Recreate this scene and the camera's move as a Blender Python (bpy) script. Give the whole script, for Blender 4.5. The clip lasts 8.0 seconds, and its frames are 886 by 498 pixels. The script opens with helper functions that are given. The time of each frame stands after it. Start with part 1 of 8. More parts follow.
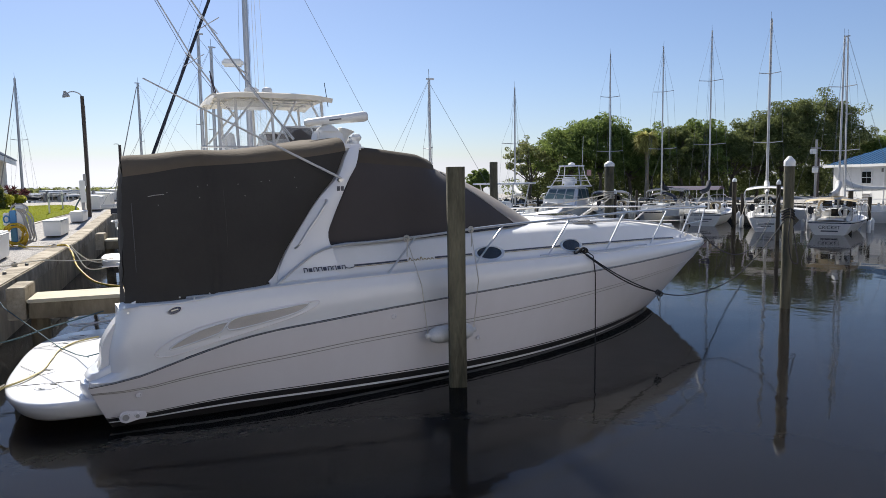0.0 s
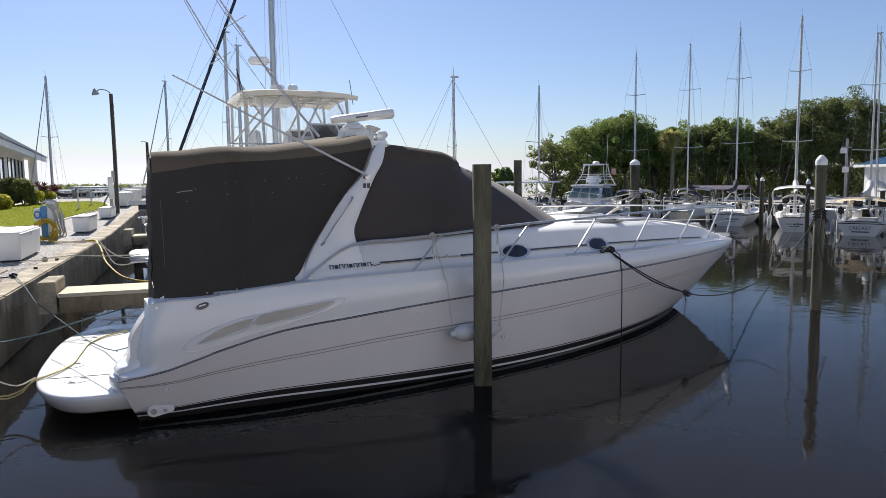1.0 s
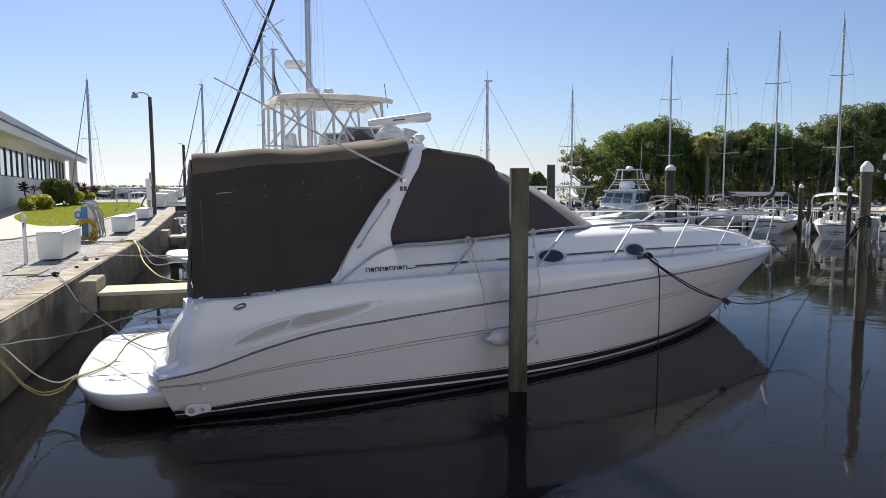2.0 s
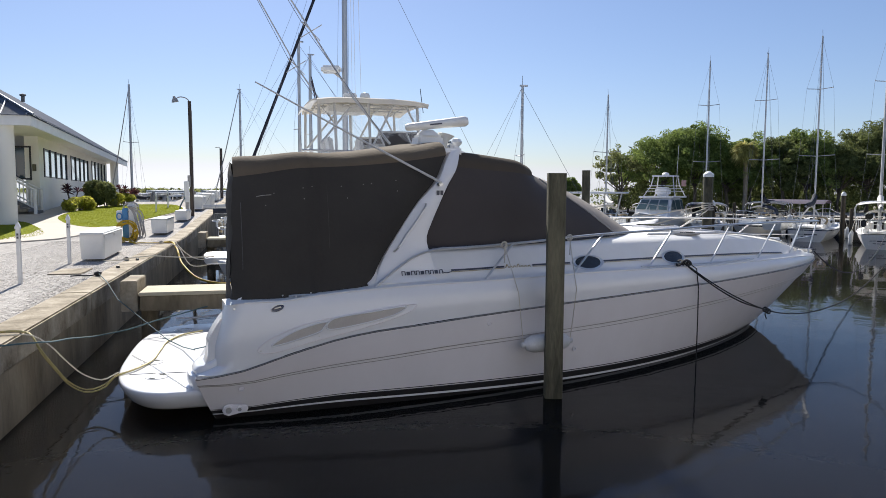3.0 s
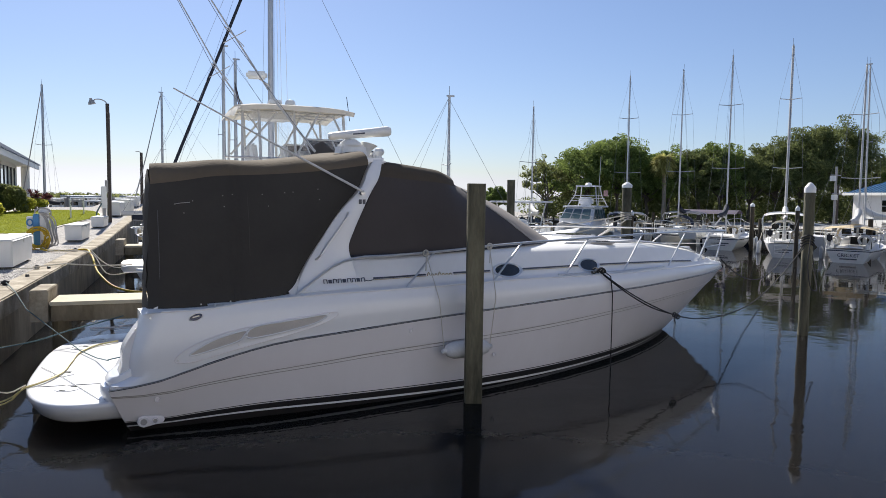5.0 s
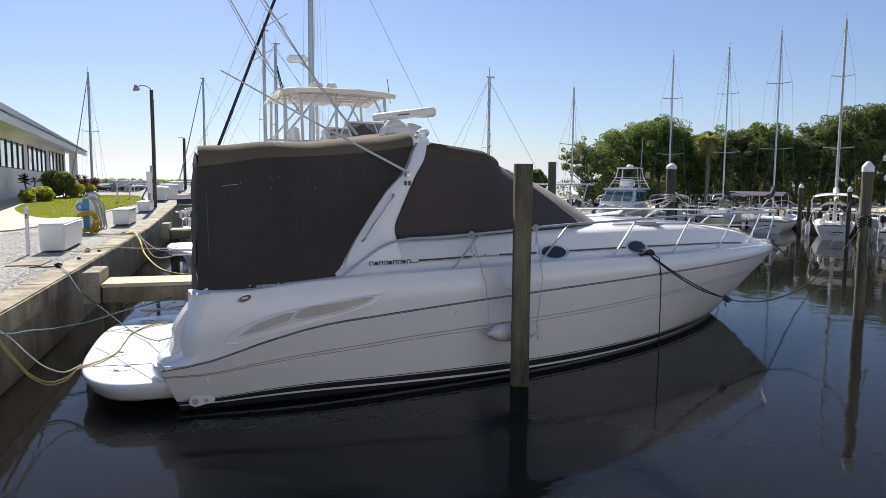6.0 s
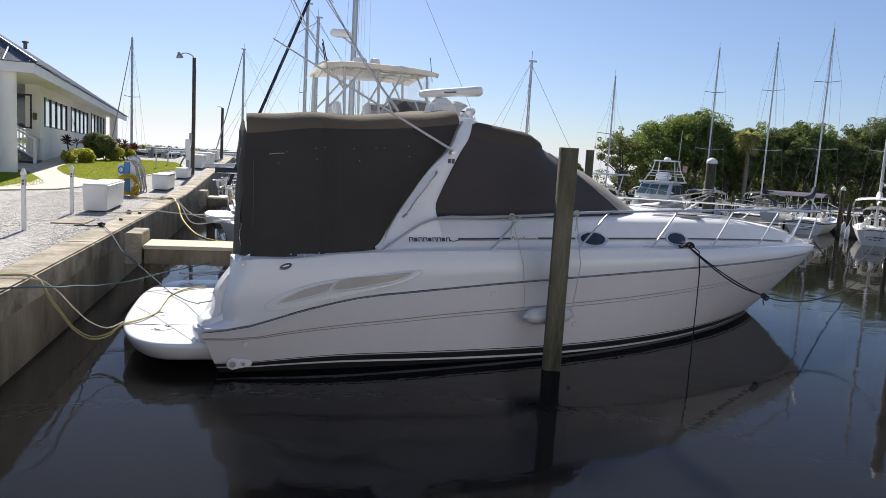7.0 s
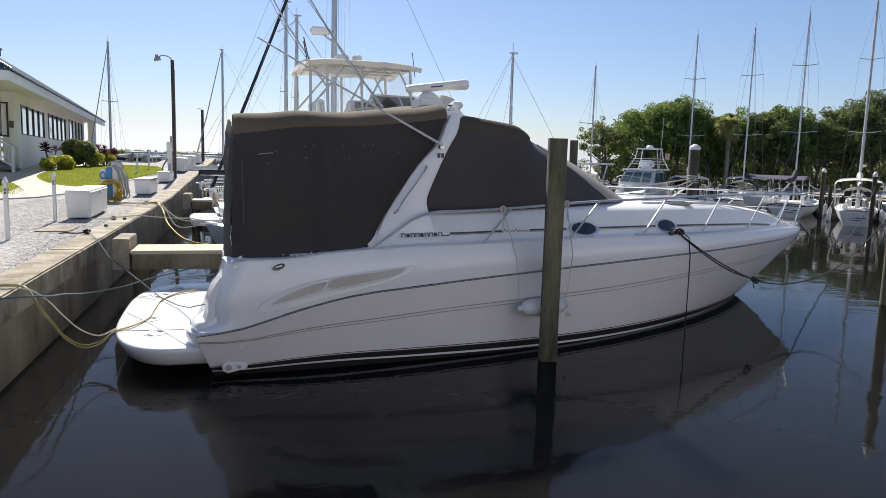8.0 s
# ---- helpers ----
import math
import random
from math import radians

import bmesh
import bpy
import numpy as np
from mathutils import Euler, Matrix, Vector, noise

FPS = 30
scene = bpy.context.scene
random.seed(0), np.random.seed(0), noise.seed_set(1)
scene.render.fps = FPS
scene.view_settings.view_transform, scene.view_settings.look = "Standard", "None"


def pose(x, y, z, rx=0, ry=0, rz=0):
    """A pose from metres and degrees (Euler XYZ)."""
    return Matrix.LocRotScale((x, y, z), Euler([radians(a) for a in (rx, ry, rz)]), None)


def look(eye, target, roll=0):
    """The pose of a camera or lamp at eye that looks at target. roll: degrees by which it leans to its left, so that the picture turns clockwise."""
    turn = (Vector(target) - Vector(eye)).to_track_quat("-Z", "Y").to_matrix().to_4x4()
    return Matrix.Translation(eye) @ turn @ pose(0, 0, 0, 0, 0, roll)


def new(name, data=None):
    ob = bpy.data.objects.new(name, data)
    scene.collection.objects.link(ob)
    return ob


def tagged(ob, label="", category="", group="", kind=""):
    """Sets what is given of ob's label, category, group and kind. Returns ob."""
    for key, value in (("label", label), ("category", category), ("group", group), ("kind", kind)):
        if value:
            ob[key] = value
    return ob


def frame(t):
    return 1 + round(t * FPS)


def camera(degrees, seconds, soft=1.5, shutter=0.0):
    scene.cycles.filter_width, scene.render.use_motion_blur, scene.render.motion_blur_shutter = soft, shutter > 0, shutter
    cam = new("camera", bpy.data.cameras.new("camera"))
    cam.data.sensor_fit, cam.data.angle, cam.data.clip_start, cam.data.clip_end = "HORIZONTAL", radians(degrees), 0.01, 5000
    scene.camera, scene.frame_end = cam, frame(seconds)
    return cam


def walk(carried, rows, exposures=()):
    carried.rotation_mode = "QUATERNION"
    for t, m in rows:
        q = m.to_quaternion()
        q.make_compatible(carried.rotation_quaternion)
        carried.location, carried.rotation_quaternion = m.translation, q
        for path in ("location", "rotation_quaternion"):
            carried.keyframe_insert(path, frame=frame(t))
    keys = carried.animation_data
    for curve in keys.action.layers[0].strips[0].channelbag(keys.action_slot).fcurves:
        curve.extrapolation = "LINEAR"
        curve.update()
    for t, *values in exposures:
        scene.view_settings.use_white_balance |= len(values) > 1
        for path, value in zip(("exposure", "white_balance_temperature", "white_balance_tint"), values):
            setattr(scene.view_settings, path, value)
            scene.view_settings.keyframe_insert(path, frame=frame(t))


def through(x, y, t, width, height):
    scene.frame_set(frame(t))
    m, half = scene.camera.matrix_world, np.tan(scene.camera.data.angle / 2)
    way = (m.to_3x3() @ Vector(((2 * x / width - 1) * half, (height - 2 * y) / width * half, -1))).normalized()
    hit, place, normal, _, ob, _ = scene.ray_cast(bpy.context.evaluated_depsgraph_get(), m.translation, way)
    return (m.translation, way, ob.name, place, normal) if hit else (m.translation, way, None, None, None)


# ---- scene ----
# World: x runs along the motor yacht from stern to bow, z = 0 is just under the water.
cam = camera(64.2, 8.0, soft=0.4)


def eye(x, y, z, yaw, pitch, roll):
    return Matrix.Translation((x, y, z)) @ Matrix.Rotation(radians(yaw), 4, "Z") @ Matrix.Rotation(radians(90 + pitch), 4, "X") @ Matrix.Rotation(radians(roll), 4, "Z")


rows = [
    (0, eye(-0.406, -9.667, 2.596, -29.75, -5.64, -0.86)),
    (0.5, eye(-0.420, -9.654, 2.590, -29.02, -5.66, -0.80)),
    (1, eye(-0.430, -9.616, 2.586, -27.96, -5.75, -0.62)),
    (1.2, eye(-0.434, -9.587, 2.577, -27.44, -5.68, -0.63)),
    (2.3, eye(-0.501, -9.539, 2.586, -24.84, -5.34, 0.04)),
    (2.5, eye(-0.511, -9.531, 2.593, -24.29, -5.28, 0.14)),
    (3, eye(-0.523, -9.512, 2.573, -22.98, -5.01, 0.27)),
    (3.5, eye(-0.564, -9.543, 2.581, -24.25, -4.98, 0.15)),
    (4, eye(-0.538, -9.672, 2.607, -29.38, -4.53, 0.79)),
    (4.2, eye(-0.540, -9.742, 2.627, -30.19, -4.30, 1.10)),
    (5.3, eye(-0.480, -9.645, 2.584, -27.70, -4.52, 0.71)),
    (5.5, eye(-0.506, -9.622, 2.583, -27.08, -4.79, 0.66)),
    (6, eye(-0.550, -9.557, 2.558, -25.66, -5.67, 0.44)),
    (6.5, eye(-0.591, -9.557, 2.519, -25.07, -6.42, 2.15)),
    (7, eye(-0.686, -9.509, 2.504, -23.50, -7.11, 3.49)),
    (7.5, eye(-0.749, -9.443, 2.500, -23.41, -7.19, 2.33)),
    (8, eye(-0.757, -9.456, 2.495, -24.72, -7.46, 1.63)),
]
walk(cam, rows)

# ---- light ----
SUN_YAW, SUN_UP = 7.0, 40.0
world = bpy.data.worlds.new("sky")
scene.world = world
world.use_nodes = True
wt = world.node_tree
sky = wt.nodes.new("ShaderNodeTexSky")
sky.sky_type = "NISHITA"
sky.sun_disc = False
sky.sun_elevation = radians(SUN_UP)
sky.sun_rotation = radians(SUN_YAW)
sky.altitude = 0
sky.air_density = 1.0
sky.dust_density = 0.38
sky.ozone_density = 2.0
bg = wt.nodes["Background"]
bg.inputs["Strength"].default_value = 0.056
tint = wt.nodes.new("ShaderNodeMix")
tint.data_type, tint.blend_type = "RGBA", "MULTIPLY"
tint.inputs["Factor"].default_value = 1.0
tint.inputs["B"].default_value = (0.87, 0.93, 1.14, 1)
wt.links.new(sky.outputs[0], tint.inputs["A"])
haze = wt.nodes.new("ShaderNodeMix")
haze.data_type = "RGBA"
haze.inputs["Factor"].default_value = 0.11
haze.inputs["B"].default_value = (5.0, 6.5, 9.4, 1)
wt.links.new(tint.outputs["Result"], haze.inputs["A"])
sep = wt.nodes.new("ShaderNodeSeparateColor")
wt.links.new(haze.outputs["Result"], sep.inputs[0])
com = wt.nodes.new("ShaderNodeCombineColor")
wt.links.new(sep.outputs[0], com.inputs[0])
for k_, share in ((1, 1.02), (2, 1.08)):
    up_k = wt.nodes.new("ShaderNodeMath")
    up_k.operation = "MULTIPLY"
    up_k.inputs[1].default_value = share
    wt.links.new(sep.outputs[0], up_k.inputs[0])
    most = wt.nodes.new("ShaderNodeMath")
    most.operation = "MAXIMUM"
    wt.links.new(up_k.outputs[0], most.inputs[0])
    wt.links.new(sep.outputs[k_], most.inputs[1])
    wt.links.new(most.outputs[0], com.inputs[k_])
wt.links.new(com.outputs[0], bg.inputs[0])
lamp = bpy.data.lights.new("sun", "SUN")
lamp.energy = 5.0
lamp.angle = radians(0.53)
lamp.color = (1.0, 0.95, 0.87)
sun = new("sun", lamp)
to_sun = Vector((math.sin(radians(SUN_YAW)) * math.cos(radians(SUN_UP)), math.cos(radians(SUN_YAW)) * math.cos(radians(SUN_UP)), math.sin(radians(SUN_UP))))
sun.matrix_world = look(to_sun * 50, (0, 0, 0))
scene.view_settings.exposure = 0.72


# ---- materials ----
def mat(name, color, rough=0.5, metal=0.0, second=None, scale=4.0, detail_scale=40.0, bump=0.0, bump_scale=60.0, coat=0.0, stretch=(1, 1, 1), vary=0.0, island=False, amount=0.6, spec=0.5):
    """A surface with colour changes at two scales, fine relief and, for pieces, a change from one to the next."""
    m = bpy.data.materials.new(name)
    m.use_nodes = True
    nt = m.node_tree
    b = nt.nodes["Principled BSDF"]
    b.inputs["Roughness"].default_value = rough
    b.inputs["Metallic"].default_value = metal
    b.inputs["Coat Weight"].default_value = coat
    b.inputs["Specular IOR Level"].default_value = spec
    second = second or tuple(c * 0.82 for c in color)
    co = nt.nodes.new("ShaderNodeTexCoord")
    mp = nt.nodes.new("ShaderNodeMapping")
    mp.inputs["Scale"].default_value = stretch
    nt.links.new(co.outputs["Object"], mp.inputs["Vector"])
    n1 = nt.nodes.new("ShaderNodeTexNoise")
    n1.inputs["Scale"].default_value = scale
    n1.inputs["Detail"].default_value = 6
    n1.inputs["Roughness"].default_value = 0.62
    n2 = nt.nodes.new("ShaderNodeTexNoise")
    n2.inputs["Scale"].default_value = detail_scale
    n2.inputs["Detail"].default_value = 4
    for n in (n1, n2):
        nt.links.new(mp.outputs[0], n.inputs["Vector"])
    r1 = nt.nodes.new("ShaderNodeMapRange")
    r1.inputs["From Min"].default_value, r1.inputs["From Max"].default_value = 0.33, 0.67
    nt.links.new(n1.outputs["Fac"], r1.inputs["Value"])
    add = nt.nodes.new("ShaderNodeMath")
    add.operation = "MULTIPLY_ADD"
    add.inputs[1].default_value = 0.5
    nt.links.new(n2.outputs["Fac"], add.inputs[0])
    sub = nt.nodes.new("ShaderNodeMath")
    sub.operation = "MULTIPLY"
    sub.inputs[1].default_value = amount
    nt.links.new(r1.outputs[0], sub.inputs[0])
    nt.links.new(sub.outputs[0], add.inputs[2])
    off = nt.nodes.new("ShaderNodeMath")
    off.operation = "SUBTRACT"
    off.inputs[1].default_value = 0.2
    off.use_clamp = True
    nt.links.new(add.outputs[0], off.inputs[0])
    mix = nt.nodes.new("ShaderNodeMix")
    mix.data_type = "RGBA"
    mix.inputs["A"].default_value = (*color, 1)
    mix.inputs["B"].default_value = (*second, 1)
    nt.links.new(off.outputs[0], mix.inputs["Factor"])
    out = mix.outputs["Result"]
    if vary:
        if island:
            src = nt.nodes.new("ShaderNodeNewGeometry").outputs["Random Per Island"]
        else:
            src = nt.nodes.new("ShaderNodeObjectInfo").outputs["Random"]
        hs = nt.nodes.new("ShaderNodeHueSaturation")
        mr = nt.nodes.new("ShaderNodeMapRange")
        mr.inputs["To Min"].default_value, mr.inputs["To Max"].default_value = 1 - vary, 1 + vary
        nt.links.new(src, mr.inputs["Value"])
        nt.links.new(mr.outputs[0], hs.inputs["Value"])
        nt.links.new(out, hs.inputs["Color"])
        out = hs.outputs["Color"]
    nt.links.new(out, b.inputs["Base Color"])
    if bump:
        n3 = nt.nodes.new("ShaderNodeTexNoise")
        n3.inputs["Scale"].default_value = bump_scale
        n3.inputs["Detail"].default_value = 5
        nt.links.new(mp.outputs[0], n3.inputs["Vector"])
        bn = nt.nodes.new("ShaderNodeBump")
        bn.inputs["Strength"].default_value = bump
        bn.inputs["Distance"].default_value = 0.02
        nt.links.new(n3.outputs["Fac"], bn.inputs["Height"])
        nt.links.new(bn.outputs[0], b.inputs["Normal"])
    return m


gel = mat("white_gelcoat", (0.79, 0.80, 0.82), 0.22, second=(0.74, 0.75, 0.765), scale=0.9, detail_scale=9, coat=0.3, amount=0.5)
gel_low = mat("lower_gelcoat", (0.82, 0.80, 0.825), 0.25, second=(0.76, 0.735, 0.75), scale=1.2, detail_scale=7, coat=0.25, stretch=(1, 1, 0.4))
gel_deck = mat("deck_gelcoat", (0.82, 0.81, 0.79), 0.45, second=(0.76, 0.75, 0.72), scale=3, detail_scale=120, bump=0.05, bump_scale=300)
antifoul = mat("bottom_paint", (0.018, 0.017, 0.017), 0.8, second=(0.026, 0.024, 0.022), scale=3, bump=0.2, spec=0.2)
boot_black = mat("boot_stripe_black", (0.022, 0.021, 0.022), 0.45, spec=0.25, second=(0.03, 0.03, 0.03), scale=2)
rubber = mat("dark_rubber", (0.03, 0.03, 0.035), 0.5)
steel = mat("stainless_steel", (0.72, 0.715, 0.70), 0.36, 0.9, second=(0.62, 0.615, 0.60), scale=8)
canvas = mat("black_canvas", (0.044, 0.041, 0.038), 0.92, second=(0.060, 0.056, 0.050), scale=1.6, detail_scale=220, bump=0.35, bump_scale=26, spec=0.2)
canvas_mesh = mat("mesh_canvas", (0.060, 0.053, 0.052), 0.8, second=(0.076, 0.067, 0.065), scale=1.2, detail_scale=300, bump=0.15, bump_scale=18, spec=0.25)
screen_mesh = mat("grey_screen_mesh", (0.11, 0.10, 0.095), 0.5, second=(0.15, 0.135, 0.125), scale=2, detail_scale=90)
thread = mat("pale_thread", (0.42, 0.40, 0.36), 0.8)
tan_mesh = mat("tan_vent_mesh", (0.56, 0.525, 0.48), 0.6, second=(0.46, 0.425, 0.385), scale=3, detail_scale=160, bump=0.3, bump_scale=220)
dark_ink = mat("dark_lettering", (0.06, 0.065, 0.09), 0.4)
gold_ink = mat("gold_lettering", (0.45, 0.36, 0.2), 0.35, 0.4)
navy = mat("navy_enamel", (0.02, 0.03, 0.07), 0.25, coat=0.5)
tinted = mat("tinted_glass", (0.015, 0.017, 0.018), 0.06, spec=0.8)
white_plastic = mat("white_plastic", (0.78, 0.78, 0.76), 0.4, second=(0.70, 0.70, 0.67), scale=2.5, bump=0.05)
fender_mat = mat("fender_vinyl", (0.66, 0.67, 0.68), 0.4, second=(0.5, 0.5, 0.5), scale=5)
concrete = mat("weathered_concrete", (0.46, 0.40, 0.305), 0.9, second=(0.15, 0.118, 0.072), amount=0.95, scale=2.2, detail_scale=22, bump=0.5, bump_scale=45)
wall_concrete = mat("stained_wall_concrete", (0.40, 0.33, 0.225), 0.9, second=(0.145, 0.115, 0.07), amount=0.9, scale=1.3, detail_scale=14, bump=0.6, bump_scale=30, stretch=(1, 1, 0.35))
gravel_mat = mat("shell_gravel", (0.53, 0.505, 0.475), 0.95, second=(0.22, 0.205, 0.19), amount=0.95, scale=9, detail_scale=38, bump=0.9, bump_scale=24, spec=0.15)
stone_mat = mat("gravel_stone", (0.60, 0.565, 0.52), 0.9, second=(0.48, 0.44, 0.40), scale=8, vary=0.35, island=True)
pier_concrete = mat("bleached_pier_concrete", (0.55, 0.495, 0.375), 0.9, second=(0.40, 0.35, 0.245), scale=1.4, detail_scale=20, bump=0.35, bump_scale=50)
rail_grey = mat("dull_rail_vinyl", (0.07, 0.07, 0.08), 0.4)
paving = mat("pale_concrete_path", (0.53, 0.485, 0.415), 0.9, second=(0.44, 0.40, 0.34), scale=0.7, detail_scale=25, bump=0.25)
pile_mat = mat("weathered_pile_wood", (0.185, 0.170, 0.112), 0.85, second=(0.050, 0.047, 0.030), scale=1.7, detail_scale=22, bump=0.9, bump_scale=16, stretch=(2.4, 2.4, 0.45), amount=1.05)
pile_dark = mat("dark_pile_wood", (0.07, 0.055, 0.035), 0.85, second=(0.035, 0.03, 0.022), scale=3, detail_scale=26, bump=0.8, bump_scale=18, stretch=(3, 3, 0.25))
pole_wood = mat("lamp_pole_wood", (0.075, 0.06, 0.05), 0.8, second=(0.04, 0.033, 0.03), scale=3, bump=0.4, stretch=(3, 3, 0.3))
grass_mat = mat("lawn_grass", (0.20, 0.225, 0.018), 0.95, second=(0.145, 0.175, 0.016), scale=0.5, detail_scale=14, bump=0.4, bump_scale=50, spec=0.05)
stucco = mat("cream_stucco", (0.82, 0.80, 0.73), 0.85, second=(0.76, 0.73, 0.65), scale=0.8, detail_scale=30, bump=0.2, bump_scale=90)
white_paint = mat("white_paint", (0.78, 0.78, 0.76), 0.55, second=(0.68, 0.67, 0.63), scale=1.5, detail_scale=18)
grey_metal = mat("grey_metal_roof", (0.20, 0.235, 0.29), 0.5, 0.2, second=(0.15, 0.18, 0.23), scale=1)
blue_metal = mat("blue_metal_roof", (0.07, 0.22, 0.40), 0.4, second=(0.055, 0.17, 0.32), scale=0.6)
black_frame = mat("black_window_frame", (0.015, 0.015, 0.017), 0.4)
window_glass = mat("reflective_window_glass", (0.40, 0.55, 0.62), 0.05, 0.75, second=(0.34, 0.48, 0.55), scale=0.4, spec=1.0)
dark_glass = mat("dark_blue_glass", (0.035, 0.07, 0.10), 0.06, second=(0.025, 0.05, 0.075), scale=0.5, spec=0.7)
pale_pane = mat("pale_teal_pane", (0.16, 0.24, 0.26), 0.08, second=(0.12, 0.19, 0.21), scale=1, spec=0.8)
step_mat = mat("grey_steps", (0.20, 0.19, 0.18), 0.85)
rope_black = mat("black_rope", (0.018, 0.018, 0.02), 0.8, second=(0.035, 0.035, 0.037), scale=30, bump=0.5, bump_scale=90)
rope_teal = mat("teal_rope", (0.06, 0.12, 0.14), 0.85, second=(0.10, 0.15, 0.16), scale=25, bump=0.4)
rope_blue = mat("blue_rope", (0.03, 0.07, 0.20), 0.85, second=(0.06, 0.11, 0.26), scale=25, bump=0.5, bump_scale=80)
yellow_cord = mat("yellow_power_cord", (0.52, 0.35, 0.03), 0.6, second=(0.40, 0.26, 0.03), scale=6, spec=0.2)
hose_mat = mat("faded_yellow_hose", (0.50, 0.42, 0.18), 0.6, second=(0.36, 0.30, 0.13), scale=6)
hose_grey = mat("grey_hose", (0.38, 0.37, 0.36), 0.5)
blue_plastic = mat("blue_plastic", (0.05, 0.23, 0.48), 0.4)
alu = mat("aluminium_spar", (0.52, 0.52, 0.52), 0.38, 0.7, second=(0.42, 0.42, 0.43), scale=2)
white_spar = mat("white_painted_spar", (0.58, 0.58, 0.57), 0.4)
wire = mat("rigging_wire", (0.22, 0.22, 0.23), 0.4, 0.6)
navy_cloth = mat("navy_sail_cover", (0.018, 0.022, 0.035), 0.85, bump=0.4, bump_scale=20)
white_cloth = mat("white_sail_cloth", (0.66, 0.65, 0.62), 0.85, bump=0.4, bump_scale=14)
tan_cloth = mat("tan_canvas", (0.52, 0.42, 0.27), 0.85, second=(0.45, 0.36, 0.22), scale=3, bump=0.3)
maroon_cloth = mat("maroon_canvas", (0.055, 0.04, 0.075), 0.8)
dark_hole = mat("dark_interior", (0.02, 0.018, 0.015), 0.9)
red_paint = mat("faded_flag_cloth", (0.45, 0.28, 0.27), 0.8)
def leaf_material(name, color, second, scale, detail_scale, vary, through=0.30):
    """Leaves that let part of the sun shine through."""
    m = mat(name, color, 0.7, second=second, scale=scale, detail_scale=detail_scale, vary=vary, island=True, spec=0.15)
    nt = m.node_tree
    b = nt.nodes["Principled BSDF"]
    tr = nt.nodes.new("ShaderNodeBsdfTranslucent")
    hue = nt.nodes.new("ShaderNodeHueSaturation")
    hue.inputs["Hue"].default_value = 0.485
    hue.inputs["Value"].default_value = 1.5
    nt.links.new(b.inputs["Base Color"].links[0].from_socket, hue.inputs["Color"])
    nt.links.new(hue.outputs[0], tr.inputs["Color"])
    mx = nt.nodes.new("ShaderNodeMixShader")
    mx.inputs[0].default_value = through
    nt.links.new(b.outputs[0], mx.inputs[1])
    nt.links.new(tr.outputs[0], mx.inputs[2])
    nt.links.new(mx.outputs[0], nt.nodes["Material Output"].inputs["Surface"])
    return m


leaf_mats = [
    leaf_material("broad_leaf", (0.165, 0.225, 0.062), (0.11, 0.16, 0.048), 0.35, 3, 0.35, 0.42),
    leaf_material("dark_leaf", (0.14, 0.17, 0.064), (0.09, 0.112, 0.042), 0.35, 3, 0.35, 0.40),
    leaf_material("dull_leaf", (0.21, 0.235, 0.09), (0.14, 0.16, 0.06), 0.35, 3, 0.5, 0.4),
    leaf_material("palm_leaf", (0.36, 0.36, 0.12), (0.27, 0.26, 0.09), 0.6, 3, 0.4, 0.45),
    leaf_material("bright_leaf", (0.36, 0.37, 0.06), (0.24, 0.26, 0.045), 1.5, 5, 0.4, 0.45),
    leaf_material("red_leaf", (0.085, 0.03, 0.032), (0.05, 0.022, 0.022), 2, 5, 0.4),
]
grass_blade = leaf_material("grass_blade", (0.20, 0.23, 0.018), (0.15, 0.18, 0.016), 0.5, 6, 0.2, 0.45)
palm_bark = mat("pale_palm_bark", (0.26, 0.21, 0.14), 0.9, second=(0.17, 0.14, 0.10), scale=4, bump=0.6, stretch=(1, 1, 3))
weathered_hull = mat("dull_hull_paint", (0.82, 0.81, 0.79), 0.45, second=(0.70, 0.69, 0.66), scale=1.2, detail_scale=10)
bark = mat("grey_bark", (0.12, 0.10, 0.08), 0.9, second=(0.07, 0.06, 0.05), scale=3, bump=0.7, stretch=(2, 2, 0.4))


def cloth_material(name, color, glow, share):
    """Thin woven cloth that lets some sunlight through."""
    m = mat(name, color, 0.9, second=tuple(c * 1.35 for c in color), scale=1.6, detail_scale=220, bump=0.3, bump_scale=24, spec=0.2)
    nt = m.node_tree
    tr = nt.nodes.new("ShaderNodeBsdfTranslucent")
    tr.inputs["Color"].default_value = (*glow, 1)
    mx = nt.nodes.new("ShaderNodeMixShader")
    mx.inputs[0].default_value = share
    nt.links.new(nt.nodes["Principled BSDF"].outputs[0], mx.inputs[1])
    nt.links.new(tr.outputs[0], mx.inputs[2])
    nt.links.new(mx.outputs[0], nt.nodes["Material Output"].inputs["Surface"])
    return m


# the dark canvas again, its colour lightened to brown to look sunlit
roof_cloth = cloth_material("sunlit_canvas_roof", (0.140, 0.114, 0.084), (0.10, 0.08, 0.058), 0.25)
rope_white = cloth_material("white_rope", (0.62, 0.59, 0.53), (0.72, 0.69, 0.62), 0.4)
shell_white = cloth_material("thin_fibreglass_shell", (0.74, 0.73, 0.70), (0.62, 0.58, 0.50), 0.45)
# a darker copy of that brown, for the top that looks less lit
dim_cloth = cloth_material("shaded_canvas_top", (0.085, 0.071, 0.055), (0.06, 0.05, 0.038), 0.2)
# sun on the front panel is put into this lighter grey-brown
front_cloth = cloth_material("sunlit_front_mesh", (0.42, 0.385, 0.355), (0.42, 0.385, 0.35), 0.4)


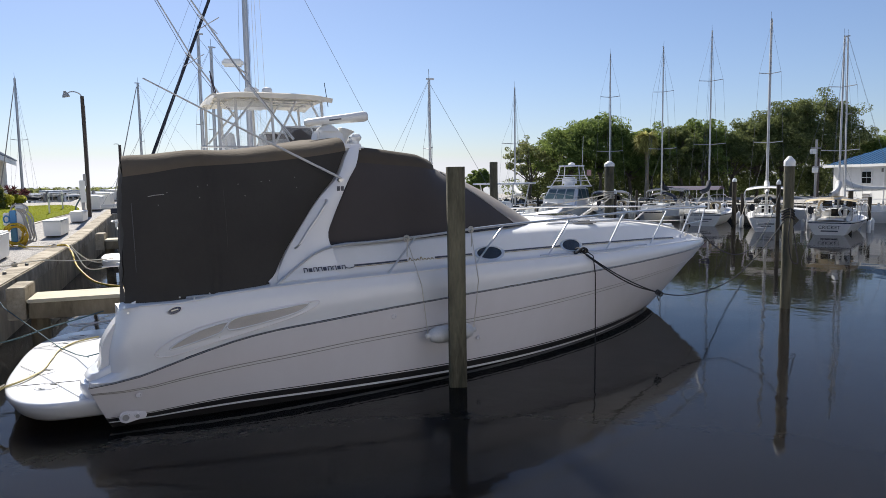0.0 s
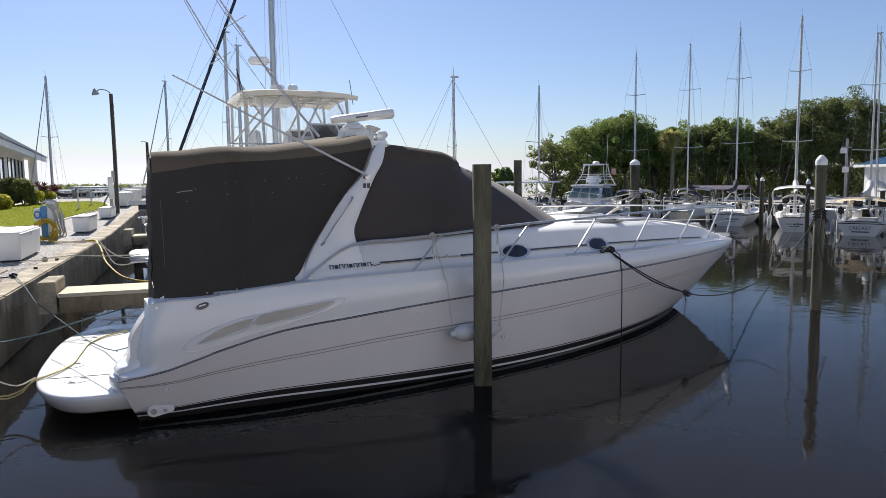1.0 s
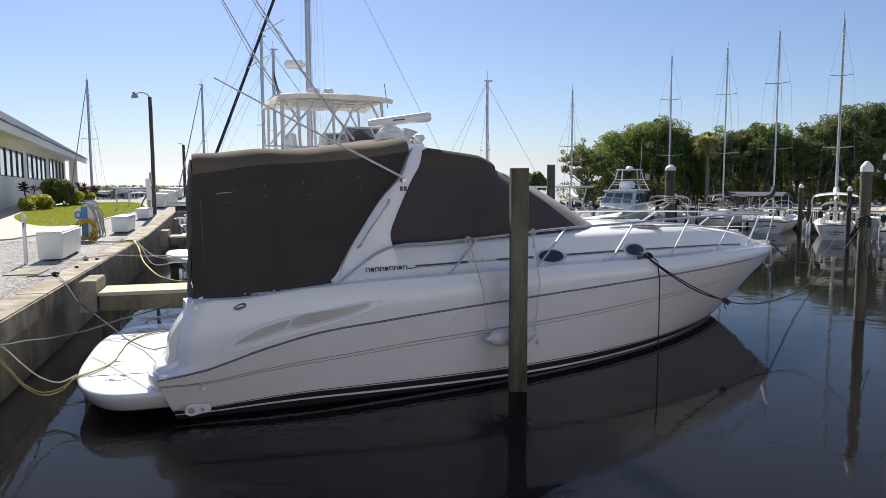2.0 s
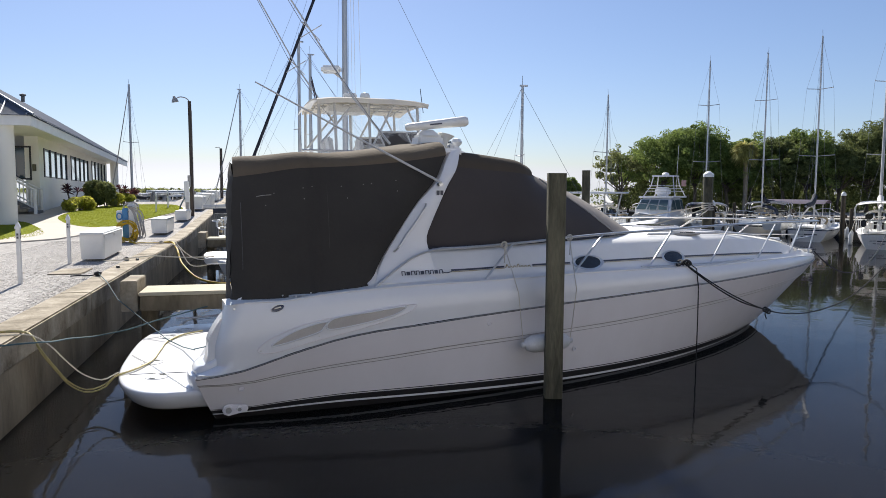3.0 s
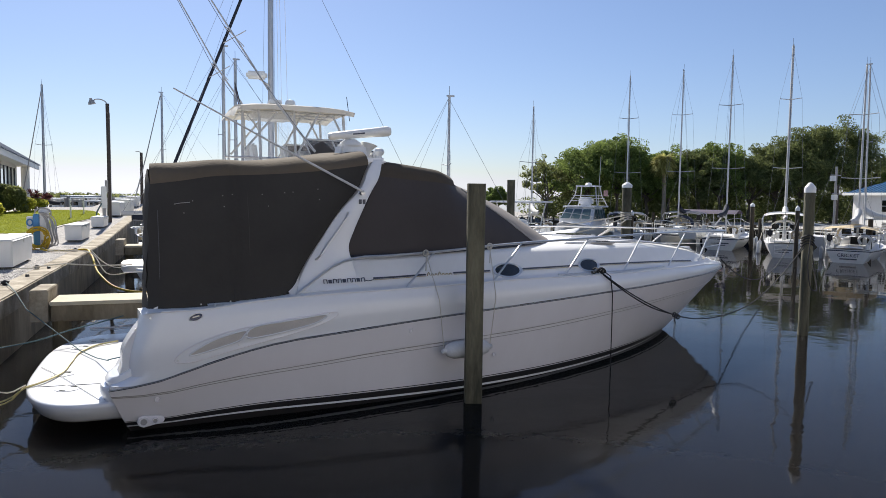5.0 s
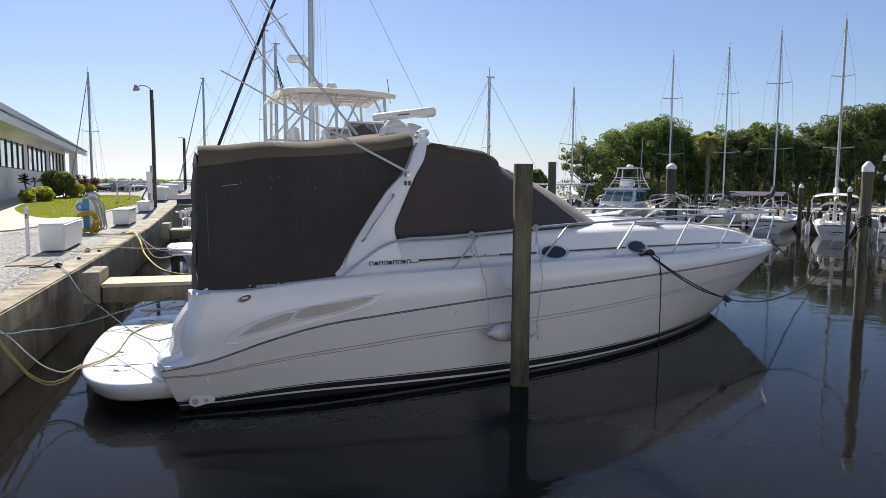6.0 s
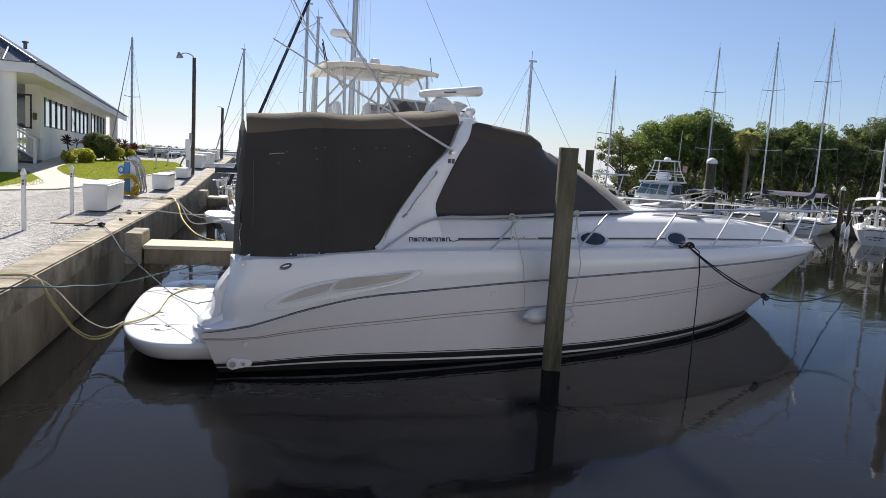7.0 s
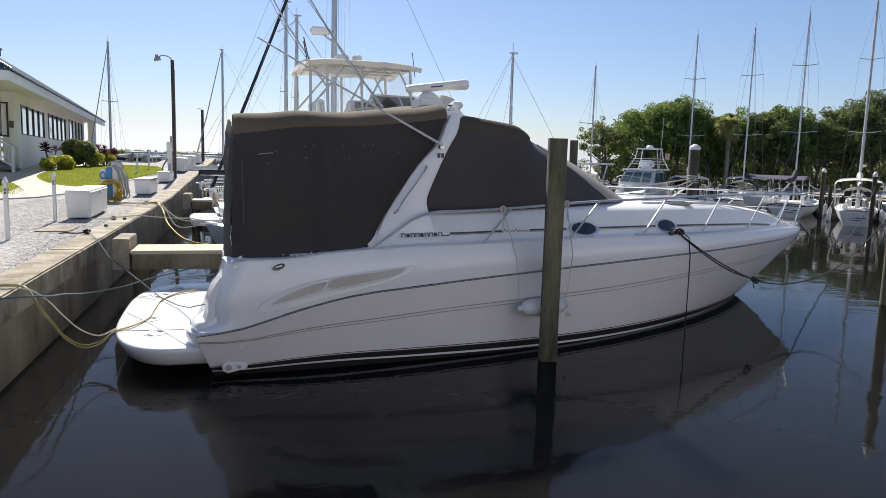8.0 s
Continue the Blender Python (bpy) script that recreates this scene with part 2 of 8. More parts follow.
def vinyl_material():
    """Clear, slightly milky vinyl sheet."""
    m = bpy.data.materials.new("clear_vinyl")
    m.use_nodes = True
    nt = m.node_tree
    b = nt.nodes["Principled BSDF"]
    b.inputs["Base Color"].default_value = (0.8, 0.82, 0.85, 1)
    b.inputs["Roughness"].default_value = 0.12
    tr = nt.nodes.new("ShaderNodeBsdfTransparent")
    mx = nt.nodes.new("ShaderNodeMixShader")
    mx.inputs[0].default_value = 0.16
    nt.links.new(tr.outputs[0], mx.inputs[1])
    nt.links.new(b.outputs[0], mx.inputs[2])
    nt.links.new(mx.outputs[0], nt.nodes["Material Output"].inputs["Surface"])
    return m


clear_vinyl = vinyl_material()


def water_material():
    m = bpy.data.materials.new("marina_water")
    m.use_nodes = True
    nt = m.node_tree
    b = nt.nodes["Principled BSDF"]
    b.inputs["Base Color"].default_value = (0.0105, 0.0098, 0.0092, 1)
    # murky water spreads the light that enters it over metres
    b.inputs["Subsurface Weight"].default_value = 1.0
    b.inputs["Subsurface Radius"].default_value = (1.0, 0.85, 0.7)
    b.inputs["Subsurface Scale"].default_value = 7.0
    b.inputs["Roughness"].default_value = 0.04
    b.inputs["IOR"].default_value = 1.155
    co = nt.nodes.new("ShaderNodeTexCoord")
    big = nt.nodes.new("ShaderNodeTexNoise")
    big.inputs["Scale"].default_value = 0.9
    big.inputs["Detail"].default_value = 2
    small = nt.nodes.new("ShaderNodeTexNoise")
    small.inputs["Scale"].default_value = 6.0
    small.inputs["Detail"].default_value = 2
    mask = nt.nodes.new("ShaderNodeTexNoise")
    mask.inputs["Scale"].default_value = 0.13
    for n in (big, small, mask):
        nt.links.new(co.outputs["Object"], n.inputs["Vector"])
    mr = nt.nodes.new("ShaderNodeMapRange")
    mr.inputs["From Min"].default_value, mr.inputs["From Max"].default_value = 0.45, 0.65
    mr.inputs["To Min"].default_value, mr.inputs["To Max"].default_value = 0.15, 1.0
    nt.links.new(mask.outputs["Fac"], mr.inputs["Value"])
    mul = nt.nodes.new("ShaderNodeMath")
    mul.operation = "MULTIPLY"
    nt.links.new(small.outputs["Fac"], mul.inputs[0])
    nt.links.new(mr.outputs[0], mul.inputs[1])
    ma = nt.nodes.new("ShaderNodeMath")
    ma.operation = "MULTIPLY_ADD"
    ma.inputs[1].default_value = 0.35
    nt.links.new(mul.outputs[0], ma.inputs[0])
    nt.links.new(big.outputs["Fac"], ma.inputs[2])
    bn = nt.nodes.new("ShaderNodeBump")
    bn.inputs["Strength"].default_value = 0.105
    bn.inputs["Distance"].default_value = 0.06
    nt.links.new(ma.outputs[0], bn.inputs["Height"])
    nt.links.new(bn.outputs[0], b.inputs["Normal"])
    return m


water_mat = water_material()


# ---- mesh helpers ----
def thing(name, label, category, m=None, group="", kind=""):
    e = new(name)
    e.empty_display_size = 0.2
    if m is not None:
        e.matrix_world = m
    return tagged(e, label, category, group, kind)


def link(name, bm, material, smooth=False, recalc=True):
    if recalc:
        bmesh.ops.recalc_face_normals(bm, faces=bm.faces)
    me = bpy.data.meshes.new(name)
    bm.to_mesh(me)
    bm.free()
    if smooth:
        for p in me.polygons:
            p.use_smooth = True
        me.set_sharp_from_angle(angle=radians(40))
    if isinstance(material, (list, tuple)):
        for mm in material:
            me.materials.append(mm)
    else:
        me.materials.append(material)
    return new(name, me)


def part(name, bm, material, parent, label="", smooth=False, recalc=True):
    ob = link(name, bm, material, smooth, recalc)
    ob.parent = parent
    if label:
        tagged(ob, label)
    return ob


def solo(name, bm, material, label, category, group="", kind="", smooth=False, m=None):
    ob = link(name, bm, material, smooth)
    if m is not None:
        ob.matrix_world = m
    return tagged(ob, label, category, group, kind)


def box(size, at=(0, 0, 0), rz=0.0, bevel=0.0, bm=None, rx=0.0, ry=0.0):
    """A box with bevelled edges; at is its centre."""
    bm = bm or bmesh.new()
    mm = pose(*at, rx, ry, rz) @ Matrix.Diagonal((*size, 1))
    vs = bmesh.ops.create_cube(bm, size=1.0, matrix=mm)["verts"]
    if bevel:
        es = list({e for v in vs for e in v.link_edges})
        bmesh.ops.bevel(bm, geom=es, offset=bevel, segments=2, affect="EDGES", clamp_overlap=True)
    return bm


def tube(points, r, n=8, bm=None, r2=None, caps=True):
    """A round bar along the points, from radius r to r2."""
    bm = bm or bmesh.new()
    pts = [Vector(p) for p in points]
    r2 = r if r2 is None else r2
    rings = []
    up = Vector((0.13, 0.21, 1)).normalized()
    for i, p in enumerate(pts):
        d = (pts[min(i + 1, len(pts) - 1)] - pts[max(i - 1, 0)]).normalized()
        a = d.cross(up)
        if a.length < 0.05:
            a = d.cross(Vector((1, 0.2, 0)))
        a.normalize()
        b = d.cross(a)
        rad = r + (r2 - r) * i / max(1, len(pts) - 1)
        rings.append([bm.verts.new(p + (a * math.cos(2 * math.pi * k / n) + b * math.sin(2 * math.pi * k / n)) * rad) for k in range(n)])
    for q, w in zip(rings, rings[1:]):
        for k in range(n):
            bm.faces.new((q[k], q[(k + 1) % n], w[(k + 1) % n], w[k]))
    if caps and n > 2:
        bm.faces.new(rings[0])
        bm.faces.new(list(reversed(rings[-1])))
    return bm


def grid(rows_, bm=None, close=False):
    """A sheet through rows of points."""
    bm = bm or bmesh.new()
    vs = [[bm.verts.new(p) for p in row] for row in rows_]
    for a, b in zip(vs, vs[1:]):
        k = len(a)
        for i in range(k if close else k - 1):
            bm.faces.new((a[i], a[(i + 1) % k], b[(i + 1) % k], b[i]))
    return bm


def prism(outline, lo, hi, bm=None, bevel=0.0):
    """An upright block over an outline in plan."""
    bm = bm or bmesh.new()
    a = [bm.verts.new((x, y, lo)) for x, y in outline]
    b = [bm.verts.new((x, y, hi)) for x, y in outline]
    bm.faces.new(list(reversed(a)))
    top = bm.faces.new(b)
    for i in range(len(a)):
        k = (i + 1) % len(a)
        bm.faces.new((a[i], a[k], b[k], b[i]))
    if bevel:
        bmesh.ops.bevel(bm, geom=list(top.edges), offset=bevel, segments=2, affect="EDGES")
    return bm


def curve_at(pairs):
    """A smooth function through (x, value) pairs."""
    xs = np.array([p[0] for p in pairs], float)
    ys = np.array([p[1] for p in pairs], float)
    sl = np.gradient(ys, xs)

    def f(x):
        x = min(max(x, xs[0]), xs[-1])
        i = int(min(max(np.searchsorted(xs, x) - 1, 0), len(xs) - 2))
        h = xs[i + 1] - xs[i]
        t = (x - xs[i]) / h
        return float((2 * t**3 - 3 * t**2 + 1) * ys[i] + (t**3 - 2 * t**2 + t) * h * sl[i] + (3 * t**2 - 2 * t**3) * ys[i + 1] + (t**3 - t**2) * h * sl[i + 1])

    return f


def path3(points, n=24):
    """Points along a smooth line through the given ones."""
    pts = [Vector(p) for p in points]
    s = [0.0]
    for a, b in zip(pts, pts[1:]):
        s.append(s[-1] + (b - a).length)
    fs = [curve_at(list(zip(s, [p[k] for p in pts]))) for k in range(3)]
    return [Vector([f(s[-1] * i / n) for f in fs]) for i in range(n + 1)]


def sag(a, b, drop, n=14):
    """A line that hangs between two points."""
    a, b = Vector(a), Vector(b)
    return [a.lerp(b, i / n) - Vector((0, 0, drop * 4 * (i / n) * (1 - i / n))) for i in range(n + 1)]


def lathe(profile, n=20, bm=None):
    """A turned shape from (radius, height) pairs round the z axis."""
    rows_ = [[(r * math.cos(2 * math.pi * k / n), r * math.sin(2 * math.pi * k / n), z) for k in range(n)] for r, z in profile]
    bm = grid(rows_, bm, close=True)
    return bm


# ---- water ----
bm = bmesh.new()
WL = 0.085
grid([[(-400, -120, WL), (400, -120, WL)], [(-400, 900, WL), (400, 900, WL)]], bm)
solo("water", bm, water_mat, "dark calm marina water with faint ripples", "water", kind="structure")

# ---- the motor yacht ----
yacht = thing("motor_yacht", "white motor yacht with black canvas covers, moored stern to the quay", "motorboat", pose(0.314, 0.022, 0, 0, 0, 0.6))
BOW, AFT = 10.93, -0.42
rub_z = curve_at([(-0.42, 0.587), (0, 0.632), (0.49, 0.772), (1.1, 0.918), (2.08, 1.014), (3.6, 1.114), (5.5, 1.19), (7.5, 1.235), (11, 1.26)])
crease_z = curve_at([(-0.42, 1.30), (0.05, 1.355), (0.54, 1.36), (0.82, 1.396), (1.7, 1.45), (2.86, 1.47), (4.55, 1.497), (6.58, 1.463), (8, 1.453), (9.55, 1.41), (11, 1.31)])
crown_z = curve_at([(1.4, 1.90), (5.3, 1.93), (6.6, 1.92), (7.6, 1.90), (8.5, 1.82), (9.2, 1.71), (9.95, 1.53), (10.4, 1.42), (11, 1.33)])


def rub_b(x):
    if x < 2.8:
        return 2.18 - 0.16 * ((2.8 - x) / 3.2) ** 2
    return 2.18 * max(0.0, 1 - ((x - 2.8) / (BOW - 2.8)) ** 2.2) ** 0.80


def water_b(u):
    """Half breadth on the water for a share u of the length."""
    x = AFT + 0.26 + (9.2 - AFT - 0.26) * u
    if x < 3.0:
        return 1.98 - 0.26 * ((3.0 - x) / 3.4) ** 2
    return 1.98 * max(0.0, 1 - ((x - 3.0) / 6.2) ** 2.0) ** 0.95


def hull_point(u, s, out=0.0):
    """A point on the starboard side: u along, s up from the water (0) to the rub rail (1)."""
    xw, xr = AFT + 0.26 + (9.2 - AFT - 0.26) * u, AFT + (BOW - AFT) * u
    e = s**0.85 if s > 0 else s
    x = xw + (xr - xw) * e
    b = water_b(u) + (rub_b(xr) - water_b(u)) * (s if s > 0 else s * 0.4)
    z = s * rub_z(xr)
    return Vector((x, -(b + out), z))


def along(n=56):
    return [1 - (1 - i / n) ** 1.25 for i in range(n + 1)]


KN = 0.63
LS = 0.18
step_rise = curve_at([(-0.42, 0.05), (0.0, 0.01), (0.5, -0.03), (1.2, -0.07), (2.35, -0.03), (3.4, 0.0), (5.0, 0.05), (6.9, 0.14), (8.74, 0.22), (11, 0.25)])


def step_lift(u):
    """How far the moulded step lies above its lowest run, as a share of the side's height."""
    x = AFT + (BOW - AFT) * u
    return 0.2 * (1 - u) ** 2.2 + step_rise(x) / rub_z(x)


def stripe_lift(u):
    """The painted stripes sweep up towards the stern."""
    return LS * (1 - u) ** 3.5


def level(u):
    return 0.0


def hull_band(s0, s1, out, rows_n=6, lift0=level, lift1=level):
    bm = bmesh.new()
    for side in (1, -1):
        rr = []
        for k in range(rows_n + 1):
            s = s0 + (s1 - s0) * k / rows_n
            row = []
            for u in along():
                lift = lift0(u) * (1 - k / rows_n) + lift1(u) * k / rows_n
                p = hull_point(u, s + lift, out if u < 1 else 0)
                row.append((p.x, p.y * side, p.z))
            rr.append(row)
        grid(rr, bm)
    for v_ in bm.verts:
        aft_skew(v_)
    return bm


def aft_skew(v_):
    """The stern runs slightly forward towards the port side."""
    v_.co.x += 0.20 * max(0.0, v_.co.y + 1.6) * max(0.0, min(1.0, (2.4 - v_.co.x) / 2.4))


part("bottom", hull_band(-0.5, 0.066, -0.004, 6, level, stripe_lift), antifoul, yacht, "black bottom paint at the waterline", True)
part("waterline_stripe", hull_band(0.066, 0.090, 0.002, 1, stripe_lift, stripe_lift), gel, yacht, "thin white stripe above the bottom paint", True)
part("boot_stripe", hull_band(0.090, 0.156, 0.0, 2, stripe_lift, stripe_lift), boot_black, yacht, "black boot stripe", True)
part("pinstripe", hull_band(0.168, 0.177, 0.003, 1, stripe_lift, stripe_lift), boot_black, yacht, "fine black line", True)
part("lower_hull", hull_band(0.156, KN, 0.0, 8, stripe_lift, step_lift), gel_low, yacht, "off-white hull side below the moulded step", True)
part("upper_hull", hull_band(KN, 1.0, 0.018, 5, step_lift, level), gel_low, yacht, "off-white hull side above the moulded step", True)
# moulded step line
bm = bmesh.new()
for side in (1, -1):
    tube([Vector((p.x, p.y * side, p.z)) for p in [hull_point(u, KN + step_lift(u), 0.006) for u in along(50)]], 0.013, 6, bm)
part("moulded_step", bm, gel_low, yacht, smooth=True)
# thin grey bar drawn as the shadow line under the step; nothing is recessed
for side in (1, -1):
    part("step_shade_line", tube([Vector((p.x, p.y * side, p.z - 0.017)) for p in [hull_point(u, KN + step_lift(u), 0.004) for u in along(50)]], 0.004, 4), hose_grey, yacht)
# second grey bar, the painted shade of the lower crease
for side in (1, -1):
    part("step_shade_line", tube([Vector((p.x, p.y * side, p.z)) for p in [hull_point(u, KN - 0.055 + step_lift(u), 0.003) for u in along(50)]], 0.004, 4), hose_grey, yacht)
# transom below the platform
bm = grid([[(hull_point(0, s).x - 0.002, -hull_point(0, s).y * k, hull_point(0, s).z) for k in (-1, -0.5, 0, 0.5, 1)] for s in (-0.5, 0, 0.5, 1.0)])
for v_ in bm.verts:
    aft_skew(v_)
part("transom", bm, gel, yacht)
# rub rail
bm = bmesh.new()
ins = bmesh.new()
for side in (1, -1):
    line = [Vector((AFT + (BOW - AFT) * u, -(rub_b(AFT + (BOW - AFT) * u) + 0.014) * side, rub_z(AFT + (BOW - AFT) * u) + 0.006)) for u in along(60)]
    tube(line, 0.009, 6, bm)
    tube([p + Vector((0, -0.008 * side, 0.004)) for p in line], 0.004, 6, ins)
for m_ in (bm, ins):
    for v_ in m_.verts:
        aft_skew(v_)
rub = part("rub_rail", bm, rail_grey, yacht, "dark rub rail", True)
part("rail_insert", ins, steel, rub, "steel strip", True)


# upper topsides between rub rail and deck edge; the quarter rakes forward
def aft_edge(z):
    return AFT + 0.02 + 0.19 * min(1.0, max(0.0, (z - 0.60) / 0.06)) + max(0.0, (z - 0.86)) * 0.24


def topside(x, s, side=1):
    """The side above the rub rail; s from 0 at the rail to 1 at the deck edge."""
    b0, z0 = rub_b(x), rub_z(x) + 0.02
    k = min(1.0, b0 / 1.2)
    z = z0 + (crease_z(x) - z0) * s
    b = b0 + 0.012 - 0.05 * k * s**2.5 + 0.014 * math.sin(math.pi * s) * k
    return Vector((x, -b * side, z))


bm = bmesh.new()
for side in (1, -1):
    rr = []
    for s in [i / 10 for i in range(11)]:
        row = []
        for u in [0.0, 0.0015, 0.004, 0.007, 0.011, 0.016] + along(60)[1:]:
            z_est = rub_z(AFT) + (crease_z(0.0) - rub_z(AFT)) * s
            x0 = aft_edge(z_est)
            p = topside(x0 + (BOW - x0) * u, s, side)
            if u < 0.02:
                p.y += 0.20 * side * (1 - math.sqrt(1 - (1 - u / 0.02) ** 2))
            row.append(p)
        rr.append(row)
    grid(rr, bm)
for v_ in bm.verts:
    aft_skew(v_)
part("upper_side", bm, gel, yacht, "glossy white upper hull side", True)


for side in (1, -1):
    part("gunwale_edge", tube([topside(AFT + 0.5 + (BOW - 0.05 - AFT - 0.5) * u, 1.0, side) + Vector((0, 0.004 * side, 0.002)) for u in along(70)], 0.011, 6), gel_deck, yacht, "crisp white gunwale edge", True)
# deck and cabin sides
def deck_row(x, side=1):
    b, zs, zc = rub_b(x), crease_z(x), crown_z(x)
    k = min(1.0, b / 1.35)
    e = topside(x, 1.0, side)
    return [
        e,
        Vector((x, -(b - 0.17 * k) * side, zs + 0.012)),
        Vector((x, -(b - 0.22 * k) * side, zs + 0.035)),
        Vector((x, -(b - 0.27 * k) * side, zs + (zc - zs) * 0.18)),
        Vector((x, -(b - 0.40 * k) * side, zs + (zc - zs) * 0.70)),
        Vector((x, -(b - 0.50 * k) * side, zs + (zc - zs) * 0.84)),
        Vector((x, -b * 0.55 * side, zs + (zc - zs) * 0.95)),
        Vector((x, -b * 0.25 * side, zs + (zc - zs) * 0.99)),
        Vector((x, 0, zc)),
    ]


bm = bmesh.new()
for side in (1, -1):
    grid([deck_row(1.45 + (BOW - 0.02 - 1.45) * u, side) for u in along(60)], bm)
part("deck_and_cabin", bm, gel_deck, yacht, "white deck and low cabin trunk", True)
# raised panel lines on the trunk
bm = bmesh.new()
for side in (1, -1):
    for f, x0, x1 in ((0.62, 6.0, 9.6), (0.42, 6.3, 9.3)):
        tube([Vector((x, -rub_b(x) * f * side, crease_z(x) + (crown_z(x) - crease_z(x)) * (0.935 if f > 0.5 else 0.972))) for x in np.linspace(x0, x1, 24)], 0.016, 6, bm)
part("deck_moulding", bm, gel_deck, yacht, smooth=True)
for side in (1, -1):
    for f, x0, x1, k in ((0.66, 5.9, 10.1, 0.925), (0.50, 6.2, 9.9, 0.955), (0.30, 6.6, 9.6, 0.982)):
        part("deck_groove", tube([Vector((x, -rub_b(x) * f * side, crease_z(x) + (crown_z(x) - crease_z(x)) * k + 0.004)) for x in np.linspace(x0, x1, 26)], 0.006, 5), hose_grey, yacht)
# deck hatch
hatch = part("deck_hatch", box((0.55, 0.55, 0.05), (7.1, -0.05, crown_z(7.1) + 0.01), 0, 0.015), gel, yacht, "low white hatch")
part("hatch_lid", box((0.44, 0.44, 0.02), (7.1, -0.05, crown_z(7.1) + 0.04), 0, 0.008), tinted, hatch, "smoked hatch lid")
vent_d = part("deck_vent", box((0.42, 0.20, 0.03), (6.72, -1.17, 1.875), -9, 0.008, rx=-9), hose_grey, yacht, "dark louvred deck vent")
for k in range(4):
    part("vent_slat", box((0.38, 0.02, 0.012), (6.72, -1.24 + 0.045 * k, 1.893 + 0.007 * k - 0.011), -9, 0, rx=-9), rubber, vent_d)
# aft coaming and cockpit sole
for side in (1, -1):
    bm = bmesh.new()
    grid([[topside(x, 1.0, side), Vector((x, -(rub_b(x) - 0.2) * side, crease_z(x) + 0.015)), Vector((x, -(rub_b(x) - 0.42) * side, crease_z(x) + 0.01)), Vector((x, -(rub_b(x) - 0.45) * side, 0.75))] for x in np.linspace(-0.10, 1.6, 17)], bm)
    for v_ in bm.verts:
        aft_skew(v_)
    part("coaming", bm, gel_deck, yacht, "white cockpit coaming", True)
part("cockpit_sole", box((1.6, 3.0, 0.05), (1.6, 0, 0.74)), gel_deck, yacht)

# transom above the platform: a sloping moulding with a walk-through gap
bm = bmesh.new()
prof = [(-0.36, 0.42), (-0.34, 0.62), (-0.28, 0.80), (-0.27, 0.95), (-0.18, 1.12), (-0.06, 1.27), (0.06, 1.40), (0.40, 1.40)]
prof_z = curve_at([(z_, x_) for x_, z_ in prof[:-1]])
prof = [(prof_z(z_), z_) for z_ in np.linspace(0.42, 1.38, 20)] + [(0.085, 1.40), (0.40, 1.40)]
for y0, y1 in ((-1.86, -1.62), (-1.02, 1.86)):
    rr = []
    dx = 0.20 if y0 > -1.5 else 0.0
    for x, z in [(x_ + dx, z_) for x_, z_ in prof]:
        rr.append([(x, y0 + (y1 - y0) * i / 8, z) for i in range(9)])
    vs = grid(rr, bm)
    for y in (y0, y1):
        ring = [bm.verts.new((x + dx, y, z)) for x, z in prof] + [bm.verts.new((0.40 + dx, y, 0.42))]
        bm.faces.new(ring)
for v_ in bm.verts:
    v_.co.x += 0.13 * max(0.0, v_.co.y + 1.6)
part("transom_moulding", bm, gel, yacht, "curved white transom", True)
part("transom_door", box((0.05, 0.58, 0.62), (0.02, -1.32, 0.78), 0, 0.02, ry=14), gel, yacht, "white transom door")
ring_pts = [(math.copysign(abs(math.cos(a)) ** 0.7, math.cos(a)), math.copysign(abs(math.sin(a)) ** 0.7, math.sin(a))) for a in np.linspace(0, 2 * math.pi, 32, endpoint=False)]


def corner_block(cx, cy, rx, ry, levels, slope=0.0):
    """A rounded moulding: outlines shrinking by level, the top rising towards the bow."""
    rr = [[(cx + dx + rx * k * c, cy + ry * k * s_, z + slope * lift_ * c) for c, s_ in ring_pts] for k, z, dx, lift_ in levels]
    bm = grid(rr, close=True)
    bm.faces.new([bm.verts.new(p) for p in rr[-1]])
    return bm


part("corner_column", corner_block(-0.18, -1.62, 0.30, 0.27, ((0.85, 0.19, 0.20, 0), (0.93, 0.25, 0.15, 0), (0.98, 0.36, 0.06, 0), (1.0, 0.50, 0.0, 0), (0.985, 0.575, 0.0, 0.3), (0.95, 0.592, 0.0, 0.3), (0.86, 0.598, 0.0, 0.3)), 0.05), gel, yacht, "white moulded corner of the stern", True)
part("corner_step", corner_block(-0.12, -1.65, 0.31, 0.27, ((0.92, 0.55, 0.02, 0), (0.97, 0.60, 0.0, 0), (1.0, 0.66, 0.0, 0.2), (0.985, 0.78, 0.02, 0.8), (0.95, 0.815, 0.03, 1.0), (0.88, 0.825, 0.03, 1.0)), 0.14), gel, yacht, "white moulded corner step", True)
part("mooring_hook", box((0.06, 0.05, 0.14), (-0.09, -1.06, 0.74), 0, 0.015), rubber, yacht, "black mooring hook")
for x, y, z in ((-0.02, -1.99, 1.30), (-0.16, -1.97, 1.19)):
    ring_ = lathe([(0.001, 0.003), (0.011, 0.003), (0.013, 0.0)], 12)
    bmesh.ops.transform(ring_, matrix=pose(x, y - 0.02, z, 80, 0, -14), verts=ring_.verts)
    part("filler_cap", ring_, steel, yacht, "small chrome cap", True)

# swim platform
PLAT = pose(-0.34, 0.1, 0, 0, 0, -8.0)


def plat_outline(grow=0.0, n=36):
    pts = []
    for i in range(n + 1):
        a = math.pi * (0.5 + i / n)
        c, s = math.cos(a), math.sin(a)
        pts.append((-(abs(c) ** 0.86) * (0.74 + grow), (abs(s) ** 0.66) * math.copysign(1.93 + grow, s)))
    return pts


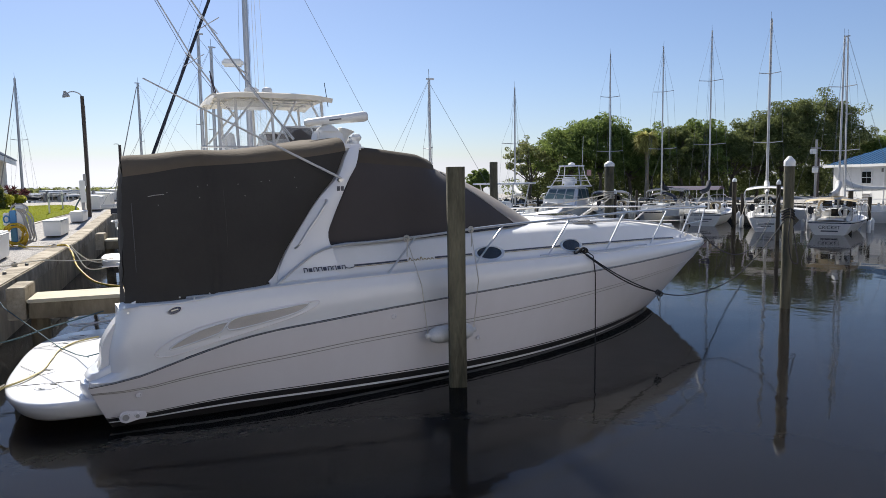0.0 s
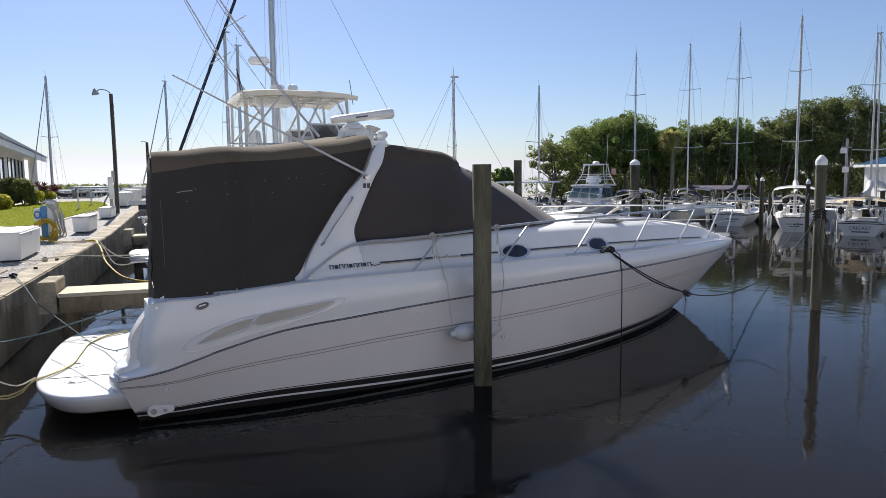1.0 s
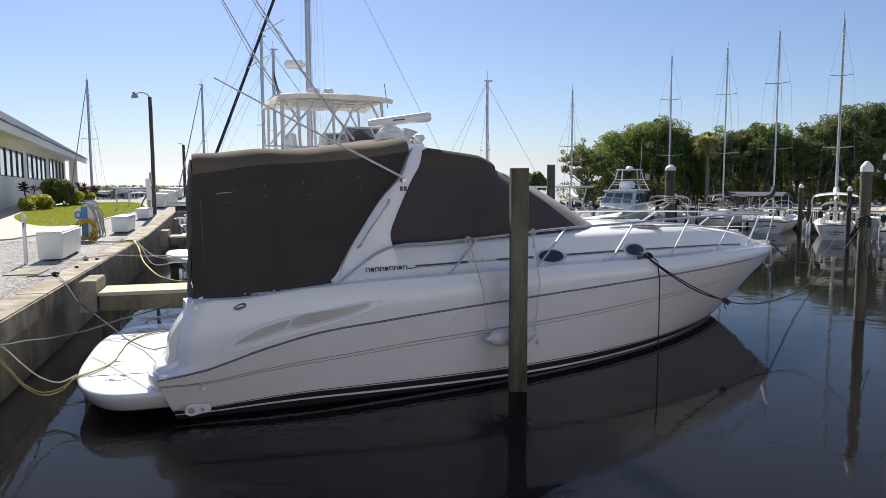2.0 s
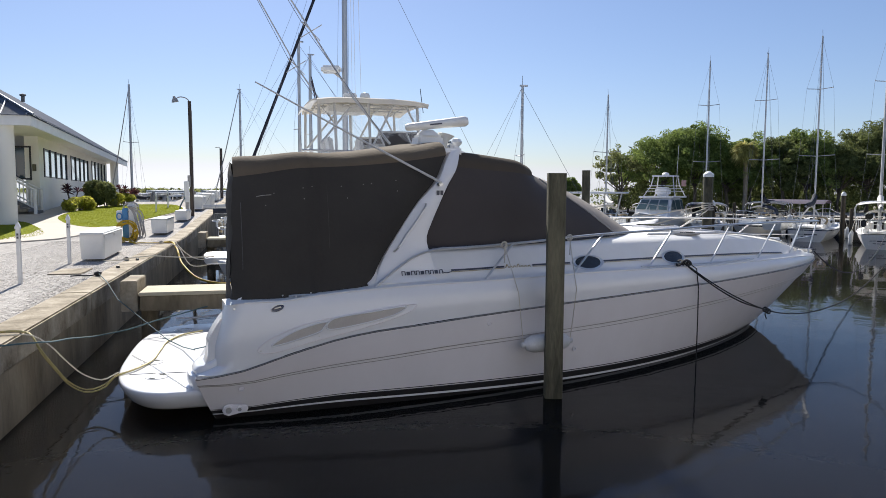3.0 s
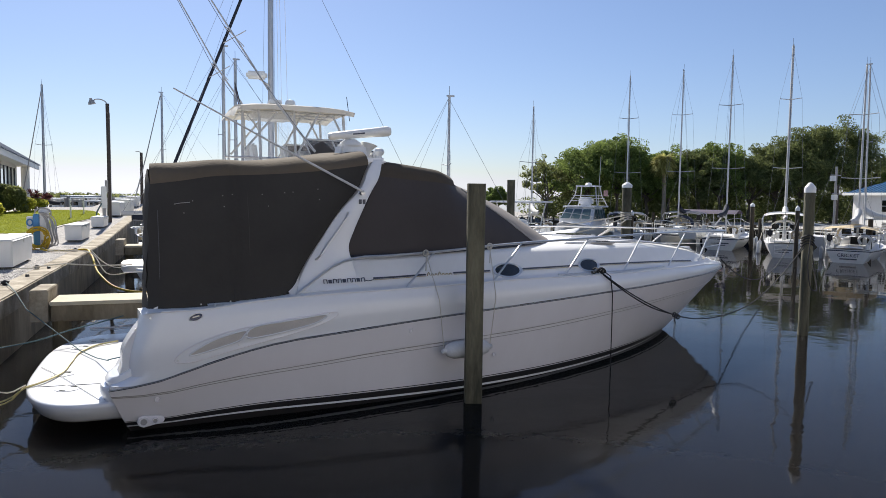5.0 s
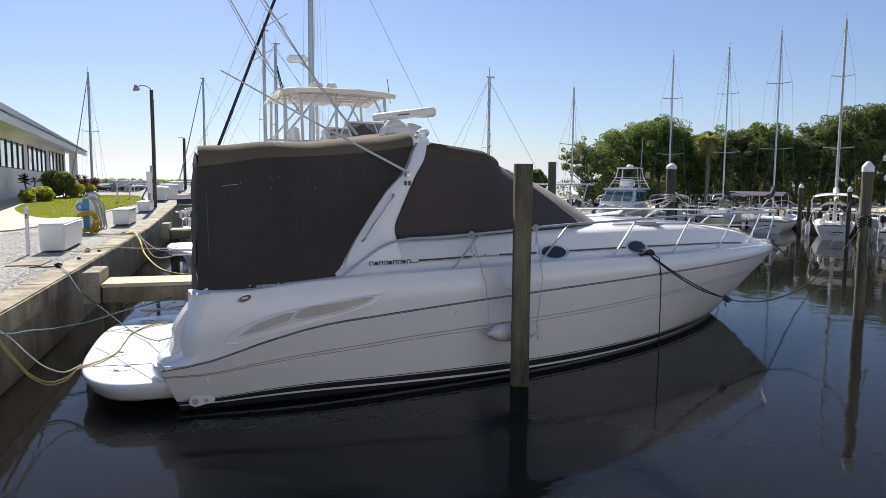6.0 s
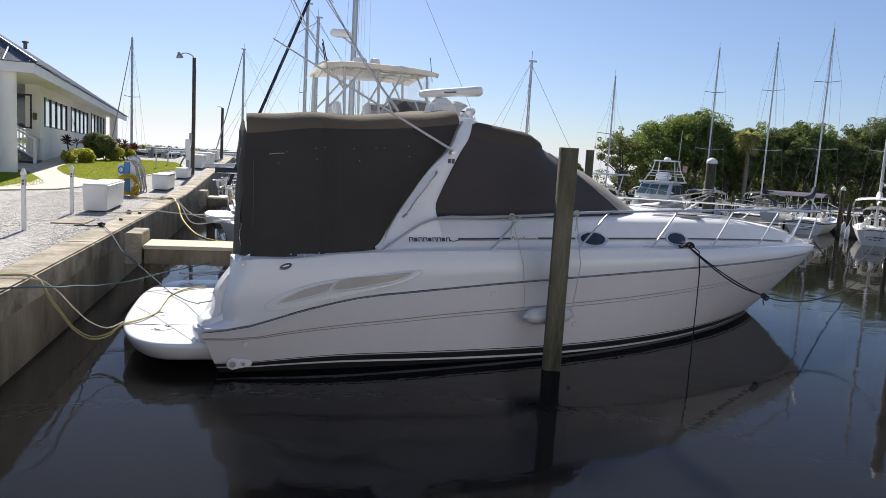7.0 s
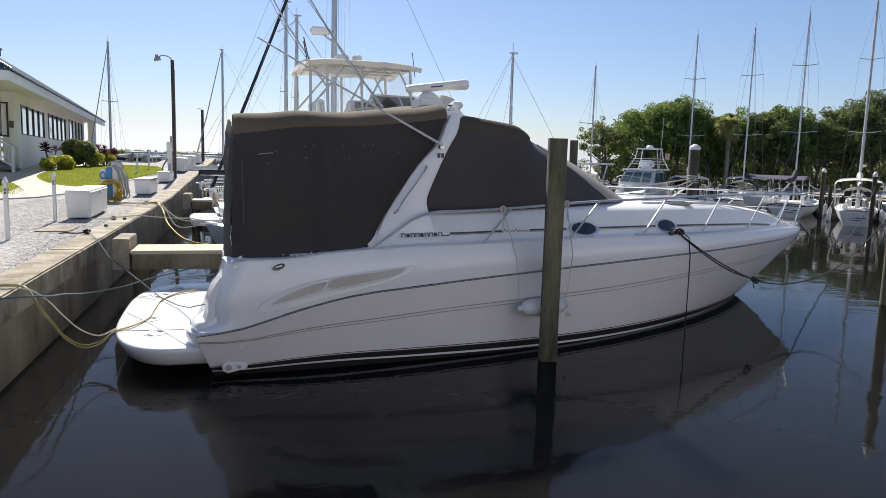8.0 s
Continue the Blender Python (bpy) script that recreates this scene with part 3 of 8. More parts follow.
def plat_slab(lo, hi, g0, g1, bevel_top):
    bm = bmesh.new()
    rings = [(0.30, g0 - 0.16), (lo, g0 - 0.09), (lo + 0.03, g0 - 0.05), (lo + 0.09, g0 - 0.01), (hi - 0.05, g1), (hi - 0.018, g1 - 0.004), (hi - 0.005, g1 - 0.014), (hi, g1 - 0.03)]
    rr = [[PLAT @ Vector((x, y, z)) for x, y in [(0.35, plat_outline(g)[0][1])] + plat_outline(g) + [(0.35, plat_outline(g)[-1][1])]] for z, g in rings]
    rr[0] = [Vector((p.x, p.y, lo)) for p in rr[0]]
    grid(rr, bm)
    bm.faces.new([bm.verts.new(p) for p in rr[-1]])
    bm.faces.new([bm.verts.new(p) for p in reversed(rr[0])])
    return bm


plat = part("swim_platform", plat_slab(0.215, 0.425, -0.03, 0.0, 0.03), gel, yacht, "white rounded swim platform with ring fittings", True)
for x, y in ((-0.76, -1.07), (-0.80, -0.35), (-0.55, 1.12), (-0.32, 1.56)):
    for a in range(4):
        bm = bmesh.new()
        rr = []
        for rad in (0.075, 0.10):
            rr.append([(x + rad * math.cos(t_), y + rad * math.sin(t_), 0.429) for t_ in np.linspace(a * math.pi / 2 + 0.35, a * math.pi / 2 + 1.25, 7)])
        grid(rr, bm)
        part("ring_slot", bm, dark_hole if a % 2 == 0 else steel, plat)
    bm = bmesh.new()
    tube([(x + 0.13 * math.cos(t_), y + 0.13 * math.sin(t_), 0.427) for t_ in np.linspace(0, 2 * math.pi, 25)], 0.004, 5, bm)
    part("hatch_ring", bm, white_plastic, plat)
bm = tube([(-0.44, -1.0, 0.4275), (-1.05, -0.86, 0.4275)], 0.004, 4)
part("deck_seam", bm, rubber, plat)

# fittings on the hull
ex = part("exhaust_plate", prism([(-0.255, 0.0), (-0.235, -0.05), (-0.18, -0.075), (-0.02, -0.045), (0.045, -0.03), (0.06, 0.0), (0.045, 0.04), (-0.02, 0.055), (-0.18, 0.075), (-0.235, 0.05)], 0, 0.02, None, 0.006), gel_low, yacht, "white exhaust plate")
ex.matrix_local = pose(0.06, -1.945, 0.215, 90, 0, -3) @ Matrix.Scale(0.85, 4)
for x, r in ((-0.18, 0.055), (-0.05, 0.035)):
    bm = lathe([(r, 0), (r, 0.03), (r * 0.72, 0.03), (r * 0.68, -0.03), (0.001, -0.03)], 20)
    bmesh.ops.transform(bm, matrix=Matrix.Translation((x, 0.0, 0.015)), verts=bm.verts)
    out_ = part("exhaust_outlet", bm, gel_low, ex, "round exhaust outlet", True)
    part("outlet_hole", lathe([(r * 0.66, 0.0365), (0.001, 0.0365)], 16), hose_grey, out_).matrix_local = Matrix.Translation((x, 0, 0))
for u, s in ((0.036, 0.70), (0.293, 0.90), (0.43, 0.45)):
    p = hull_point(u, s)
    bm = lathe([(0.032, 0), (0.030, 0.010), (0.018, 0.011), (0.016, -0.006), (0.001, -0.006)], 14)
    bmesh.ops.transform(bm, matrix=pose(p.x, p.y - 0.02, p.z, 90, 0, 0), verts=bm.verts)
    part("through_hull_fitting", bm, gel_low, yacht, "small round drain fitting", True)


def side_y(x, z, out=0.0):
    """The starboard topside's y at a height."""
    z0, z1 = rub_z(x) + 0.02, crease_z(x)
    s = min(1.0, max(0.0, (z - z0) / (z1 - z0)))
    return topside(x, s).y - out


def side_sheet(outline, out, edge=0.0):
    """A thin plate that follows the topside, from an outline in x and z."""
    bm = bmesh.new()
    top = [bm.verts.new((x, side_y(x, z, out), z)) for x, z in outline]
    bot = [bm.verts.new((x, side_y(x, z, -0.01), z)) for x, z in outline]
    bm.faces.new(top)
    for i in range(len(top)):
        k = (i + 1) % len(top)
        bm.faces.new((top[i], top[k], bot[k], bot[i]))
    return bm


def smooth_loop(pts, n=6):
    out = []
    m = len(pts)
    for i in range(m):
        p0, p1, p2, p3 = [Vector((*pts[(i + k) % m], 0)) for k in (-1, 0, 1, 2)]
        for j in range(n):
            t = j / n
            v = 0.5 * (2 * p1 + (p2 - p0) * t + (2 * p0 - 5 * p1 + 4 * p2 - p3) * t * t + (3 * p1 - p0 - 3 * p2 + p3) * t**3)
            out.append((v.x, v.y))
    return out


# engine-room air intake on the quarter
vent_out = smooth_loop([(0.20, 0.85), (0.33, 0.975), (0.69, 1.11), (1.18, 1.19), (1.90, 1.262), (1.82, 1.165), (1.43, 1.055), (0.80, 0.925), (0.39, 0.832)])
vent = part("air_intake", side_sheet(vent_out, 0.012), gel, yacht, "white moulded air intake with tan mesh")
bm = bmesh.new()
tube([Vector((x, side_y(x, z, 0.012), z)) for x, z in vent_out + vent_out[:1]], 0.006, 5, bm)
part("intake_rim", bm, gel_low, vent, smooth=True)
for pts in ([(0.34, 0.895), (0.57, 1.04), (0.90, 1.125), (0.89, 1.07), (0.80, 1.005)], [(0.93, 1.045), (1.00, 1.155), (1.43, 1.205), (1.80, 1.24), (1.66, 1.15), (1.17, 1.057)]):
    loop = smooth_loop(pts, 5)
    part("intake_mesh", side_sheet(loop, 0.019), tan_mesh, vent, "tan mesh panel")
    bm = bmesh.new()
    tube([Vector((x, side_y(x, z, 0.018), z)) for x, z in loop + loop[:1]], 0.009, 8, bm)
    part("mesh_frame", bm, gel, vent, smooth=True)
for x, z in ((0.23, 0.855), (0.95, 1.135), (0.84, 0.975), (1.84, 1.25)):
    bm = lathe([(0.001, 0.006), (0.008, 0.004), (0.009, 0)], 8)
    bmesh.ops.transform(bm, matrix=pose(x, side_y(x, z, 0.012), z, 90, 0, 0), verts=bm.verts)
    part("screw", bm, steel, vent)
# oval badge
bm = side_sheet([(0.415 + 0.068 * math.cos(a), 1.295 + 0.034 * math.sin(a) + 0.016 * math.cos(a)) for a in np.linspace(0, 2 * math.pi, 24, endpoint=False)], 0.010)
badge = part("oval_badge", bm, navy, yacht, "navy oval badge with a silver rim")
bm = tube([(0.415 + 0.068 * math.cos(a), side_y(0.415, 1.295, 0.012), 1.295 + 0.034 * math.sin(a) + 0.016 * math.cos(a)) for a in np.linspace(0, 2 * math.pi, 25)], 0.005, 5)
part("badge_rim", bm, steel, badge)
part("badge_mark", box((0.07, 0.004, 0.012), (0.415, side_y(0.415, 1.295, 0.013), 1.297), 0, 0, ry=-12), steel, badge)


# cabin side: y on the slanted side for a height
def cabin_y(x, z, out=0.0):
    row = deck_row(x)
    for a, b in zip(row, row[1:]):
        if a.z <= z <= b.z and b.z > a.z:
            return a.y + (b.y - a.y) * (z - a.z) / (b.z - a.z) - out
    return row[3].y - out


def ribbon(f_lo, f_hi, x0, x1, out, material, name, label="", n=30):
    bm = grid([[(x, cabin_y(x, f(x), out), f(x)) for x in np.linspace(x0, x1, n)] for f in (f_lo, f_hi)])
    return part(name, bm, material, yacht, label)


stripe_z = curve_at([(1.9, 1.600), (2.4, 1.585), (3.4, 1.60), (4.5, 1.605), (5.8, 1.60), (7.1, 1.575), (8.5, 1.525), (9.3, 1.48)])
for a, b in ((2.50, 3.22), (3.62, 4.20), (4.75, 5.84), (6.32, 9.1)):
    ribbon(lambda x: stripe_z(x) - 0.007, lambda x: stripe_z(x) + 0.013, a, b, 0.012, dark_ink, "cove_stripe", "dark line along the cabin side")
    ribbon(lambda x: stripe_z(x) - 0.018, lambda x: stripe_z(x) - 0.011, a, b, 0.012, gold_ink, "gold_pinstripe", "thin gold line")
# makers' marks as plain strokes
for i in range(9):
    x = 1.87 + i * 0.058
    part("wordmark_stroke", grid([[(x + d, cabin_y(x, z, 0.034), z) for d in (0, 0.042)] for z in (1.552 + 0.001 * i, 1.592 + 0.001 * i)]) if i % 3 == 1 else tube([(x, cabin_y(x, 1.55, 0.036), 1.552 + 0.001 * i), (x + 0.004, cabin_y(x, 1.6, 0.036), 1.596), (x + 0.04, cabin_y(x, 1.6, 0.036), 1.594 + 0.001 * i), (x + 0.042, cabin_y(x, 1.55, 0.036), 1.555)], 0.0066, 4), dark_ink, yacht)
part("wordmark_tail", tube(path3([(2.38, cabin_y(2.38, 1.6, 0.034), 1.575), (2.43, cabin_y(2.43, 1.6, 0.034), 1.560), (2.50, cabin_y(2.5, 1.6, 0.034), 1.572)], 8), 0.005, 4), dark_ink, yacht)
part("wordmark_line", tube([(1.90, cabin_y(1.9, 1.64, 0.034), 1.640), (2.12, cabin_y(2.12, 1.64, 0.034), 1.648)], 0.004, 4), dark_ink, yacht)
for i in range(7):
    x = 3.24 + i * 0.053
    part("script_stroke", tube(path3([(x, cabin_y(x, 1.6, 0.006), 1.578), (x + 0.02, cabin_y(x, 1.6, 0.006), 1.625 if i in (0, 3) else 1.605), (x + 0.045, cabin_y(x, 1.6, 0.006), 1.582)], 6), 0.006, 4), gold_ink, yacht)
# portholes
for x, w, z in ((4.49, 0.245, 1.605), (6.08, 0.225, 1.60)):
    def ell(a, k):
        return (x + w * k * math.cos(a), z + 0.088 * k * math.sin(a))
    angs = np.linspace(0, 2 * math.pi, 29)
    bm = bmesh.new()
    rr = []
    for k, o in ((1.05, 0.0), (1.03, 0.016), (0.95, 0.020), (0.84, 0.010)):
        rr.append([(ell(a, k)[0], cabin_y(ell(a, k)[0], min(1.75, ell(a, k)[1]), o), ell(a, k)[1]) for a in angs])
    grid(rr, bm)
    port = part("porthole_rim", bm, steel, yacht, "polished oval porthole rim", True)
    bm = bmesh.new()
    bm.faces.new([bm.verts.new((ell(a, 0.86)[0], cabin_y(ell(a, 0.86)[0], ell(a, 0.86)[1], 0.010), ell(a, 0.86)[1])) for a in angs[:-1]])
    part("porthole_glass", bm, tinted, port, "dark tinted glass")

# radar arch
arch_aft = curve_at([(1.40, 1.50), (1.75, 1.655), (2.07, 1.865), (2.43, 2.145), (2.63, 2.355), (2.90, 2.51), (3.02, 2.60)])
arch_fwd = curve_at([(1.40, 2.36), (1.60, 2.32), (1.80, 2.26), (1.90, 2.225), (2.0, 2.225), (2.13, 2.28), (2.37, 2.40), (2.63, 2.54), (2.80, 2.65), (3.02, 2.735)])


def arch_y(z):
    return 1.91 - 0.16 * (z - 1.4) / 1.6 - (0.08 * max(0, (z - 2.75)) / 0.25)


for side in (1, -1):
    bm = bmesh.new()
    rr = []
    for z in np.linspace(1.42, 3.02, 26):
        xa, xf, y = arch_aft(z), arch_fwd(z), arch_y(z)
        if z < 1.9:
            y = max(y, -cabin_y(max(1.5, (xa + xf) / 2), z, 0.006))
        rr.append([(xa, -(y - 0.13) * side, z), (xa + 0.012, -(y - 0.02) * side, z), (xa + 0.05, -y * side, z), (xf - 0.05, -y * side, z), (xf - 0.012, -(y - 0.02) * side, z), (xf, -(y - 0.13) * side, z)])
    grid(rr, bm, close=True)
    part("radar_arch_leg", bm, gel, yacht, "white swept radar arch leg", True)
bm = box((0.34, 3.30, 0.09), (2.62, 0, 3.00), 0, 0.035)
part("arch_top", bm, gel, yacht, "white arch crossbar", True)
bm = tube(path3([(2.205, -arch_y(2.36), 2.375), (2.19, -(arch_y(2.36) + 0.045), 2.36), (2.08, -(arch_y(2.2) + 0.05), 2.20), (1.93, -(arch_y(2.0) + 0.05), 2.02), (1.80, -(arch_y(1.85) + 0.045), 1.85), (1.79, -(arch_y(1.85) - 0.01), 1.83)], 14), 0.014, 8)
part("grab_rail", bm, steel, yacht, "polished grab rail", True)
bm = box((0.06, 0.08, 0.04), (2.38, -(arch_y(2.55) + 0.04), 2.605), 0, 0.01)
part("antenna_bracket", bm, steel, yacht, "steel antenna bracket")
for i in range(2):
    part("decal", box((0.036, 0.004, 0.055), (2.365 + i * 0.05, -(arch_y(2.5) + 0.006), 2.505), 0), dark_ink, yacht)
bm = tube([(2.36, -1.92, 2.625), (1.30, -1.745, 3.17), (0.30, -1.58, 3.70)], 0.016, 8, r2=0.008)
part("whip_antenna", bm, white_spar, yacht, "white whip antenna folded aft", True)
# open-array radar on its pedestal
bm = box((0.40, 0.30, 0.24), (0, 0, 3.14), 0, 0.03)
for v_ in bm.verts:
    if v_.co.z > 3.2:
        v_.co.x, v_.co.y = v_.co.x * 0.86, v_.co.y * 0.8
ped = part("radar_pedestal", bm, white_plastic, yacht, "white radar pedestal", True)
ped.matrix_local = Matrix.Translation((2.58, -0.95, -0.02))
part("turning_unit", lathe([(0.15, 3.25), (0.14, 3.28), (0.10, 3.31), (0.07, 3.33), (0.001, 3.335)], 18), white_plastic, ped, "round turning unit", True)
bm = lathe([(0.030, 0.0), (0.035, 0.06), (0.055, 0.13), (0.10, 0.19), (0.115, 0.20), (0.105, 0.205), (0.05, 0.14), (0.001, 0.10)], 18)
horn = part("loud_hailer", bm, white_plastic, yacht, "white flared loud hailer", True)
horn.matrix_local = pose(2.78, -0.98, 3.06, 0, 14, 0)
bm = grid([[(0.42 * f, 0.5 * w_ * math.cos(a), 0.5 * h_ * math.sin(a)) for a in np.linspace(0, 2 * math.pi, 16, endpoint=False)] for f, w_, h_ in ((-1.0, 0.02, 0.02), (-0.985, 0.09, 0.075), (-0.9, 0.125, 0.095), (-0.3, 0.145, 0.11), (0.3, 0.15, 0.12), (0.9, 0.135, 0.135), (0.985, 0.10, 0.10), (1.0, 0.02, 0.02))], close=True)
arm = part("radar_scanner", bm, white_plastic, yacht, "long white radar scanner bar", True)
arm.matrix_local = pose(2.69, -1.0, 3.385, 0, -7.2, -10)
part("scanner_mark", box((0.16, 0.003, 0.018), (2.65, -1.067, 3.38), -10, 0, ry=-7.2), dark_ink, yacht)
part("horn_housing", box((0.12, 0.14, 0.10), (2.90, -0.95, 3.10), 0, 0.03), white_plastic, yacht, "white equipment housing", True)
part("spot_light", box((0.14, 0.12, 0.12), (3.05, -0.7, 3.13), 0, 0.02), rubber, yacht, "black light housing")
bm = lathe([(0.001, 0.0), (0.05, 0.0), (0.035, 0.05), (0.06, 0.07), (0.07, 0.10), (0.05, 0.135), (0.001, 0.145)], 16)
nav = part("nav_dome", bm, white_plastic, yacht, "small white dome", True)
nav.matrix_local = Matrix.Translation((2.74, -1.50, 3.03))

# aft canvas enclosure
rng = random.Random(4)


def wr(x, z, k=0.012):
    return 1.6 * k * noise.noise(Vector((x * 2.6, z * 0.35, 5.5))) + k * noise.noise(Vector((x * 1.6, z * 1.1, 3.1))) + k * 0.5 * noise.noise(Vector((x * 5.0, z * 2.3, 7.7)))


top_z = curve_at([(0.0, 2.665), (0.3, 2.705), (0.72, 2.772), (0.95, 2.785), (1.3, 2.805), (1.8, 2.85), (2.3, 2.92), (2.6, 2.97)])
bot_z = curve_at([(-0.1, 1.40), (0.05, 1.365), (0.55, 1.37), (0.80, 1.385), (0.86, 1.405), (1.5, 1.448)])


def canvas_side(u, v, side):
    xa, xf = -0.02 + 0.06 * v, arch_aft(1.42 + v * 1.5) - 0.01
    x = xa + (xf - xa) * u
    zb = bot_z(xa + (1.52 - xa) * u)
    z = zb + (top_z(x) - zb) * v
    y = rub_b(x) - 0.17 - 0.21 * v + 0.03 * math.sin(math.pi * v) + wr(x, z)
    y += 0.016 * math.exp(-(((x - 0.84) / 0.016) ** 2)) - 0.014 * math.exp(-(((x - 0.90) / 0.03) ** 2))
    if u > 0.85:
        y -= 0.11 * ((u - 0.85) / 0.15) ** 2
    if u < 0.12:
        y -= 0.12 * (1 - u / 0.12) ** 2
    return Vector((x + (0.03 * noise.noise(Vector((z * 6, 1.2, 0))) if u < 0.02 else 0), -y * side, z))


def canvas_roof(u, w, side):
    """From the roof edge (w = 0) over to the centre line (w = 1)."""
    e = canvas_side(u, 1.0, side)
    yc = e.y * (1 - w)
    lift = (0.22 - 0.055 * min(1.0, u / 0.4)) * math.sqrt(max(0.0, 1 - (1 - min(1, w / 0.16)) ** 2)) + 0.05 * w
    sagz = -0.015 * math.sin(u * math.pi * 3) ** 2 * (1 - w)
    return Vector((e.x, yc, e.z + lift + sagz))


def skew(m_):
    """The aft edge runs slightly forward towards the port side."""
    for v_ in m_.verts:
        v_.co.x += 0.15 * max(0.0, v_.co.y + 1.5) * max(0.0, min(1.0, (1.9 - v_.co.x) / 1.9))


roof_bm = bmesh.new()
N = 110
cover = None
for side in (1, -1):
    bm = grid([[canvas_side(i / N, max(-0.022, v / 26), side) for i in range(N + 1)] for v in range(-1, 27)])
    skew(bm)
    if cover is None:
        cover = part("cockpit_cover", bm, canvas, yacht, "black canvas cockpit enclosure with its roof edge coloured as sunlit", True)
    else:
        part("side_curtain", bm, canvas, cover, "black side curtain", True)
    grid([[canvas_roof(i / N, w, side) for i in range(N + 1)] for w in (0.0, 0.002, 0.006, 0.013, 0.024, 0.04, 0.06, 0.085, 0.115, 0.16, 0.3, 0.5, 0.75, 1.0)], roof_bm)
skew(roof_bm)
bmesh.ops.remove_doubles(roof_bm, verts=roof_bm.verts, dist=0.002)


def aft_point(k, v):
    """The aft curtain: k across from side to side, v up, with soft folds."""
    e = canvas_side(0, v, 1)
    fold = 0.022 * noise.noise(Vector((k * 0.5, v * 2.0, 2))) + 0.010 * noise.noise(Vector((k * 1.7, v * 6.0, 4)))
    return Vector((e.x - 0.06 * math.sin(math.pi * k / 24) + fold, e.y * (1 - 2 * k / 24), e.z + 0.2 * max(0.0, v) * (1 - (1 - 2 * k / 24) ** 4)))


bm = grid([[aft_point(k, -0.075 + 1.075 * v / 22) for k in range(25)] for v in range(23)])
skew(bm)
part("roof_panel", roof_bm, roof_cloth, cover, "canvas roof in a lighter brown that stands for sunlight", True)
part("aft_curtain", bm, canvas, cover, "black aft curtain", True)
for x, z0, z1 in ((0.10, 1.50, 2.40), (1.02, 1.5, 2.6)):
    bm = bmesh.new()
    zz = np.linspace(z0, z1, 14)
    tube([(x, canvas_side(x / 1.9, min(1, max(0, (z - 1.37) / 1.42)), 1).y - 0.006, z) for z in zz], 0.0035, 4, bm)
    part("zip", bm, rail_grey if x < 0.5 else canvas_mesh, cover, "zip along the side curtain")
for x, z in ((0.36, 2.55), (0.62, 2.57), (0.70, 2.58), (0.98, 2.57), (1.20, 2.57), (1.28, 2.57), (1.52, 2.58), (0.30, 2.43), (0.66, 2.45), (1.60, 2.46), (1.10, 2.43)):
    p = canvas_side(x / 2.0, min(1, (z - 1.37) / 1.42), 1)
    bm = lathe([(0.001, 0.006), (0.0045, 0.0045), (0.0055, 0.0)], 8)
    bmesh.ops.transform(bm, matrix=Matrix.Translation((p.x, p.y - 0.002, p.z)) @ pose(0, 0, 0, 90, 0, 0), verts=bm.verts)
    part("snap_fastener", bm, thread, cover)
bm = tube([(0.26, canvas_side(0.13, 0.77, 1).y - 0.006, 2.462), (0.33, canvas_side(0.16, 0.78, 1).y - 0.006, 2.475), (0.42, canvas_side(0.2, 0.79, 1).y - 0.006, 2.482)], 0.004, 4)
part("loose_stitching", bm, thread, cover, "strip of pale stitching")
for x in (0.05, 0.5, 0.8, 1.45):
    bm = lathe([(0.001, 0.008), (0.008, 0.006), (0.010, 0.0)], 8)
    bmesh.ops.transform(bm, matrix=pose(x, canvas_side(max(0.0, x / 1.6), 0.02, 1).y - 0.003, bot_z(x) + 0.03, 90, 0, 0), verts=bm.verts)
    part("base_snap", bm, steel, cover)

# windscreen cover: side, front and roof
base_line = [(2.16, -1.74, 1.86), (3.0, -1.73, 1.86), (3.9, -1.66, 1.885), (4.7, -1.52, 1.905), (5.28, -1.34, 1.92), (5.85, -0.95, 1.925), (6.15, -0.45, 1.935), (6.22, 0, 1.94)]
top_line = [(2.74, -1.66, 2.985), (3.0, -1.62, 2.965), (3.3, -1.58, 2.935), (3.62, -1.50, 2.90), (3.78, -1.28, 2.875), (3.92, -0.9, 2.90), (4.0, -0.45, 2.93), (4.03, 0, 2.94)]
bl, tl = path3(base_line, 40), path3(top_line, 40)


def shield(i, v, side):
    p = bl[i].lerp(tl[i], v)
    bulge = (0.05 + 0.04 * max(0.0, min(1.0, (i - 26) / 6))) * math.sin(math.pi * v)
    q_ = max(0.0, min(1.0, (i - 22) / 12))
    nrm = Vector((0.05 + 0.8 * q_, -1 + 0.7 * q_, 0.3)).normalized()
    p = p + nrm * (bulge + wr(p.x, p.z, 0.015) + 0.010 * noise.noise(Vector((p.x * 1.1 + p.z * 2.6, p.z * 0.8, 9.3))))
    return Vector((p.x, p.y * side, p.z))


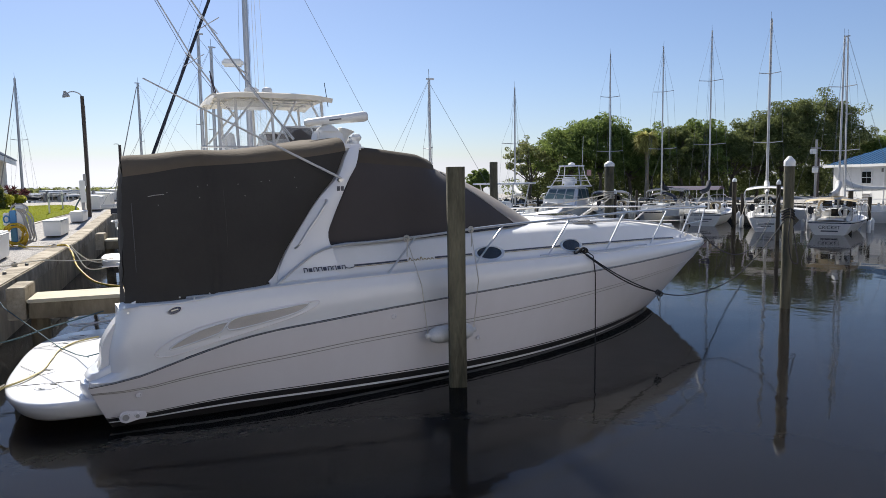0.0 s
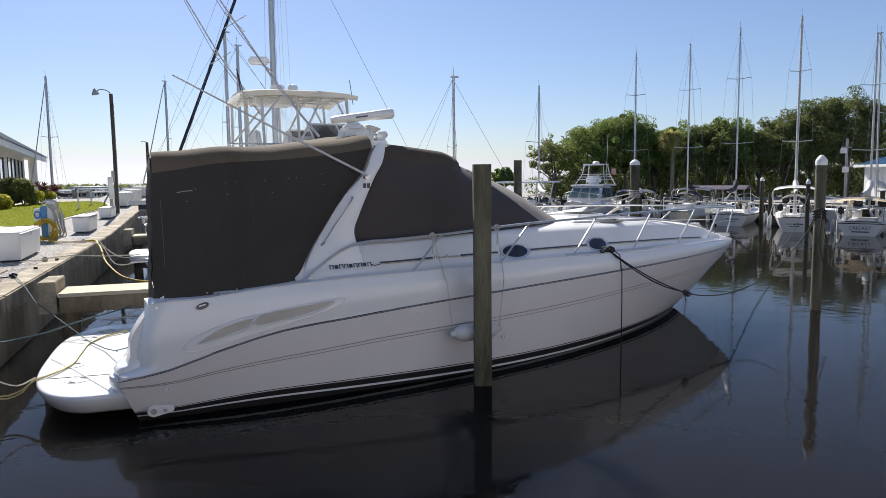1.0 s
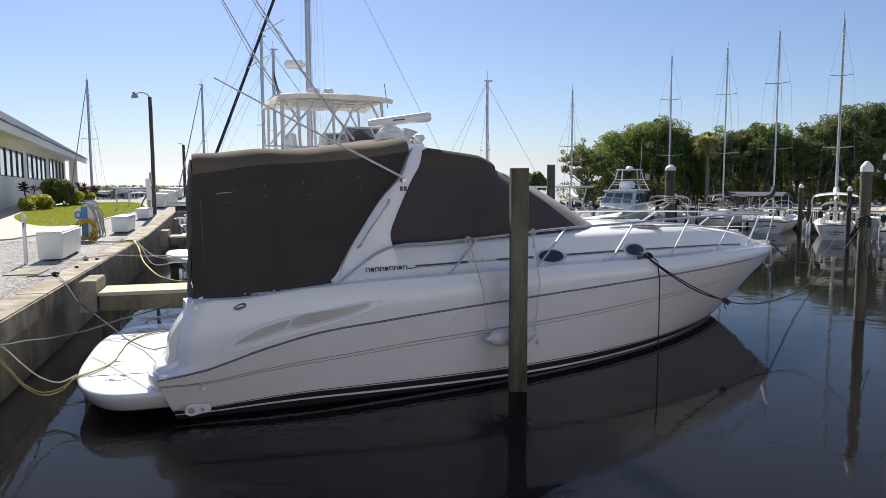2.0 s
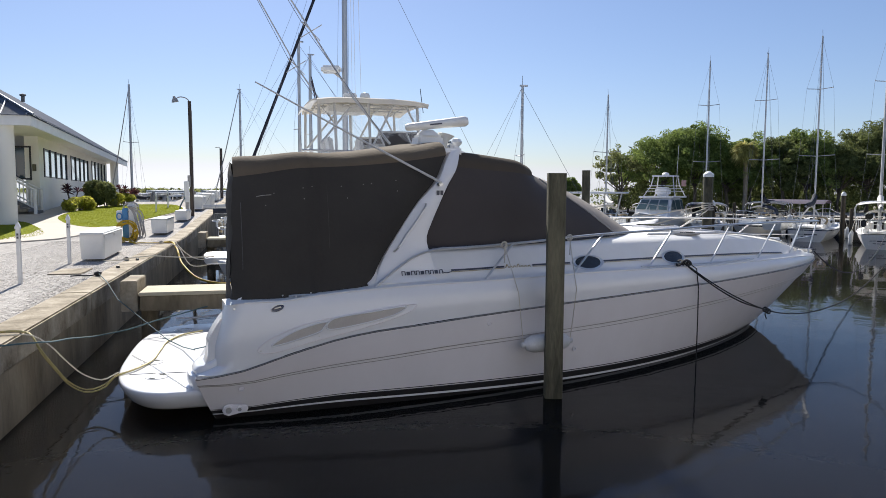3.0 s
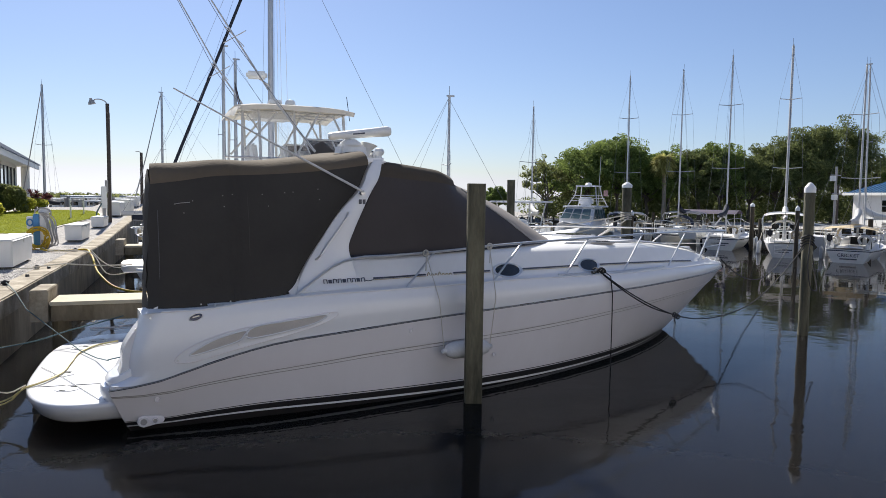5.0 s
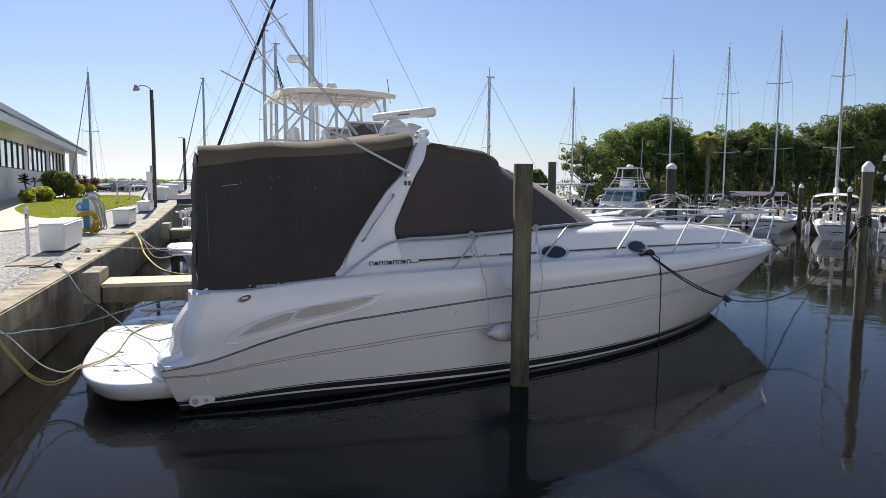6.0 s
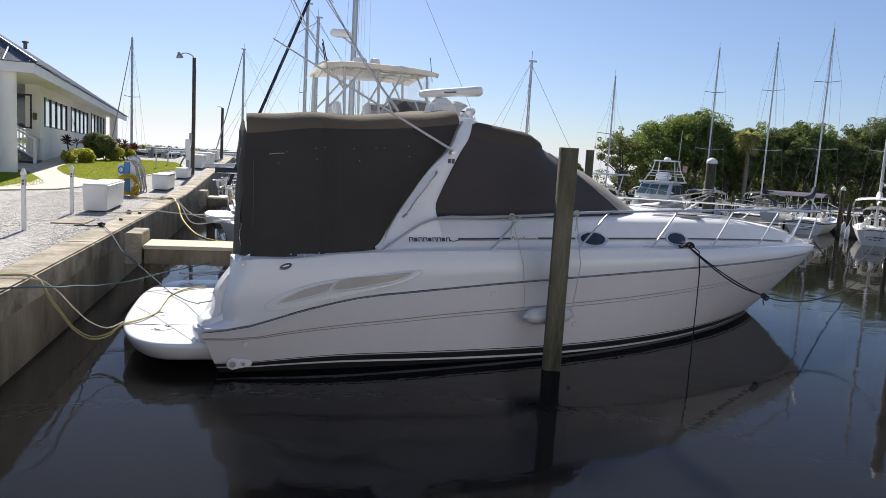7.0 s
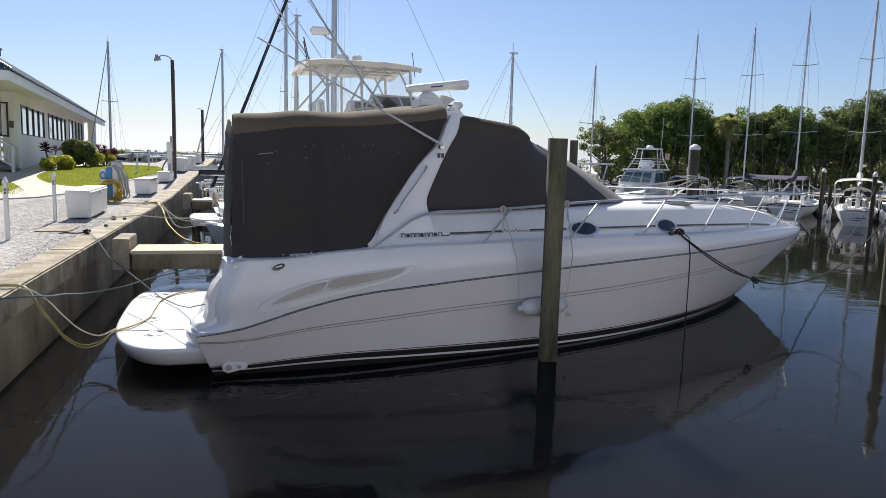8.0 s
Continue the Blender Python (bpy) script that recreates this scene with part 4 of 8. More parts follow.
bm, bm_port, fr, rf = bmesh.new(), bmesh.new(), bmesh.new(), bmesh.new()
EDGE = 0.84
for side in (1, -1):
    rows_s = [[shield(i, v / 18 * EDGE, side) for i in range(41)] for v in range(19)]
    grid([r_[:27] for r_ in rows_s], bm if side == 1 else bm_port)
    grid([r_[26:] for r_ in rows_s], fr)
    rr = []
    for k in range(7):
        a = radians(15 * k)
        row = []
        for i in range(41):
            p, q = shield(i, EDGE, side), tl[i]
            inn = Vector((q.x - 0.10 if i > 27 else q.x, (abs(q.y) - (0.16 if i < 36 else 0.16 * (40 - i) / 5)) * -side, q.z + 0.03))
            row.append(Vector((p.x + (inn.x - p.x) * (1 - math.cos(a)), p.y + (inn.y - p.y) * (1 - math.cos(a)), p.z + (inn.z - p.z) * math.sin(a))))
        rr.append(row)
    for w in (0.15, 0.5, 0.8, 1.0):
        rr.append([Vector((p.x * (1 - w) + w * (2.72 + (p.x - 2.72) * 0.7), p.y * (1 - w), p.z + 0.02 * w)) for p in rr[6]])
    grid(rr, rf)
for m_ in (fr, rf):
    bmesh.ops.remove_doubles(m_, verts=m_.verts, dist=0.002)
shield_cover = part("windscreen_cover", bm, canvas_mesh, yacht, "dark mesh windscreen cover", True)
part("side_panel", bm_port, canvas_mesh, shield_cover, "dark mesh side panel", True)
part("cover_roof", rf, dim_cloth, shield_cover, "canvas top in a dimmer, half-lit brown", True)
part("front_panel", fr, front_cloth, shield_cover, "front panel in a lighter grey-brown that stands for sunlight", True)
bm = bmesh.new()
tube([shield(i, 0.0, 1) + Vector((0, -0.012, -0.012)) for i in range(33)], 0.016, 6, bm)
part("cover_hem", bm, rubber, shield_cover, smooth=True)
bm = bmesh.new()
tube([shield(26, v / 14, 1) + Vector((0.01, -0.008, 0.0)) for v in range(12)], 0.010, 8, bm)
part("windscreen_frame", bm, hose_grey, shield_cover, "pale windscreen post", True)

# bow rail
rail_pts = [(1.51, -1.98, 1.44), (1.77, -1.97, 1.63), (2.04, -1.96, 1.79), (2.26, -1.95, 1.845), (2.62, -1.94, 1.855), (3.32, -1.93, 1.885), (4.37, -1.88, 1.95), (5.72, -1.73, 1.99), (7.36, -1.40, 2.02), (8.94, -0.92, 2.01), (10.3, -0.40, 1.98), (10.92, -0.12, 1.97)]
rail = path3(rail_pts, 70)
bow_rail = part("bow_rail", tube(rail + [Vector((11.0, 0, 1.97))] + [Vector((p.x, -p.y, p.z)) for p in reversed(rail)], 0.016, 8), steel, yacht, "polished stainless bow rail", True)
for (bx, by, bz), (tx, ty, tz) in (((2.87, -2.04, 1.46), (3.32, -1.935, 1.885)), ((4.16, -2.0, 1.48), (4.70, -1.86, 1.955)), ((5.46, -1.87, 1.49), (6.02, -1.69, 1.99)), ((6.79, -1.63, 1.47), (7.39, -1.40, 2.015)), ((8.13, -1.26, 1.45), (8.89, -0.935, 2.01)), ((9.39, -0.78, 1.42), (10.0, -0.52, 1.985)), ((10.55, -0.22, 1.38), (10.85, -0.14, 1.97))):
    for side in (1, -1):
        part("stanchion", tube([(bx, by * side, bz), (tx, ty * side, tz)], 0.013, 7), steel, bow_rail, "slanted steel post", True)
        bm = lathe([(0.001, 0.02), (0.02, 0.018), (0.034, 0.0)], 10)
        bmesh.ops.transform(bm, matrix=Matrix.Translation((bx, by * side, bz - 0.005)), verts=bm.verts)
        part("stanchion_foot", bm, steel, bow_rail)
for side in (1, -1):
    part("mid_rail", tube([(9.7, -0.66 * side, 1.70), (10.7, -0.19 * side, 1.70)], 0.010, 6), steel, bow_rail, "", True)
part("toe_rail", tube([Vector((x, -(rub_b(x) - 0.13), crease_z(x) + 0.03)) for x in np.linspace(5.3, 7.9, 14)], 0.012, 6), steel, yacht, "low steel toe rail", True)
# bow roller, windlass and cleats
part("anchor_roller", box((0.30, 0.14, 0.07), (10.72, 0, 1.40), 0, 0.02), steel, yacht, "steel anchor roller")
part("windlass", box((0.24, 0.20, 0.13), (10.05, 0.1, 1.60), 0, 0.05), gel, yacht, "white windlass cover", True)


def cleat_bm(at, length=0.2, rz=0.0):
    bm = tube([(-length / 2, 0, 0.036), (-length / 4, 0, 0.04), (length / 4, 0, 0.04), (length / 2, 0, 0.036)], 0.011, 7)
    for d in (-0.04, 0.04):
        tube([(d, 0, 0), (d, 0, 0.038)], 0.011, 7, bm)
    bmesh.ops.transform(bm, matrix=pose(*at, 0, 0, rz), verts=bm.verts)
    return bm


for at_, rz in (((0.67, -1.99, 1.365), 2), ((6.08, -1.84, 1.49), -14), ((10.2, -0.45, 1.45), -28)):
    part("deck_cleat", cleat_bm(at_, 0.24, rz), steel, yacht, "steel mooring cleat", True)
part("nav_light", box((0.07, 0.05, 0.05), (9.75, -0.60, 1.50), -28, 0.012), steel, yacht)

# fender with its two lines, hung on the rail
YM = yacht.matrix_world.copy()
fender = thing("fender", "grey-white cylindrical fender hung along the hull side", "fender", YM @ Matrix.Translation((3.60, -2.30, 0.70)))
bm = lathe([(0.001, -0.36), (0.03, -0.355), (0.035, -0.31), (0.075, -0.28), (0.105, -0.20), (0.105, 0.20), (0.075, 0.28), (0.035, 0.31), (0.03, 0.355), (0.001, 0.36)], 18)
bmesh.ops.transform(bm, matrix=pose(0, 0, 0, 0, 90, 0) @ pose(0, 0, 0, 0, 0, 0), verts=bm.verts)
part("fender_body", bm, fender_mat, fender, "", True)
for x0, top in ((-0.33, (-0.42, 0.34, 1.175)), (0.33, (0.56, 0.40, 1.235))):
    part("fender_line", tube([(x0, 0, 0.02), (x0 + (top[0] - x0) * 0.5, 0.05, 0.62), top], 0.006, 6), rope_white, fender)
    bm = tube([(top[0] + 0.035 * math.cos(a), top[1] + 0.0, top[2] + 0.035 * math.sin(a)) for a in np.linspace(0, 2 * math.pi, 13)], 0.013, 6)
    tube([(top[0], top[1] - 0.02, top[2]), (top[0] - 0.015, top[1] - 0.035, top[2] - 0.22)], 0.008, 5, bm)
    part("hitch_knot", bm, rope_white, fender, "rope hitch on the rail")

# ---- quay, finger piers and piles ----
QX, QK = -1.64, 0.165
Q_Z = 1.0


def quay_x(y):
    return QX + QK * y


QUAY = Matrix.Translation((QX, 0, 0)) @ Matrix.Rotation(-math.atan(QK), 4, "Z")
ground = prism([(0.0, -60), (0.0, 46), (-2.6, 46), (-2.6, 34), (-120, 34), (-120, -60)], -1.5, 0.90)
bmesh.ops.transform(ground, matrix=QUAY @ Matrix.Translation((-0.30, 0, 0)), verts=ground.verts)
solo("quay_ground", ground, gravel_mat, "pale shell gravel on the quay", "ground", kind="structure")
bm = bmesh.new()
grid([[(x_, y_, z_) for x_, z_ in ((-0.3, -1.5), (0.03, -1.5), (0.03, 0.74 + 0.03 * max(0.0, y_ - 14)), (-0.3, 0.74 + 0.03 * max(0.0, y_ - 14)))] for y_ in (-60, 14, 46)], bm, close=True)
bmesh.ops.transform(bm, matrix=QUAY, verts=bm.verts)
quay_wall = solo("quay_wall", bm, wall_concrete, "stained concrete quay wall above dark water", "quay wall", kind="structure")
y = -16.0
cap_i = 0
while y < 44:
    ln = 6.0
    rise = 0.03 if y >= 14 else 0.0
    bm = box((0.44, ln - 0.02, 0.30), (-0.17, y + ln / 2, 0.86 + rise * (y + ln / 2 - 14)), 0, 0.02, rx=math.degrees(math.atan(rise)))
    bmesh.ops.transform(bm, matrix=QUAY, verts=bm.verts)
    part("coping_block", bm, concrete, quay_wall, "worn concrete coping" if cap_i == 0 else "")
    y += ln
    cap_i += 1


def finger_pier(y0, length):
    f = thing("finger_pier", "low concrete finger pier with a cap block at the quay", "pier", QUAY @ Matrix.Translation((0, y0, 0)), group="finger piers")
    d = box((length - 0.30, 0.80, 0.055), (length / 2 + 0.50, 0, 0.9225), 0, 0.012)
    part("deck_slab", d, pier_concrete, f, "bleached concrete deck slab")
    part("edge_beam", box((length - 0.3, 0.14, 0.235), (length / 2 + 0.52, -0.31, 0.7755), 0, 0.012), wall_concrete, f)
    part("edge_beam", box((length - 0.3, 0.14, 0.235), (length / 2 + 0.52, 0.31, 0.7755), 0, 0.012), wall_concrete, f)
    part("cap_block", box((0.24, 0.80, 0.47), (0.518, 0.0, 0.895), 0, 0.012), concrete, f, "raised concrete cap block")
    for k in (0.75, 4.2, length - 0.4):
        part("support", tube([(k, 0, -1.5), (k, 0, 0.89)], 0.13, 10), wall_concrete, f)
    return f


for y0 in (2.62, 14.2, 22.5, 31.0):
    finger_pier(y0, 9.0)


def pile(x, y, height, radius, material, capped, label, square=False, lean=(0, 0), rot=0):
    p = thing("mooring_pile", label, "pile", pose(x, y, 0, lean[0], lean[1], rot))
    bm = bmesh.new()
    n = 4 if square else 18
    rr = []
    for k in range(13):
        z = -1.6 + (height + 1.6) * k / 12
        row = []
        for i in range(n * (5 if square else 1)):
            if square:
                side, t = divmod(i, 5)
                c0 = [(-1, -1), (1, -1), (1, 1), (-1, 1)][side]
                c1 = [(1, -1), (1, 1), (-1, 1), (-1, -1)][side]
                vx, vy = c0[0] + (c1[0] - c0[0]) * t / 5, c0[1] + (c1[1] - c0[1]) * t / 5
                if t == 0:
                    vx, vy = vx * 0.93, vy * 0.93
            else:
                vx, vy = math.cos(2 * math.pi * i / n), math.sin(2 * math.pi * i / n)
            r = radius * (1 + 0.035 * noise.noise(Vector((vx * 1.5 + x, vy * 1.5, z * 0.9))))
            row.append((vx * r, vy * r, z))
        rr.append(row)
    grid(rr, bm, close=True)
    part("shaft", bm, material, p, "", not square)
    bm = bmesh.new()
    bm.faces.new([bm.verts.new(v) for v in rr[-1]])
    part("end_grain", bm, material, p)
    if capped:
        bm = lathe([(radius * 1.08, -0.02), (radius * 1.09, 0.06), (radius * 1.0, 0.085), (radius * 0.35, 0.16), (0.001, 0.17)], 18)
        bmesh.ops.transform(bm, matrix=Matrix.Translation((0, 0, height - 0.02)), verts=bm.verts)
        part("cap", bm, white_plastic, p, "white pointed cap", True)
    return p


front_pile = pile(3.92, -2.42, 2.74, 0.105, pile_mat, False, "weathered square wooden mooring pile with a flat top", True, rot=-26)
pile(11.70, -1.45, 2.78, 0.092, pile_mat, True, "tall wooden mooring pile with a white cap, off the bow", rot=20)
pile(16.40, 8.34, 2.98, 0.155, pile_mat, True, "thick wooden mooring pile with a white cap", rot=40)
pile(13.06, 10.36, 3.15, 0.135, pile_mat, False, "brown flat-topped mooring pile beyond the windscreen", rot=10)
for x, y, h, r, cap, lab in (
    (29.77, 13.76, 2.30, 0.10, True, "slim dark pile with a white cap between sailing boats"),
    (23.92, 7.26, 2.25, 0.075, True, "slim dark pile with a white cap between sailing boats"),
    (28.69, 7.30, 1.87, 0.095, False, "short dark pile behind a sailing boat"),
    (32.23, 8.49, 1.51, 0.08, False, "short dark pile beside the far dock"),
    (17.99, 9.74, 2.0, 0.065, True, "slim dark pile with a white cap beside a thick one"),
    (34.12, 16.59, 1.54, 0.095, False, "short dark pile beside the far dock"),
    (34.88, 16.16, 1.40, 0.08, False, "short dark pile beside the far dock"),
    (31.53, 18.05, 1.5, 0.08, False, "short dark pile beside the far dock"),
    (33.4, 24.0, 1.7, 0.09, False, "short dark pile beside the far dock"),
    (31.0, 28.5, 1.8, 0.09, False, "short dark pile beside the far dock"),
):
    pile(x, y, h, r, pile_dark, cap, lab)

# ---- far basin: shore, dock, boats, house and trees ----
solo("far_shore", prism([(30, 62), (33.0, 44), (38.5, 27), (40.5, 12), (42.0, -60), (320, -60), (320, 62)], -1.5, 0.75), gravel_mat, "shaded ground under the trees on the far shore", "ground", kind="structure")
bm = prism([(30, 62), (33.0, 44), (38.5, 27), (40.5, 12), (42.0, -60), (41.6, -60), (40.1, 12), (38.1, 27), (32.6, 44), (29.6, 62)], -1.5, 0.85)
solo("far_bulkhead", bm, wall_concrete, "low concrete bulkhead along the far shore", "bulkhead", kind="structure")


def dock_run(a, b, width, z, label):
    """A plank walkway on posts from a to b."""
    a, b = Vector((*a, 0)), Vector((*b, 0))
    ln = (b - a).length
    d = thing("dock", label, "dock", Matrix.Translation(a) @ Matrix.Rotation(math.atan2(b.y - a.y, b.x - a.x), 4, "Z"), group="far docks")
    n = int(ln / 0.30)
    plank_me = None
    for i in range(n):
        if plank_me is None:
            ob = part("plank", box((0.27, width, 0.05), (0, 0, 0), 0, 0.006), white_dock, d)
            plank_me = ob.data
        else:
            ob = new("plank", plank_me)
            ob.parent = d
        ob.matrix_local = Matrix.Translation(((i + 0.5) * ln / n, 0, z))
    for s in (-1, 1):
        part("stringer", box((ln, 0.08, 0.22), (ln / 2, s * (width / 2 - 0.06), z - 0.14)), pile_dark, d)
    k = 0.5
    while k < ln:
        for s in (-1, 1):
            part("post", tube([(k, s * width / 2, -1.2), (k, s * width / 2, z + 0.25)], 0.085, 8), pile_dark, d)
        k += 3.2
    return d


white_dock = mat("bleached_planks", (0.45, 0.42, 0.37), 0.85, second=(0.34, 0.31, 0.27), scale=4, vary=0.25, stretch=(4, 0.5, 1))
dock_run((38.4, 3.0), (36.4, 24.0), 1.3, 0.82, "bleached plank dock behind the sailing boats")
dock_run((36.4, 24.6), (31.8, 42.0), 1.3, 0.82, "bleached plank dock below the trees")


def hull_mesh(L, B, fb, sheer=0.16, transom=0.7, rake=0.10, depth=0.35, n=22, lo=0.0, hi=1.0, out=0.0, bow_rake=0.13, low=0.80):
    """A boat hull side from the share lo to hi of its height; stern at x = 0, bow at x = L."""
    bm = bmesh.new()
    for side in (1, -1):
        rr = []
        for k in range(7):
            s = lo + (hi - lo) * k / 6
            row = []
            for i in range(n + 1):
                u = i / n
                x = L * (rake * (1 - max(0, s)) * (1 - u) * 0.5 + u * (1 - bow_rake * (1 - max(0, s) ** 0.8)))
                full = B / 2 * (transom + (1 - transom) * math.sin(math.pi * min(1, u / 0.9) * 0.5)) * max(0.0, 1 - max(0, (u - 0.38) / 0.62) ** 2.3) ** 0.8
                w = full * (low + (1 - low) * max(0, s) ** 0.6) * (1.0 if s >= 0 else 1 + s * 0.7)
                top = fb + sheer * ((u - 0.35) ** 2) * 2.2
                z = top * s if s >= 0 else depth * s * 2
                row.append((x, (w + (out if u < 1 else 0)) * side, z))
            rr.append(row)
        grid(rr, bm)
    # closed stern
    st = []
    for k in range(7):
        s = lo + (hi - lo) * k / 6
        w = B / 2 * transom * (low + (1 - low) * max(0, s) ** 0.6) * (1.0 if s >= 0 else 1 + s * 0.7) + out
        top = fb + sheer * 0.35 ** 2 * 2.2
        st.append([(L * rake * (1 - max(0, s)) * 0.5 - out, w * y_, top * s if s >= 0 else depth * s * 2) for y_ in (-1, -0.6, -0.2, 0.2, 0.6, 1)])
    grid(st, bm)
    return bm


def deck_mesh(L, B, fb, sheer=0.16, transom=0.7, n=22, crown=0.07, bow_rake=0.13):
    rr = []
    for i in range(n + 1):
        u = i / n
        full = B / 2 * (transom + (1 - transom) * math.sin(math.pi * min(1, u / 0.9) * 0.5)) * max(0.0, 1 - max(0, (u - 0.38) / 0.62) ** 2.3) ** 0.8
        top = fb + sheer * ((u - 0.35) ** 2) * 2.2
        rr.append([(L * u, full * y_, top + crown * (1 - y_ * y_)) for y_ in (-1, -0.7, -0.35, 0, 0.35, 0.7, 1)])
    return grid(rr)


def sailing_boat(x, y, yaw, L, B, mast_h, label, cover=navy_cloth, hull_mat=weathered_hull, mast_mat=alu, mast_at=0.55, dodger=None, bimini=None, spreaders=1, stripe=None, wheel=False, gallows=False, furled=white_cloth, name_bars=True, mast_r=0.047, lean=0.0, fb=0.66, top_h=1.42):
    ca, sa = math.cos(radians(yaw)), math.sin(radians(yaw))
    s = thing("sailing_boat", label, "sailboat", pose(x - ca * L * mast_at, y - sa * L * mast_at, 0, 0, lean, yaw), group="moored sailing boats")
    part("bottom", hull_mesh(L, B, fb, lo=-0.6, hi=0.05, out=0.003, low=0.52, rake=0.04), antifoul, s, "dark bottom paint", True)
    part("hull", hull_mesh(L, B, fb, lo=0.04, hi=1.0, low=0.52, rake=0.04), hull_mat, s, "", True)
    if stripe is not None:
        part("sheer_stripe", hull_mesh(L, B, fb, lo=0.88, hi=0.94, out=0.006, low=0.52, rake=0.04), stripe, s, "", True)
    part("deck", deck_mesh(L, B, fb), gel_deck, s, "", True)
    cabin = box((L * 0.34, B * 0.52, 0.40), (L * 0.56, 0, fb + 0.20), 0, 0.09)
    cab = part("cabin", cabin, gel_deck, s, "", True)
    for sd in (-1, 1):
        for k in range(2):
            part("cabin_window", box((L * 0.09, 0.02, 0.13), (L * (0.47 + 0.14 * k), sd * (B * 0.26 + 0.006), fb + 0.26), 0, 0.005), tinted, cab, "dark window")
    part("cockpit", box((L * 0.28, B * 0.42, 0.10), (L * 0.19, 0, fb + 0.10), 0, 0.03), gel_deck, s)
    for sd in (-1, 1):
        part("coaming", box((L * 0.30, 0.12, 0.26), (L * 0.20, sd * B * 0.27, fb + 0.17), 0, 0.04), gel_deck, s)
    mx = L * mast_at
    mast = part("mast", tube([(mx, 0, fb), (mx, 0, fb + (mast_h - fb) * 0.5), (mx, 0, mast_h)], mast_r, 9, r2=mast_r * 0.8), mast_mat, s, "tall mast", True)
    hs = [fb + (mast_h - fb) * f for f in ((0.56,) if spreaders == 1 else (0.38, 0.73))]
    for h in hs:
        for sd in (-1, 1):
            part("spreader", tube([(mx, 0, h), (mx - 0.08, sd * B * (0.32 if h == hs[0] else 0.24), h + 0.05)], 0.018, 6), mast_mat, mast)
    for sd in (-1, 1):
        part("shroud", tube([(mx - 0.1, sd * B * 0.44, fb + 0.1), (mx - 0.08, sd * B * 0.32, hs[0] + 0.05), (mx - 0.04, sd * B * (0.24 if len(hs) > 1 else 0.12), fb + (mast_h - fb) * 0.73), (mx, 0, mast_h - 0.1)], 0.0045, 5), wire, mast)
        part("lower_shroud", tube([(mx + 0.3, sd * B * 0.43, fb + 0.1), (mx, 0, hs[0] - 0.05)], 0.0045, 5), wire, mast)
    part("backstay", tube([(0.05, 0, fb + 0.15), (mx, 0, mast_h)], 0.0045, 5), wire, mast)
    if furled is not None:
        part("furled_jib", tube([(L - 0.05, 0, fb + 0.5), (mx + (L - mx) * 0.5, 0, fb + (mast_h - fb) * 0.5), (mx + 0.08, 0, mast_h - 0.2)], 0.04, 7, r2=0.025), furled, mast, "sail rolled on the forestay", True)
    else:
        part("forestay", tube([(L - 0.05, 0, fb + 0.3), (mx, 0, mast_h - 0.1)], 0.006, 5), wire, mast)
    part("masthead", box((0.28, 0.05, 0.06), (mx + 0.04, 0, mast_h + 0.02), 0, 0.01), mast_mat, mast)
    part("wind_vane", tube([(mx, 0, mast_h), (mx, 0.02, mast_h + 0.35)], 0.009, 4), wire, mast)
    # boom with a lumpy sail under its cover
    bl_ = L * 0.42
    boom = part("boom", tube([(mx, 0, fb + 1.05), (mx - bl_, 0, fb + 1.12)], 0.05, 7), mast_mat, s, "", True)
    rr = []
    for i in range(15):
        f = i / 14
        rad = 0.17 * (1 - 0.55 * f) * (1 + 0.22 * noise.noise(Vector((f * 9 + x, y, 1))))
        rr.append([(mx - 0.04 - bl_ * f, rad * 0.75 * math.cos(a), fb + 1.16 + (0.35 * (1 - f) ** 5) + rad * 1.05 * math.sin(a)) for a in np.linspace(0, 2 * math.pi, 10, endpoint=False)])
    part("sail_cover", grid(rr, close=True), cover, boom, "folded sail in its cover", True)
    # lifelines
    pul = part("pushpit", tube(path3([(L * 0.12, -B * 0.40, fb + 0.62), (0.05, -B * 0.33, fb + 0.64), (0.05, B * 0.33, fb + 0.64), (L * 0.12, B * 0.40, fb + 0.62)], 16), 0.014, 6), steel, s, "", True)
    part("pulpit", tube(path3([(L * 0.86, -B * 0.20, fb + 0.72), (L * 1.0, -0.02, fb + 0.82), (L * 1.0, 0.02, fb + 0.82), (L * 0.86, B * 0.20, fb + 0.72)], 14), 0.014, 6), steel, s, "", True)
    for sd in (-1, 1):
        part("lifeline", tube([(L * 0.12, sd * B * 0.40, fb + 0.62), (L * 0.5, sd * B * 0.47, fb + 0.62), (L * 0.86, sd * B * 0.20, fb + 0.72)], 0.006, 4), steel, s)
        for f, yy in ((0.02, 0.33), (0.12, 0.40), (0.32, 0.46), (0.52, 0.47), (0.7, 0.38), (0.86, 0.2), (0.95, 0.1)):
            part("stanchion", tube([(L * f, sd * B * yy, fb), (L * f, sd * B * yy, fb + 0.64)], 0.011, 5), steel, s)
    if dodger is not None:
        rr = [[(L * (0.36 + 0.10 * f), B * 0.33 * math.cos(a), fb + 0.42 + (0.60 - 0.12 * f) * math.sin(a) ** 0.6) for a in np.linspace(0.02, math.pi - 0.02, 13)] for f in (0, 0.5, 1.0)]
        dd = part("dodger", grid(rr), dodger, s, "canvas spray hood", True)
        for sd in (-1, 0, 1):
            part("dodger_window", box((0.02, B * 0.16, 0.24), (L * 0.468, sd * B * 0.2, fb + 0.72 - 0.05 * abs(sd)), 0, 0.004, ry=8), tinted, dd, "clear window")
